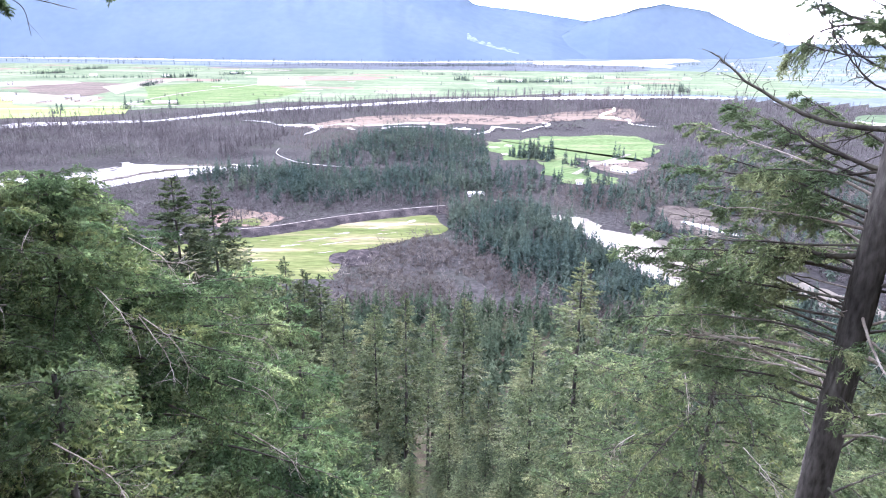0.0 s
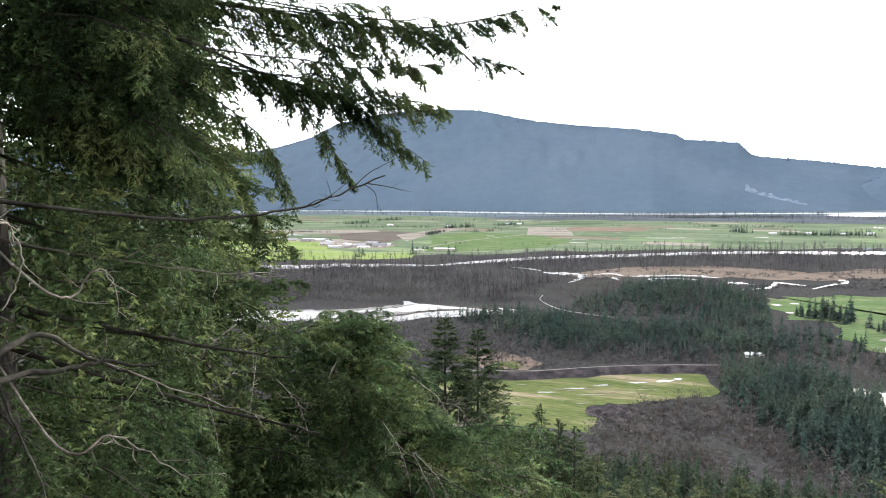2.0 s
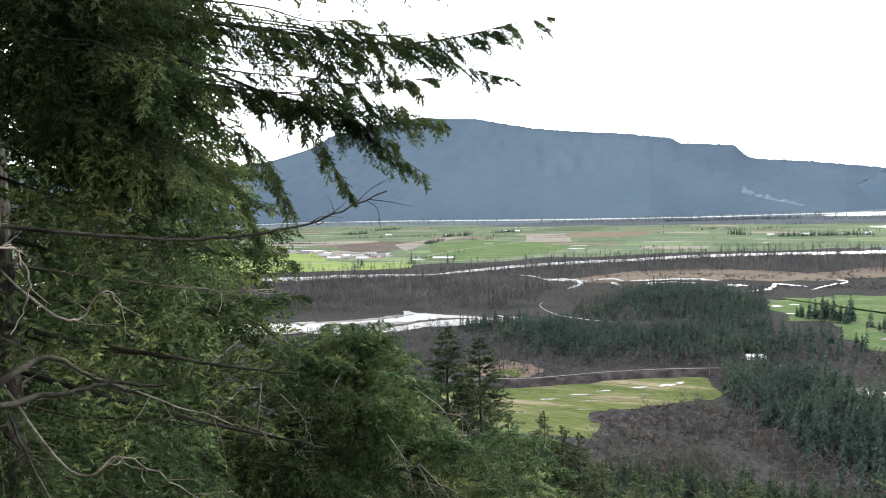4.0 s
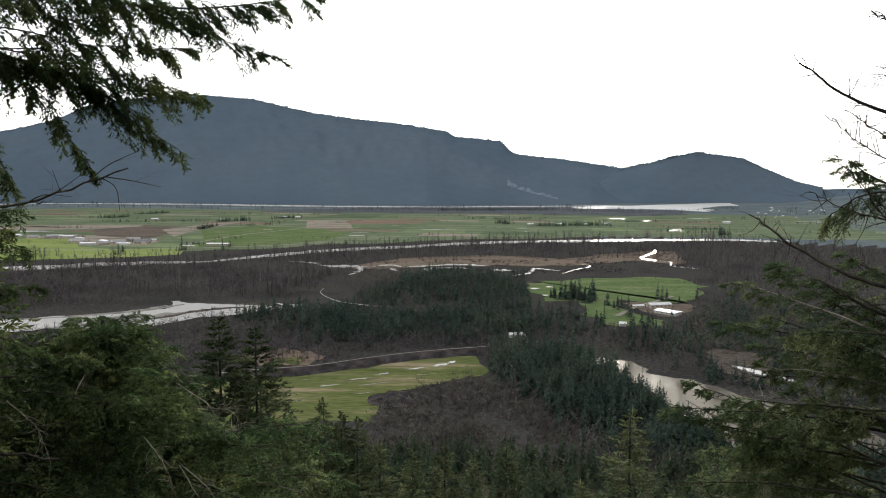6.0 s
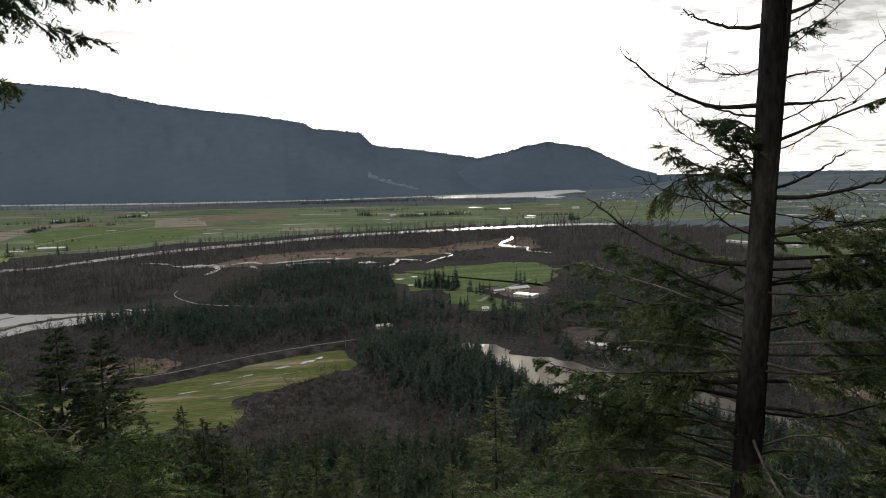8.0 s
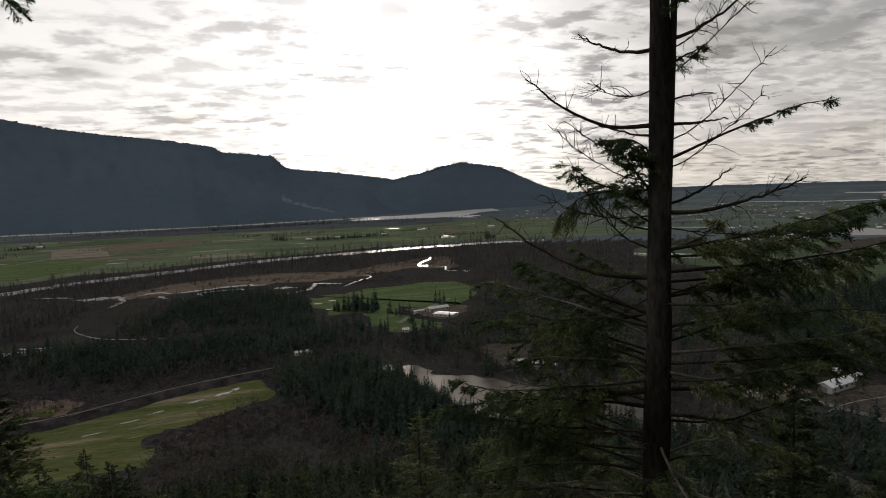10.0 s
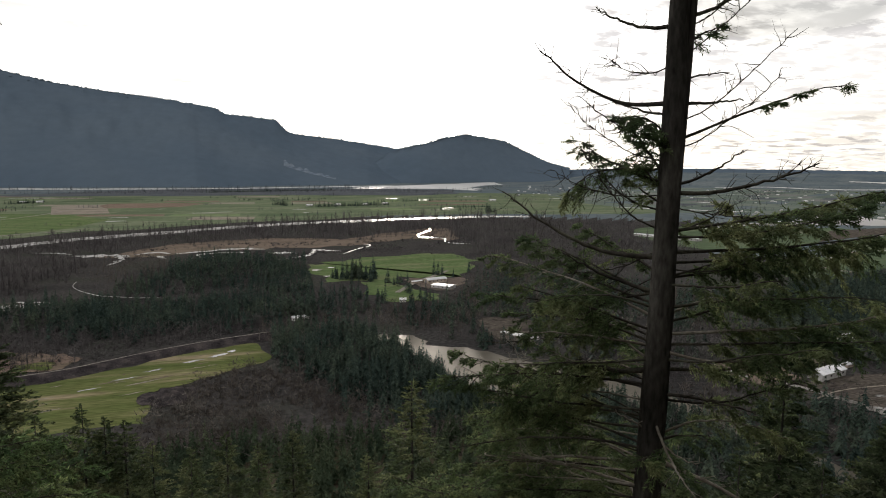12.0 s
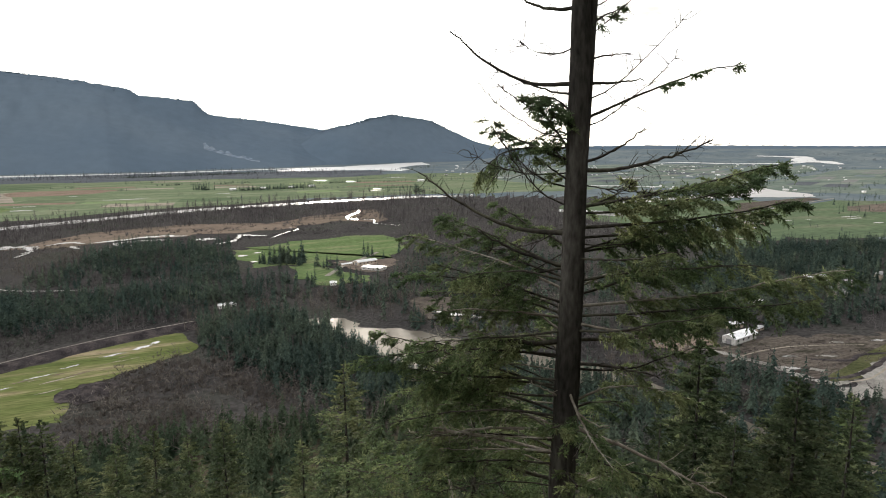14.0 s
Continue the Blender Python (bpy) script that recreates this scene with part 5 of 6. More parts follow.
    limb([(-4.60, 5.50, 121.20), (-4.25, 6.20, 121.25), (-3.90, 6.70, 121.20), (-3.50, 7.00, 121.15)], 0.012, 0.45, 0.6, 0.06, 0.5)
    limb([(-4.50, 5.80, 121.15), (-4.10, 6.45, 121.05), (-3.85, 6.75, 120.85), (-3.60, 7.00, 120.70)], 0.012, 0.42, 0.6, 0.06, 0.5)
    limb([(-4.60, 5.30, 121.35), (-4.20, 6.01, 121.35), (-3.99, 6.39, 121.29), (-3.69, 6.79, 121.32), (-3.20, 7.25, 121.36)], 0.012, 0.40, 0.3, 0.07, 0.5)
    limb([(-4.60, 5.40, 121.20), (-4.15, 5.84, 121.14), (-3.78, 6.44, 121.06), (-3.52, 6.69, 121.05), (-3.17, 7.09, 121.00)], 0.012, 0.38, 0.35, 0.07, 0.5)
    limb([(-4.55, 5.40, 121.60), (-4.01, 6.33, 121.56), (-3.59, 6.76, 121.67), (-3.10, 7.20, 121.75)], 0.012, 0.36, 0.3, 0.09, 0.5)
    # boughs closing the crown on the valley's side
    limb([(-4.94, 4.32, 121.08), (-4.77, 5.08, 120.91), (-4.58, 5.55, 120.54), (-4.46, 5.80, 120.05)], 0.02, 0.42, 0.7, 0.06, 0.3)
    limb([(-4.98, 4.35, 120.73), (-4.79, 4.85, 120.56), (-4.62, 5.30, 120.18), (-4.50, 5.45, 119.75)], 0.02, 0.42, 0.7, 0.06, 0.3)
    for k in range(36):
        # the shaded inner crown
        z, y = 120.3 + 1.9 * (k + r.uniform(0, 1)) / 36, r.uniform(3.5, 5.6)
        green(z + r.uniform(0.1, 0.6), (-1.9 - 0.55 * y - r.uniform(0, 0.7), y, z), 0.15, 0.62, 0.6, 0.065)
    inner_foliage(tree, 36000, 3.5, 15.5, lambda z: 1.9, r, 0.105)
    for k in range(58):
        z = 115.0 + 10.0 * (k + r.uniform(0, 1)) / 58
        az = radians(r.uniform(-30, 165))
        n = r.uniform(2.2, 3.5)
        while x0 + n * math.sin(az) > -0.95 * max(y0 + n * math.cos(az), 2.0) and n > 0.8:
            n -= 0.1
        # low boughs on the valley's side take the sunlit needle copy
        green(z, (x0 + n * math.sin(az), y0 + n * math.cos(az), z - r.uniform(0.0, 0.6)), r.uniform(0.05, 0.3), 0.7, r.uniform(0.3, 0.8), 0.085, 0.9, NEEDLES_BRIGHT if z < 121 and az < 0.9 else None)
    for z, tip, thick in ((119.6, (-3.6, 4.6, 119.2), 0.010), (119.0, (-3.9, 5.0, 118.4), 0.03), (118.6, (-3.7, 5.2, 117.6), 0.028), (118.9, (-3.3, 3.9, 118.2), 0.010)):
        add_bough(tree, dead_bough(to(z, tip, -0.05), thick, r, 14, 0.45), DEAD_WOOD if thick < 0.02 else LIMB, label="bare grey dead branch")
    # a long bare branch across the view
    path = [np.array([0, 0, 119.95 - z0])] + [np.array(p) - np.array([x0, y0, z0]) for p in ((-3.95, 2.51, 119.92), (-3.38, 3.32, 119.79), (-2.88, 3.86, 119.85), (-2.46, 4.34, 120.06))]
    add_bough(tree, dead_bough(path, 0.016, r, 16, 0.4), LIMB, label="long bare dead branch")
    # crooked limbs low on the side of the look-out, some bleached
    for pale, line in ((0, [(-4.36, 2.43, 118.96), (-4.16, 2.73, 119.05), (-4.02, 2.92, 118.87), (-3.81, 3.18, 118.63)]), 
                       (1, [(-4.15, 2.74, 119.41), (-4.02, 2.92, 119.32), (-3.94, 3.03, 119.51), (-3.85, 3.12, 119.38)]), (1, [(-4.3, 2.52, 119.85), (-4.21, 2.66, 119.78), (-4.18, 2.7, 119.53), (-4.24, 2.61, 119.28)]),
                       (0, [(-4.36, 2.43, 118.9), (-4.17, 2.72, 118.83), (-3.96, 3.0, 118.85), (-3.71, 3.29, 118.77)]), (1, [(-4.11, 2.8, 118.32), (-3.93, 3.03, 118.34), (-3.8, 3.19, 118.18), (-3.6, 3.39, 117.92)])):
        start = np.array([0, 0, line[0][2] + 0.25 - z0])
        path = [start] + [np.array(p) - np.array([x0, y0, z0]) for p in line]
        add_bough(tree, dead_bough(path, 0.009 if pale else 0.030, r, 9, 0.3), DEAD_WOOD if pale else LIMB, label="bleached crooked dead branch" if pale else "dark crooked lower limb")
    return tree


left_tree()


def mid_fir(height, radius, r, boughs=120, shoots=12, clear=0.12, size=1.0):
    """Trunk and crown of a fir seen from some way off: layered boughs whose short shoots lie nearly flat, open round the trunk."""
    trunk = trunk_mesh(height, 0.011 * height + 0.06, 0.03, r, (r.normal(0, 0.15), r.normal(0, 0.15)), 7)
    i = np.arange(boughs)
    s = clear + (1 - clear) * np.clip((i + r.uniform(-3, 4, boughs)) / boughs, 0, 0.995)
    a = i * 2.4 + r.uniform(-0.5, 0.5, boughs)
    long = radius * (1 - s) ** 0.72 * r.uniform(0.45, 1.15, boughs) + 0.25
    d = np.stack([np.cos(a), np.sin(a), 0.5 * s - 0.22 + r.normal(0, 0.12, boughs)], -1)
    o = np.stack([-np.sin(a), np.cos(a), 0 * a], -1)
    sag = r.uniform(0.05, 0.28, boughs)
    k = np.repeat(i, shoots * 2)
    n = len(k)
    q = np.clip((np.tile(np.repeat(np.arange(shoots), 2), boughs) + r.uniform(0, 1, n)) / shoots, 0, 1)
    keep = q > 0.22
    k, q = k[keep], q[keep]
    n = len(k)
    sg = np.where(np.arange(n) % 2 == 0, 1.0, -1.0)[:, None]
    p = d[k] * (long[k] * q)[:, None]
    p[:, 2] += height * s[k] - sag[k] * long[k] * q * q + 0.12 * sag[k] * long[k] * q ** 4
    ln = size * (0.62 * (1.1 - q) + 0.20) * np.minimum(1.0, long[k] / 2.2) * r.uniform(0.5, 1.3, n)
    w = d[k] * r.uniform(0.4, 1.0, (n, 1)) + o[k] * sg * r.uniform(0.3, 1.2, (n, 1)) + np.stack([0 * q, 0 * q, r.uniform(-0.42, 0.25, n)], -1)
    w *= ln[:, None] / np.linalg.norm(w, axis=1)[:, None]
    wid = 0.10 * size * r.uniform(0.6, 1.3, n)
    # the leading shoot
    t = r.uniform(0, 6.28, 12)
    p = np.concatenate([p, np.stack([0 * t, 0 * t, height * np.linspace(0.95, 1.0, 12)], -1), [(0, 0, height * 0.98)]])
    w = np.concatenate([w, np.stack([0.28 * np.cos(t), 0.28 * np.sin(t), 0 * t + 0.2], -1), [(0, 0, height * 0.02 + 0.4)]])
    wid = np.concatenate([wid, np.full(13, 0.05)])
    n = len(p)
    side = np.cross(w, r.normal(0, 0.5, (n, 3)) + np.array([0, 0, 1.0]))
    side = side / (np.linalg.norm(side, axis=1)[:, None] + 1e-9) * wid[:, None]
    root = p + w * r.uniform(0.0, 0.3, (n, 1))
    v = np.stack([root - side, p + w, root + side], 1).reshape(-1, 3)
    return trunk, (v, np.arange(3 * n).reshape(-1, 3))


def fir_kind(name, height, radius, seed, label, boughs=120, shoots=12, clear=0.12, size=1.0, leaf=None):
    r = np.random.RandomState(seed)
    trunk, crown = mid_fir(height, radius, r, boughs, shoots, clear, size)
    ob = new(name)
    part("trunk", smooth(mesh_from("trunk", *trunk)), BARK, ob)
    part("crown", mesh_from("crown", *crown), leaf or CONIFER_MID, ob)
    return tagged(ob, label, "fir tree", "firs on the slope")


# firs on the slope below the bluff: bearing point, top height
KINDS = [fir_kind("fir_tree", 30, 7.6, 11, "tall grey-green fir with layered boughs on the slope", 270, 22, 0.3, 0.85),
         fir_kind("fir_tree", 28, 6.6, 12, "slim grey-green fir with a bare lower trunk on the slope", 250, 20, 0.35, 0.85),
         fir_kind("fir_tree", 26, 8.0, 13, "broad yellow-green fir on the slope", 300, 22, 0.25, 0.9),
         fir_kind("fir_tree", 24, 6.0, 14, "narrow dark fir with a pointed top on the slope", 260, 18, 0.3, 0.85, CONIFER_DARK),
         fir_kind("fir_tree", 27, 9.0, 15, "stout dark fir with a wide crown on the slope", 380, 24, 0.3, 0.95, CONIFER_DARK),
         fir_kind("fir_tree", 28, 7.2, 16, "grey-green fir lower on the slope", 200, 15, 0.35, 1.3)]
r_slope = np.random.RandomState(41)
FIRS = [(-22, 66.5, 88.5, 1), (-17, 73, 84.5, 0), (-14.2, 78.8, 82.5, 1), (-8.8, 79.6, 84.6, 0), (-4.6, 76.5, 89, 0), (3.2, 80, 87, 1), (11.8, 51.0, 102.2, 2), (9.3, 60, 92, 2), (-17, 42, 96, 0),
        (-22.8, 54.5, 108.3, 4), (-21.2, 59, 106.5, 4), (48.6, 50.6, 98, 3), (62, 50.6, 93, 2), (65.8, 46, 93, 0), (56, 44, 93, 1), (33.5, 34.6, 106.2, 4), (37.6, 30.1, 104.4, 4), (23.4, 34.6, 103.0, 2), (28.5, 33.0, 101.6, 3), (30.0, 28.0, 103.2, 4), (43, 30, 101.5, 3), (32.8, 23.2, 103.0, 3), (45, 36.5, 99.5, 4), (38, 40, 99.5, 3), (52, 39.2, 96.5, 4), (35, 48.8, 96, 3), (26, 44, 97, 2), (16, 70, 84, 0), (24, 62, 88, 1), (30, 74, 80, 2), (-30, 62, 90, 0), (38, 60, 88, 3), (-38, 50, 98, 2), (20, 44, 92, 0), (46, 48, 90, 1), (1, 58, 84, 2), (-8, 56, 82, 3), (-28, 40, 100, 1), (6, 70, 80, 3), (32, 46, 88, 0), (-20, 78, 78, 0), (12, 86, 74, 1), (-2, 92, 74, 0), (-12, 96, 70, 2), (22, 92, 70, 3), (50, 27, 99, 4), (58, 34, 96, 3), (-12, 62, 84, 2), (17, 56, 88, 3),
        (-24.7, 96.9, 86.7, 3), (-34.8, 93.7, 88.6, 1), (-29.6, 95.5, 86.1, 1), (-21.8, 97.6, 84.5, 3), (-19.3, 98.1, 83.6, 1), (-32.4, 94.6, 84.9, 0), (-26.9, 96.3, 82.7, 0), (-16.2, 98.7, 79.7, 3), (-11.0, 99.4, 78.0, 1), (-1.3, 100, 77.3, 3), (-38, 88, 86, 0), (-44, 84, 88, 1), (-6, 64, 77, 3), (0, 66, 75, 1), (5, 62, 78, 3), (10, 66, 76, 0), (-12, 66, 76, 1), (3, 74, 72, 0), (-3, 56, 80, 1), (8, 56, 80, 2), (-1, 46, 84, 3), (-5, 48, 85, 1), (2.5, 50, 84, 0), (6, 47, 86, 2)]
used = set()
for x, y, top, kind in FIRS:
    kind = 5 if math.hypot(x, y) > 68 else kind
    ob, tall = KINDS[kind], (30, 28, 26, 24, 27, 28)[kind]
    base = float(ground_z(x, y)) - 0.3
    grown = (top - base) / tall
    wide = 0.35 + 0.65 * grown
    m = pose(x, y, base, 0, 0, r_slope.uniform(0, 360)) @ Matrix.Diagonal((wide, wide, grown, 1))
    if kind in used:
        made = copy_thing(ob, m)
        made.scale = (wide, wide, grown)
    else:
        used.add(kind)
        ob.matrix_basis = m


# ---- valley woods: too many to count ----
def valley_conifer(r, levels=11, fans=6):
    """A pointed conifer of many narrow drooping boughs."""
    h, w = r.uniform(8, 15), r.uniform(2.0, 3.2)
    n = levels * fans
    s = np.clip((np.arange(n) + r.uniform(-3, 3, n)) / n, 0, 1) ** 0.85 * 0.96
    a = np.arange(n) * 2.4 + r.uniform(-0.4, 0.4, n)
    ln = (w * (1 - s) ** 0.8 + 0.25) * r.uniform(0.5, 1.3, n)
    out, side = np.stack([np.cos(a), np.sin(a), 0 * a], -1), np.stack([-np.sin(a), np.cos(a), 0 * a], -1)
    up = np.array([0, 0, 1.0])
    root = out * (ln * r.uniform(0.0, 0.25, n))[:, None] + up * (h * s + 0.25 * ln)[:, None]
    tip = out * ln[:, None] + up * (h * s - ln * r.uniform(0.1, 0.5, n))[:, None] + side * (ln * r.uniform(-0.3, 0.3, n))[:, None]
    half = (ln * r.uniform(0.16, 0.34, n) * (91 / n) ** 0.5)[:, None]
    tilt = side + up * r.uniform(-0.6, 0.6, (n, 1))
    v = np.stack([root - tilt * half, root + tilt * half, tip], 1).reshape(-1, 3)
    v = np.concatenate([v, [(0.16, 0, h * 0.86), (-0.16, 0.1, h * 0.86), (0, 0, h * 1.05)]])
    return v, np.arange(len(v)).reshape(-1, 3)


def valley_bare(r, h=None, blades=24, stout=1.0):
    """A leafless broad-crowned tree of fine upswept twigs."""
    tall = h is not None
    h = h or r.uniform(5.5, 10.5)
    v, t = [], []

    def blade(a, b, w):
        d = b - a
        s = np.cross(d, r.normal(0, 1, 3))
        s = s / (np.linalg.norm(s) + 1e-9) * w
        n = len(v)
        v.extend([a - s, a + s, b])
        t.append((n, n + 1, n + 2))

    wide = h * (0.17 if tall else 0.36)
    if tall:
        blade(np.zeros(3), np.array([r.normal(0, 0.3), r.normal(0, 0.3), h]), 0.2 * stout)
    for k in range(blades):
        s = r.uniform(0.02, 0.8)
        a = np.array([r.normal(0, 0.35), r.normal(0, 0.35), s]) * [wide, wide, h]
        ang, ln = r.uniform(0, 6.28), h * r.uniform(0.15, 0.4)
        b = a + np.array([math.cos(ang) * wide * r.uniform(0.2, 1.0), math.sin(ang) * wide * r.uniform(0.2, 1.0), ln * r.uniform(0.0, 1.0)])
        b[2] = min(b[2], h * r.uniform(0.85, 1.0))
        if r.uniform() < 0.5:
            a, b = b, a
        blade(a, b, stout * r.uniform(0.06, 0.14))
    return np.array(v), np.array(t)


def shrub(r):
    v, t = [], []
    for _ in range(26):
        a = np.array([r.normal(0, 0.8), r.normal(0, 0.8), 0])
        b = a + np.array([r.normal(0, 0.8), r.normal(0, 0.8), r.uniform(1.2, 3.5)])
        s = np.array([r.normal(), r.normal(), 0]) * 0.12
        n = len(v)
        v += [a - s, a + s, b]
        t.append((n, n + 1, n + 2))
    return np.array(v), np.array(t)


def free_of(x, y, margin=True):
    ok = np.ones(len(x), dtype=bool)
    for poly in KEEP_FREE:
        lo, hi = poly.min(0), poly.max(0)
        near = ok & (x > lo[0]) & (x < hi[0]) & (y > lo[1]) & (y < hi[1])
        if near.any():
            k = np.where(near)[0]
            ok[k[inside(poly, x[k], y[k])]] = False
    return ok


def places(poly, spacing, seed):
    p = np.asarray(poly, dtype=float)
    r = np.random.RandomState(seed)
    lo, hi = p.min(0), p.max(0)
    n = int((hi[0] - lo[0]) * (hi[1] - lo[1]) / spacing ** 2)
    x, y = r.uniform(lo[0], hi[0], n), r.uniform(lo[1], hi[1], n)
    k = inside(p, x + r.normal(0, 6, n), y + r.normal(0, 9, n)) & (value_noise(x, y, 26, seed) + 0.5 * value_noise(x, y, 9, seed + 1) > -0.62)
    x, y = x[k], y[k]
    k = free_of(x, y)
    return x[k], y[k]


def grow(name, x, y, kinds, material, label, seed, scale=(0.4, 1.2), sink=0.3):
    """Joins a tree of one of the kinds at every place into one wood."""
    r = np.random.RandomState(seed)
    made = []
    z = ground_z(x, y)
    for i in range(len(x)):
        v, t = kinds[r.randint(len(kinds))]
        a, s = r.uniform(0, 6.28), r.uniform(*scale)
        c, sn = math.cos(a) * s, math.sin(a) * s
        w = np.stack([v[:, 0] * c - v[:, 1] * sn + x[i], v[:, 0] * sn + v[:, 1] * c + y[i], v[:, 2] * s + z[i] - sink], -1)
        made.append((w, t))
    if made:
        return tagged(part(name, mesh_from(name, *join(made)), material), label, "wood", kind="stuff")


r_kind = np.random.RandomState(77)
CONES = [valley_conifer(r_kind) for _ in range(9)]
CONES_FAR = [valley_conifer(r_kind, 8, 5) for _ in range(6)]
BARES = [valley_bare(r_kind, None, 17, 1.7) for _ in range(8)] + [valley_bare(r_kind, r_kind.uniform(9, 13), 18, 1.3) for _ in range(3)]
BARES_FAR = [valley_bare(r_kind, None, 14, 2.4) for _ in range(8)] + [valley_bare(r_kind, r_kind.uniform(10, 15), 14, 2.0) for _ in range(3)]
TALLS = [valley_bare(r_kind, r_kind.uniform(14, 23), 18, 3.4) for _ in range(6)]
SHRUBS = [shrub(r_kind) for _ in range(6)]

CONIFER_WOODS = [
    ([(0, 470), (60, 462), (76, 425), (84, 385), (88, 345), (98, 305), (95, 262), (60, 285), (38, 330), (24, 375), (8, 405)], 3.0, "dark conifer wood beside the river"),
    ([(-228, 590), (-150, 594), (-60, 580), (0, 570), (55, 545), (30, 508), (-55, 486), (-105, 478), (-150, 510), (-205, 552)], 4.2, "dark conifer belt beside the track"),
    ([(-130, 655), (-100, 700), (-95, 760), (-60, 815), (20, 815), (40, 740), (58, 660), (84, 605), (60, 575), (0, 618), (-60, 640)], 6.2, "conifer wood on a low rise"),
    ([(100, 700), (150, 790), (170, 745), (135, 690), (115, 640)], 6.5, "conifers at the pasture's edge"),
    ([(330, 325), (372, 330), (440, 300), (477, 317), (470, 355), (510, 340), (600, 400), (640, 435), (770, 519), (672, 530), (640, 565), (595, 552), (558, 548), (429, 481), (338, 377), (300, 345)], 4.6, "dark conifer belt behind the barn and farmhouses"),
    ([(112, 300), (160, 300), (196, 250), (206, 190), (225, 130), (230, 60), (170, 80), (120, 200)], 3.6, "dark conifers along the near bank"),
    ([(216, 250), (262, 262), (276, 225), (270, 170), (236, 160), (224, 205)], 4.8, "dark conifers between river and flat"),
    ([(330, 306), (420, 290), (430, 300), (350, 330)], 5.0, "dark conifers behind the barn"),
    ([(-185, 600), (-135, 650), (-100, 800), (-40, 850), (60, 830), (130, 700), (150, 600), (80, 500), (20, 490), (-60, 470), (-130, 462)], 10, "mixed conifers across the valley floor"),
    ([(118, 432), (150, 392), (186, 350), (230, 305), (262, 335), (300, 350), (225, 402), (150, 430)], 9.0, "conifers on the river's far bank"),
    ([(130, 560), (90, 500), (110, 460), (160, 440), (215, 430), (230, 480), (180, 560)], 8.0, "conifers on the far bank"),
    ([(230, 420), (330, 390), (420, 500), (330, 610), (255, 690), (200, 600), (180, 560), (230, 480)], 8.5, "conifers over the plain beyond the river"),
]
for k, (poly, gap, label) in enumerate(CONIFER_WOODS):
    x, y = places(poly, gap * (1.2 if gap < 7 else 1.0), 300 + k)
    grow("conifer_wood", x, y, CONES_FAR if "beyond" in label else CONES, CONIFER_FAR, label, 320 + k, (0.75, 1.5) if gap < 7 else (0.7, 1.4))
BARE_WOODS = [
    ([(-52, 352), (-40, 378), (0, 398), (20, 365), (60, 292), (20, 270), (-40, 285), (-60, 308)], 2.9, SHRUBS + BARES[:4], "brown bare thicket beside the meadow"),
    ([(-700, 560), (-680, 850), (-430, 915), (-200, 862), (-185, 760), (-200, 648), (-330, 652), (-420, 560), (-520, 520)], 5.2, BARES_FAR * 2 + TALLS[:3], "purple-brown bare woodland by the river"),
    ([(-420, 400), (-400, 470), (-300, 505), (-250, 540), (-190, 596), (-150, 556), (-122, 466), (-180, 458), (-200, 400), (-320, 352)], 4.2, BARES, "brown bare woodland between river and track"),
    ([(-185, 600), (-135, 650), (-100, 800), (-40, 850), (60, 830), (130, 700), (150, 600), (80, 500), (20, 490), (-60, 466), (-130, 456)], 5.6, BARES, "bare trees among the conifers"),
    ([(-350, 960), (-205, 885), (-160, 975), (0, 1040), (230, 1050), (420, 1180), (600, 1290), (600, 1340), (231, 1330), (-26, 1222), (-169, 1150), (-330, 1020)], 6.5, BARES_FAR * 2 + TALLS[:3], "brown bare woodland along the slough"),
    ([(270, 840), (300, 1100), (600, 1280), (900, 1060), (650, 830), (440, 640), (300, 600), (255, 700)], 7.0, BARES_FAR * 2 + TALLS[:3], "bare brown woodland on the plain"),
    ([(100, 560), (64, 500), (92, 455), (150, 425), (225, 398), (330, 380), (420, 500), (330, 610), (255, 690), (190, 600), (150, 560)], 4.6, BARES, "brown bare trees on the far bank"),
    ([(110, 440), (150, 395), (184, 352), (228, 300), (250, 296), (262, 330), (300, 342), (340, 385), (225, 402), (150, 432)], 4.4, BARES, "bare trees on the river's far bank"),
    ([(0, 400), (20, 370), (60, 300), (110, 270), (130, 340), (90, 440), (10, 470)], 5.5, BARES, "bare trees among dark conifers"),
    ([(-180, 760), (-190, 860), (-60, 855), (-95, 790), (-95, 700), (-160, 690)], 6.0, BARES, "brown bare trees beside the channel"),
    ([(250, 300), (300, 330), (370, 350), (500, 330), (700, 400), (480, 220), (380, 120), (300, 150), (240, 240)], 9.0, BARES, "bare trees on the river flat"),
    ([(110, 300), (160, 300), (196, 250), (206, 190), (225, 130), (250, 60), (180, 100), (140, 200)], 4.0, BARES, "bare trees at the river's edge"),
    ([(200, 290), (240, 300), (268, 282), (262, 262), (270, 236), (282, 204), (262, 150), (232, 160), (222, 205), (214, 250)], 3.6, BARES + SHRUBS, "brown bare trees between river and flat"),
    ([(200, 300), (240, 300), (262, 330), (300, 322), (330, 330), (420, 300), (470, 330), (330, 400), (240, 390), (180, 370)], 4.2, BARES, "bare trees behind the barn"),
    ([(430, 250), (560, 330), (700, 400), (620, 240), (480, 120), (350, 120), (300, 180), (345, 205)], 7.0, BARES, "bare trees beyond the flat"),
    ([(-190, 402), (-104, 426), (-52, 454), (2, 486), (50, 516), (30, 535), (-60, 505), (-110, 475), (-180, 470), (-330, 360), (-330, 340)], 3.4, BARES + SHRUBS, "bare trees close behind the track"),
    ([(-110, 292), (-60, 312), (-40, 285), (20, 272), (62, 290), (110, 268), (100, 225), (0, 240), (-80, 250)], 3.3, SHRUBS + BARES[:5], "brown bare thicket at the foot of the slope"),
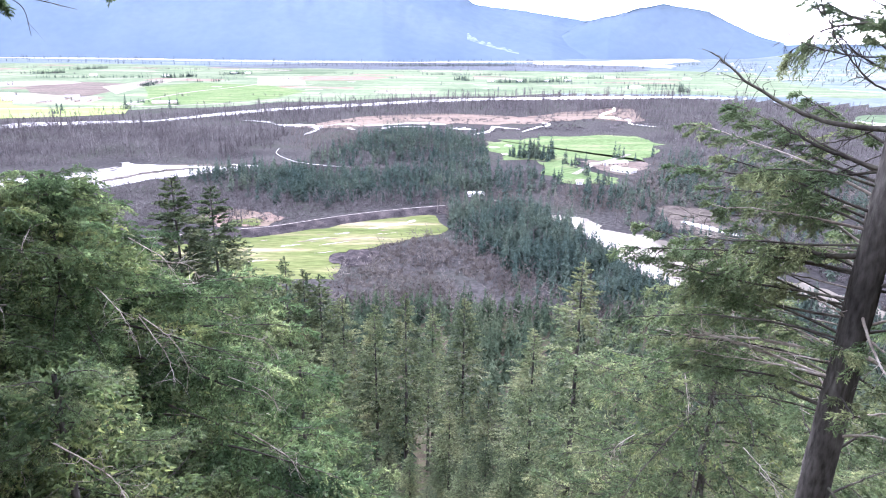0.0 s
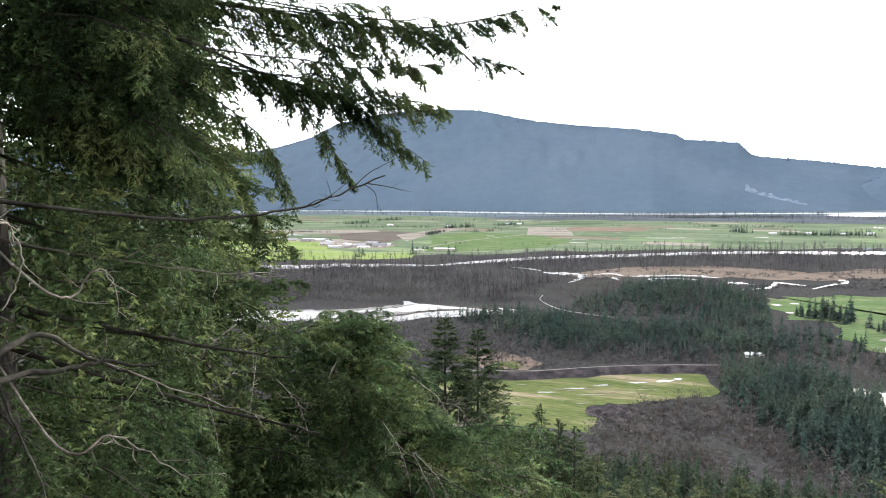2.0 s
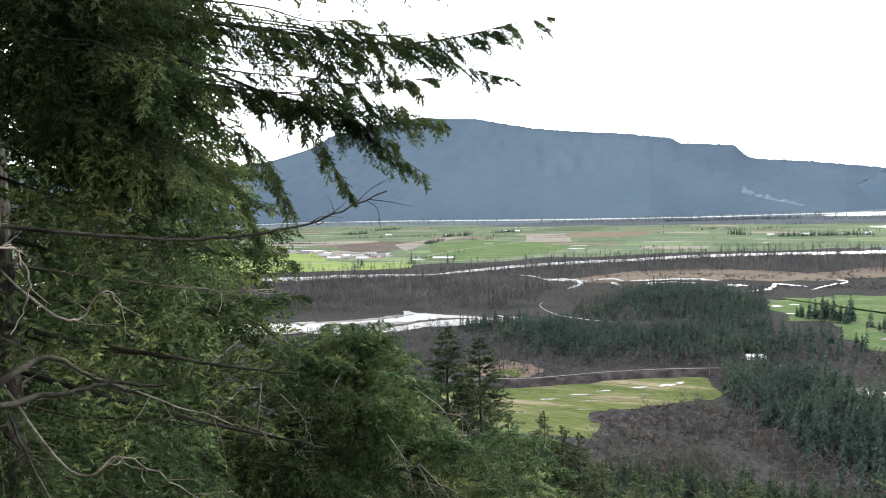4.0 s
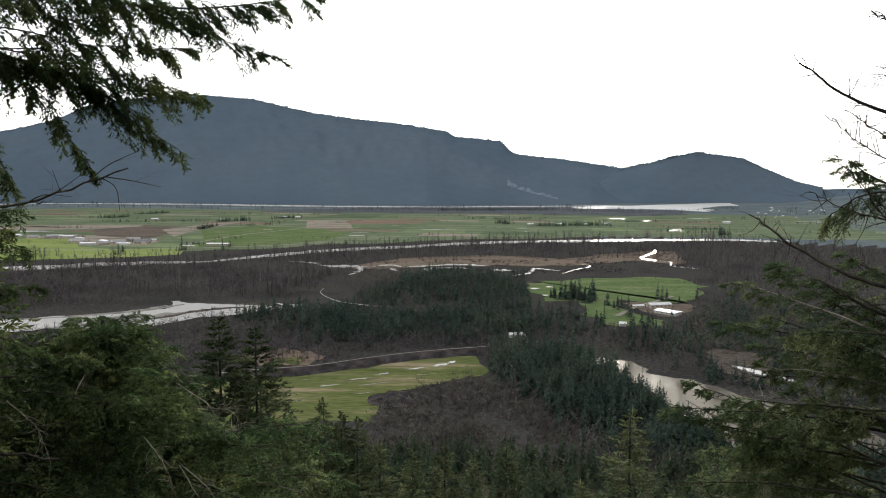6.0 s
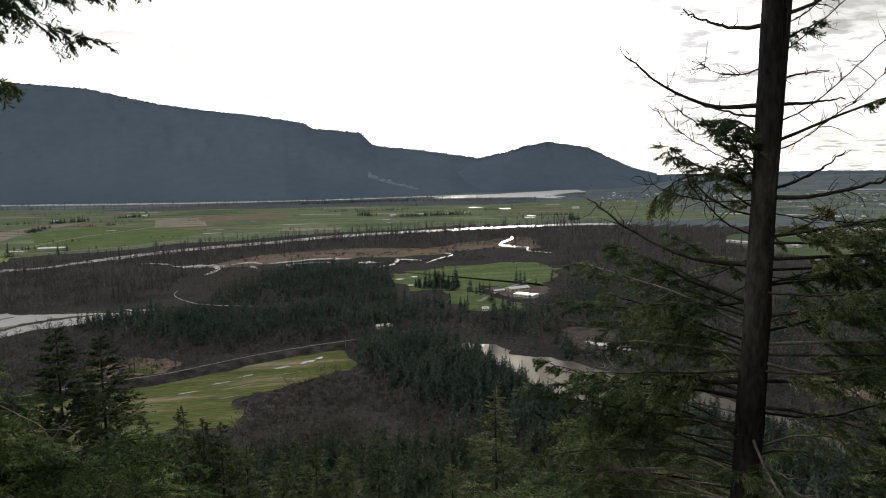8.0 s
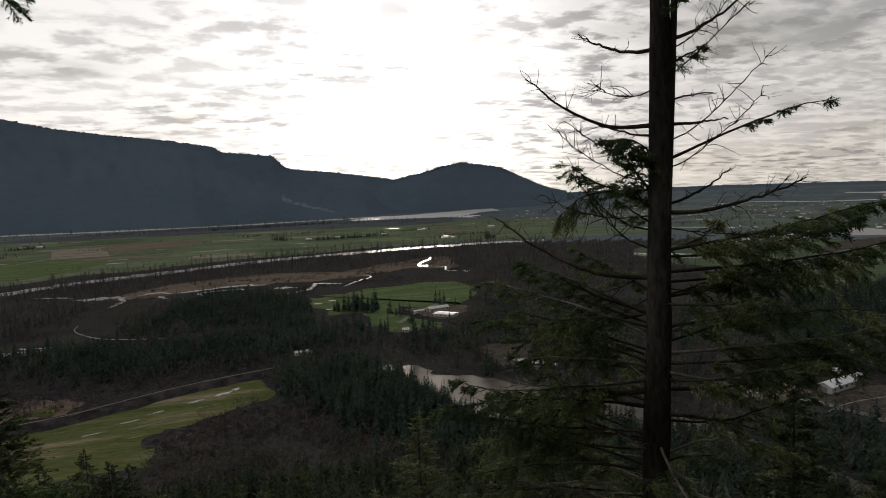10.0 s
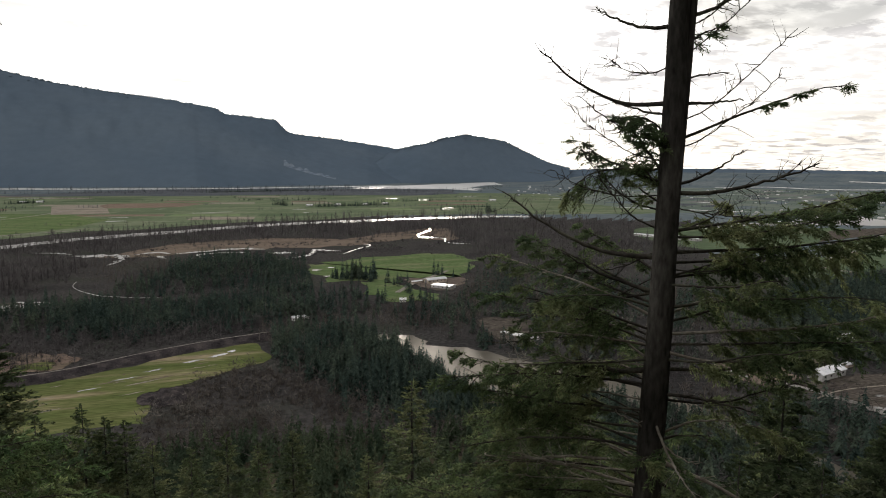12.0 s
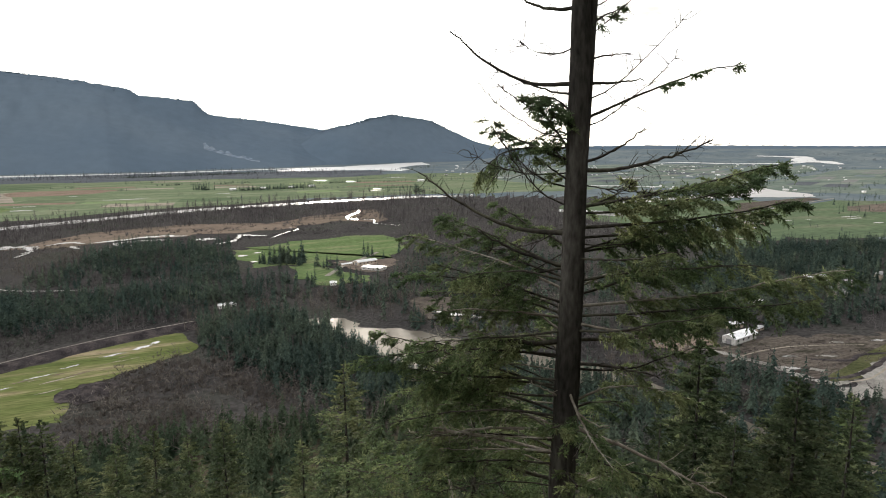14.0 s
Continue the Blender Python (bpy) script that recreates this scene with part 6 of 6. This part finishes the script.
    ([(2, 400), (12, 436), (0, 440), (-14, 440), (2, 478), (50, 508), (70, 460), (60, 400), (30, 380)], 3.4, BARES, "bare trees at the meadow's end"),
]
for k, (poly, gap, kinds, label) in enumerate(BARE_WOODS):
    x, y = places(poly, gap, 400 + k)
    grow("bare_wood", x, y, kinds, TWIGS_NEAR if "brown bare t" in label or "meadow" in label else TWIGS_FAR, label, 420 + k)


r_edge = np.random.RandomState(447)
grow("conifer_clump", np.clip(r_edge.normal(92, 10, 42), 70, 113), r_edge.normal(676, 8, 42), CONES, CONIFER_FAR, "dark conifers at the pasture's corner", 448, (0.8, 2.0))
for k, (x, y, tall) in enumerate([(178, 676, 0.9), (182, 674, 0.95), (187, 676, 0.8), (194, 657, 0.65), (222, 690, 0.8), (119, 644, 0.5), (125, 630, 0.7), (127, 621, 0.75), (131, 583, 1.0), (130, 591, 1.0), (133, 552, 0.85), (137, 549, 0.9), (142, 552, 0.8), (86, 552, 1.0), (95, 549, 1.0), (99, 551, 1.0), (102, 553, 0.9), (-605, 1061, 1.0), (-612, 1060, 0.9), (-455, 1115, 1.1), (-545, 1150, 1.2)]):
    tree = grow("conifer", np.array([x]), np.array([y]), CONES[k % 9:k % 9 + 1], CONIFER_FAR, "", 449 + k, (1.55 * tall, 1.55 * tall))
    tagged(tree, "dark pointed conifer standing alone by the farm", "conifer", "conifers round the farm", kind="thing")
grow("farm_brush", *places([(84, 540), (93, 522), (119, 538), (150, 545), (182, 589), (205, 635), (180, 600), (150, 552), (118, 548), (100, 556)], 3.0, 451), SHRUBS, TWIGS_FAR, "low brown brush below the farm", 452, (0.6, 1.2))
grow("channel_brush", r_edge.uniform(-190, -30, 420), r_edge.uniform(575, 625, 420), SHRUBS, TWIGS_FAR, "low brown brush beside the channel", 450, (0.5, 1.0))


def marsh_brush():
    """Scattered low bushes over the reed marsh and the churned flat."""
    r = np.random.RandomState(461)
    x, y = r.uniform(-230, 330, 2600), r.uniform(855, 1190, 2600)
    ok = inside(np.array([(-205, 873), (-154, 965), (-21, 1022), (120, 1030), (205, 1110), (310, 1190), (330, 1120), (285, 930), (200, 885), (64, 858)]), x, y) & (value_noise(x, y, 30, 12) > 0.05)
    grow("marsh_brush", x[ok], y[ok], SHRUBS, TWIGS_FAR, "low brown bushes scattered over the marsh", 462, (0.6, 1.3))
    x, y = r.uniform(255, 420, 260), r.uniform(200, 300, 260)
    ok = value_noise(x, y, 18, 14) > 0.1
    grow("flat_brush", x[ok], y[ok], SHRUBS + BARES[:3], TWIGS_FAR, "low brush scattered over the muddy flat", 463, (0.4, 0.8))


marsh_brush()


def tree_row(name, line, gap, kinds, material, label, seed, spread=6.0, scale=(0.7, 1.2), clump=0.0):
    c = curve_line(line, 12)
    step = np.concatenate([[0], np.cumsum(np.linalg.norm(np.diff(c, axis=0), axis=1))])
    r = np.random.RandomState(seed)
    s = r.uniform(0, step[-1], int(step[-1] / gap))
    x = np.interp(s, step, c[:, 0]) + r.normal(0, spread, len(s))
    y = np.interp(s, step, c[:, 1]) + r.normal(0, spread, len(s))
    if clump:
        ok = value_noise(x, y, clump, seed) > -0.05
        x, y = x[ok], y[ok]
    grow(name, x, y, kinds, material, label, seed, scale)


tree_row("hedge", [(170, 836), (224, 842), (252, 790), (246, 740), (224, 690), (206, 650)], 2.5, BARES + SHRUBS, TWIGS_FAR, "bare brush along the pasture", 453, 5, (0.4, 0.9), 14)
tree_row("tree_row", [(-900, 830), (-650, 895), (-440, 980), (-370, 1085), (-240, 1180), (-40, 1310), (187, 1390), (307, 1425), (529, 1450), (640, 1410)], 6.5, TALLS + BARES, TWIGS_FAR, "row of tall bare trees along the slough", 501)
tree_row("tree_row", [(-900, 735), (-600, 812), (-545, 855), (-413, 918), (-330, 990), (-213, 1118), (-29, 1230), (178, 1312), (400, 1350), (499, 1362)], 2.8, TALLS + BARES_FAR, TWIGS_FAR, "tall bare trees on the slough's near bank", 502, 5, (0.8, 1.3))
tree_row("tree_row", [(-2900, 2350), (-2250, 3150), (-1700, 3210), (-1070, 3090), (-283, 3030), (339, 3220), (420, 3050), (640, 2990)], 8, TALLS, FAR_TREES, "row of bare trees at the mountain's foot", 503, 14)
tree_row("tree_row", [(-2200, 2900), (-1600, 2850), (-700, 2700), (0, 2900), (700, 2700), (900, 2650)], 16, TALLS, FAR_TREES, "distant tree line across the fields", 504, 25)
tree_row("bank_brush", [(-900, 730), (-600, 808), (-545, 850), (-413, 914), (-330, 985), (-213, 1112), (-29, 1226), (178, 1308), (400, 1346), (499, 1358)], 2.4, BARES_FAR, TWIGS_FAR, "bare brush along the slough's bank", 508, 5, (0.6, 1.2), 26)
tree_row("bank_trees", [(60, 402), (70, 385), (79, 362), (88, 338), (96, 317), (103, 297), (108, 281)], 0.7, CONES, CONIFER_FAR, "pointed conifers crowding the river bend", 519, 3.0, (0.7, 1.25))
tree_row("bank_trees", [(232, 176), (250, 186), (268, 196), (284, 192), (300, 184)], 0.9, CONES + BARES[:3], CONIFER_FAR, "dark trees crowding the gravel bar", 520, 6.0, (0.5, 1.0))
tree_row("bank_trees", [(184, 268), (196, 240), (202, 206), (207, 176), (216, 146), (240, 100)], 0.75, CONES + BARES + TALLS[:1], CONIFER_FAR, "dark trees crowding the river bank", 509, 3.5, (0.6, 1.1), 7)
tree_row("tree_row", [(-1900, 1120), (-1300, 1090), (-900, 1010), (-640, 985)], 6, TALLS, TWIGS_FAR, "bare trees between slough and fields", 506, 9)
tree_row("tree_row", [(-655, 890), (-430, 966), (-355, 1064), (-224, 1184), (-31, 1320), (187, 1384), (529, 1450)], 8, TALLS, TWIGS_FAR, "tall bare trees on the slough's far bank", 507, 4)
x, y = places([(-900, 2560), (-461, 2960), (-101, 3040), (380, 3040), (640, 2960), (820, 2760), (601, 2400), (123, 2470), (-372, 2480)], 22, 607)
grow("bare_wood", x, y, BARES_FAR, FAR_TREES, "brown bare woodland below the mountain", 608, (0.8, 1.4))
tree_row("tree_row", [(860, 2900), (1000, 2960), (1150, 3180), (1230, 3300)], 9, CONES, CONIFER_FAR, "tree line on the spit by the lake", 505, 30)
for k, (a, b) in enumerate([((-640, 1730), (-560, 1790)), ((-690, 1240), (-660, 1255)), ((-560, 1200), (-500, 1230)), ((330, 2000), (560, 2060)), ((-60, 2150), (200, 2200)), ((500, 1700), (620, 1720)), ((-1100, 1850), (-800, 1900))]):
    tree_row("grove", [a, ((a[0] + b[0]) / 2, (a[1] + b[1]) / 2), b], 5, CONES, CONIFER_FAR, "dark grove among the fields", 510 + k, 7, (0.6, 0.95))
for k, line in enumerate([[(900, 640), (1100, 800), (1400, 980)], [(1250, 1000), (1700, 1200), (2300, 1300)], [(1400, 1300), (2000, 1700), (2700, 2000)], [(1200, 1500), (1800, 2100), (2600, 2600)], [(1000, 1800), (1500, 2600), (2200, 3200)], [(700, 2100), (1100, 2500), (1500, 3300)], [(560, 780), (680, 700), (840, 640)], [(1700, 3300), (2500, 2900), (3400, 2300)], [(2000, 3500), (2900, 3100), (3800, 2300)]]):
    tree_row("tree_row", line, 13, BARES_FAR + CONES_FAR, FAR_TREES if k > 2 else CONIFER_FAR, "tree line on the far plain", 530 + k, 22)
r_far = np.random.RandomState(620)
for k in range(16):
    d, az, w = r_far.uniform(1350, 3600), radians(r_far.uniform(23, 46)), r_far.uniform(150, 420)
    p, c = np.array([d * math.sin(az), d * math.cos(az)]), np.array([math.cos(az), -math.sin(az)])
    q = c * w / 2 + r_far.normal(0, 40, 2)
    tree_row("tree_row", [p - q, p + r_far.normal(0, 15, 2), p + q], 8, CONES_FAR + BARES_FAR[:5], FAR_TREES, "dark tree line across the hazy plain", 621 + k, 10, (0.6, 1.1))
for k, (a, b, tall) in enumerate([((-779, 1887), (-716, 1952), 1.3), ((-663, 2050), (-618, 2156), 1.0), ((-1221, 2023), (-1174, 2097), 1.2), ((-1239, 2283), (-1174, 2377), 1.0), ((147, 1812), (348, 1858), 1.2), ((43, 1923), (74, 1876), 1.4), ((-701, 1568), (-718, 1716), 0.9), ((547, 1537), (561, 1571), 1.6), ((-205, 2721), (292, 2882), 1.0)]):
    tree_row("grove", [a, ((a[0] + b[0]) / 2, (a[1] + b[1]) / 2), b], 1.3, CONES_FAR, CONIFER_FAR, "dense dark grove among the fields", 640 + k, 8, (0.5 * tall, 1.1 * tall))
for k, (a, b, gap, tall) in enumerate([((-900, 1350), (-840, 1330), 4, 0.55), ((-800, 1240), (-770, 1235), 3, 0.5), ((-745, 1250), (-680, 1240), 4, 0.5), ((-530, 1078), (-508, 1112), 1.8, 0.8), ((-545, 1066), (-541, 1070), 2, 0.9), ((-598, 1024), (-583, 1028), 1.0, 0.7), ((-470, 1180), (-455, 1150), 3, 0.7)]):
    tree_row("grove", [a, ((a[0] + b[0]) / 2, (a[1] + b[1]) / 2), b], gap, CONES_FAR + BARES_FAR[:2], CONIFER_FAR, "dark trees round the farm sheds", 660 + k, 3, (0.8 * tall, 1.3 * tall))
r_grove = np.random.RandomState(590)
for k in range(6):
    gx, gy = r_grove.uniform(-900, 700), r_grove.uniform(1500, 2500)
    tree_row("grove", [(gx, gy), (gx + r_grove.uniform(20, 60), gy + 4), (gx + r_grove.uniform(70, 130), gy + r_grove.uniform(-10, 20))], 6, CONES_FAR + BARES_FAR[:4], CONIFER_FAR, "small dark grove among the fields", 592 + k, 5, (0.45, 0.9))
for k, line in enumerate([[(-1700, 1500), (-1300, 1560), (-950, 1600)], [(-560, 1330), (-300, 1380), (-100, 1480)], [(-700, 1900), (-400, 1880), (-100, 1960)], [(-1500, 2000), (-1000, 2060), (-560, 2060)], [(-200, 1640), (200, 1760), (600, 1800)], [(-1800, 2350), (-1200, 2380), (-500, 2330)], [(-100, 2080), (350, 2160), (750, 2260)], [(-400, 2480), (100, 2420), (600, 2440)], [(100, 1560), (420, 1620), (800, 1640)], [(-1300, 1200), (-1000, 1230), (-760, 1180)]]):
    tree_row("hedgerow", line, 5, BARES_FAR + CONES_FAR[:2], TWIGS_FAR if k % 2 else FAR_TREES, "dark hedgerow between the fields", 570 + k, 4, (0.5, 0.9), 60)


def slope_wood():
    r = np.random.RandomState(88)
    n = 2700
    d, az = np.sqrt(r.uniform(85 ** 2, 300 ** 2, n)), np.radians(r.uniform(-62, 80, n))
    x, y = d * np.sin(az), d * np.cos(az)
    ok = free_of(x, y) & ~((d > 262) & inside([(-60, 420), (-62, 270), (70, 255), (70, 400)], x, y))
    ok &= ~((d > 225) & (az > 0.60))
    grow("slope_wood", x[ok], y[ok], CONES, CONIFER_SLOPE, "dense fir wood down the slope", 89, (0.8, 1.2))


slope_wood()


def unseen_rear_wood():
    """Firs out of view behind the look-out, added to block the sky's light."""
    r = np.random.RandomState(93)
    x, y = r.uniform(-70, 70, 420), r.uniform(-60, -4.5, 420)
    x = np.concatenate([x, r.uniform(-160, 160, 300)])
    y = np.concatenate([y, r.uniform(-160, -60, 300)])
    grow("unseen_rear_wood", x, y, CONES_FAR, CONIFER_FAR, "unseen fir wood behind, added to block the rear sky", 94, (0.9, 1.6))


unseen_rear_wood()


# ---- buildings on the valley floor ----
def gable_building(name, long, wide, eaves, pitch, wall, roof, label, category, openings=3, big_door=False):
    """A building with gabled walls, two roof slabs with eaves, doors and windows; its long side along x."""
    ob = new(name)
    ridge_h = eaves + wide / 2 * pitch
    bm = bmesh.new()
    x, y = long / 2, wide / 2
    prof = [(-y, 0), (y, 0), (y, eaves), (0, ridge_h), (-y, eaves)]
    a = [bm.verts.new((-x, p, q)) for p, q in prof]
    b = [bm.verts.new((x, p, q)) for p, q in prof]
    bm.faces.new(a[::-1]), bm.faces.new(b)
    for i in range(5):
        bm.faces.new((a[i], a[(i + 1) % 5], b[(i + 1) % 5], b[i]))
    bmesh.ops.recalc_face_normals(bm, faces=bm.faces)
    part("wall", bm, wall, ob)
    for sg in (-1, 1):
        bm = bmesh.new()
        over, thick = 0.6, 0.25
        lower = (sg * (y + over), eaves - over * pitch + 0.05)
        upper = (0, ridge_h + 0.05)
        pts = [(lower[0], lower[1]), (upper[0], upper[1]), (upper[0], upper[1] + thick), (lower[0], lower[1] + thick)]
        a = [bm.verts.new((-x - over, p, q)) for p, q in pts]
        b = [bm.verts.new((x + over, p, q)) for p, q in pts]
        bm.faces.new(a), bm.faces.new(b[::-1])
        for i in range(4):
            bm.faces.new((a[i], b[i], b[(i + 1) % 4], a[(i + 1) % 4]))
        bmesh.ops.recalc_face_normals(bm, faces=bm.faces)
        part("roof", bm, roof, ob)

    def slab(kind, cx, cy, cz, sx, sy, sz, mat):
        bm = bmesh.new()
        bmesh.ops.create_cube(bm, size=1, matrix=Matrix.Translation((cx, cy, cz)) @ Matrix.Diagonal((sx, sy, sz, 1)))
        bmesh.ops.bevel(bm, geom=bm.edges[:], offset=0.03, segments=1, affect="EDGES")
        part(kind, bm, mat, ob)

    for i in range(openings):
        px = (i + 0.5) / openings * long - x
        for sg in (-1, 1):
            slab("window", px, sg * y, eaves * 0.58, min(1.6, long / openings * 0.5), 0.16, eaves * 0.32, DARK_GLASS)
    if big_door:
        slab("door", -x, 0, eaves * 0.42, 0.2, wide * 0.4, eaves * 0.84, GREY_ROOF)
    else:
        slab("door", x * 0.15, -y, 1.05, 1.0, 0.18, 2.1, TAN_WALL)
    return tagged(ob, label, category)


def stand(ob, places, group):
    """Sets a building at the first place and copies of it at the others: x, y, turn, size."""
    tagged(ob, group=group)
    for i, (x, y, turn, size) in enumerate(places):
        m = pose(x, y, float(ground_z(x, y)) + 0.15, 0, 0, turn)
        made = ob if i == 0 else copy_thing(ob, m)
        made.matrix_basis = m @ Matrix.Diagonal((size, size, size, 1))


stand(gable_building("barn", 25, 9, 4.0, 0.42, WHITE_WALL, METAL_ROOF, "white barn with a pale metal roof beside the mud flat", "barn", 4, True), [(310, 292, 15, 0.95)], "river farm")
stand(gable_building("shed", 12, 5, 2.8, 0.3, TAN_WALL, METAL_ROOF, "low grey shed with a pale roof near the barn", "shed", 2, True), [(329, 316, -10, 1.0), (360, 363, -10, 1.3), (338, 304, 15, 0.7), (262, 312, 20, 0.35)], "river farm")
stand(gable_building("barn", 30, 11, 4.5, 0.35, TAN_WALL, METAL_ROOF, "long pale-roofed barn beside the pasture", "barn", 5, True), [(169, 636, 17, 0.75), (149, 636, 17, 0.4)], "pasture farm")
stand(gable_building("greenhouse", 26, 15, 3.2, 0.12, WHITE_WALL, METAL_ROOF, "broad white-roofed shed in front of the pasture barn", "shed", 4, True), [(169, 605, -46, 0.8)], "pasture farm")
stand(gable_building("house", 11, 8, 4.8, 0.6, WHITE_WALL, METAL_ROOF, "white house with a bright roof among trees", "house", 3), [(23, 503, 15, 0.5), (31, 506, -60, 0.42), (117, 550, -10, 0.5)], "houses among trees")
stand(gable_building("barn", 46, 16, 5.0, 0.3, WHITE_WALL, METAL_ROOF, "long white farm shed with a pale metal roof", "barn", 7, True),
      [(-906, 1333, 12, 0.69), (-875, 1336, 30, 0.62), (-826, 1295, -20, 0.53), (-740, 1182, 14, 0.62), (-735, 1229, -35, 0.69), (-704, 1222, 48, 0.62), (-663, 1250, 30, 0.75), (-676, 1190, 5, 0.56), (-1010, 1350, 10, 0.62)], "farmyard sheds")
stand(gable_building("barn", 34, 17, 5.0, 0.55, TAN_WALL, GREY_ROOF, "grey-roofed farm shed with steep gables", "barn", 5, True),
      [(-885, 1290, 20, 0.75), (-850, 1320, -50, 0.69), (-784, 1218, 15, 0.81), (-765, 1205, -40, 0.62), (-714, 1185, 60, 0.62), (-690, 1205, -12, 0.81), (-650, 1212, 25, 0.88), (-640, 1195, -60, 0.56), (-930, 1300, 5, 0.75), (-700, 1268, 15, 0.75)], "farmyard sheds")
stand(gable_building("long_shed", 52, 14, 4.5, 0.25, TAN_WALL, METAL_ROOF, "long low shed with a pale roof by the farm road", "shed", 9, True), [(-494, 1190, 3, 0.8), (-540, 1165, 3, 0.4)], "road sheds")
stand(gable_building("greenhouse", 70, 14, 4.0, 0.25, WHITE_WALL, METAL_ROOF, "long pale greenhouse in a green field", "greenhouse", 10, True), [(652, 917, -62, 1.0), (625, 965, -62, 0.7), (719, 676, 5, 0.45)], "field greenhouses")
stand(gable_building("house", 13, 9, 4.8, 0.5, TAN_WALL, GREY_ROOF, "grey-roofed farmhouse on the plain", "house", 3),
      [(735, 690, 20, 1.0), (752, 705, -30, 0.9), (775, 700, 60, 0.8), (462, 345, 10, 1.0), (520, 395, 40, 1.0), (505, 372, -20, 0.9), (545, 410, 15, 0.9), (478, 360, 70, 0.8), (560, 380, 25, 0.9), (382, 372, 30, 0.8)], "farmhouses")
stand(gable_building("barn", 24, 11, 4.5, 0.4, WHITE_WALL, METAL_ROOF, "bright-roofed barn at the edge of the wood", "barn", 4, True), [(500, 392, -25, 1.0), (388, 352, 30, 0.7), (-650, 2110, 10, 0.8), (-615, 2140, 20, 0.7), (-800, 1960, 10, 0.7), (130, 1850, 10, 0.7), (210, 1870, -10, 0.7), (290, 1880, 5, 0.6), (350, 1900, 15, 0.7), (-1010, 1960, 5, 0.8), (720, 2000, 10, 0.9)], "barns among the fields")
r_town = np.random.RandomState(71)
spots = []
while len(spots) < 170:
    d, az = r_town.uniform(1500, 3700), radians(r_town.uniform(22, 58))
    if value_noise(np.array(d * math.sin(az)), np.array(d * math.cos(az)), 420, 6) > 0.0:
        spots.append((d * math.sin(az), d * math.cos(az), r_town.uniform(0, 180), r_town.uniform(0.25, 0.6)))
stand(gable_building("house", 22, 12, 5.0, 0.35, WHITE_WALL, METAL_ROOF, "small pale-roofed building on the far plain", "house", 3), spots, "far town")


def earth_mound():
    """A low uneven heap of dark earth at the meadow's corner."""
    r = np.random.RandomState(19)
    n = 26
    g = np.linspace(-1, 1, n)
    X, Y = np.meshgrid(g, g, indexing="ij")
    h = np.clip(1 - X ** 2 - Y ** 2, 0, 1) * (1.6 + 1.2 * value_noise(X, Y, 0.25, 5) + 0.6 * value_noise(X, Y, 0.1, 6)) - 0.05
    v = np.stack([X * 13, Y * 10, h * 1.2], -1).reshape(-1, 3)
    i = (np.arange(n - 1)[:, None] * n + np.arange(n - 1)[None]).ravel()
    t = np.concatenate([np.stack([i, i + n, i + n + 1], -1), np.stack([i, i + n + 1, i + 1], -1)])
    ob = part("earth_mound", mesh_from("earth_mound", v, t), DARK_SOIL)
    ob.matrix_basis = pose(-48, 352, 0.3, 0, 0, 60)
    tagged(ob, "low dark mound of bare earth at the meadow's corner", "earth mound")


earth_mound()
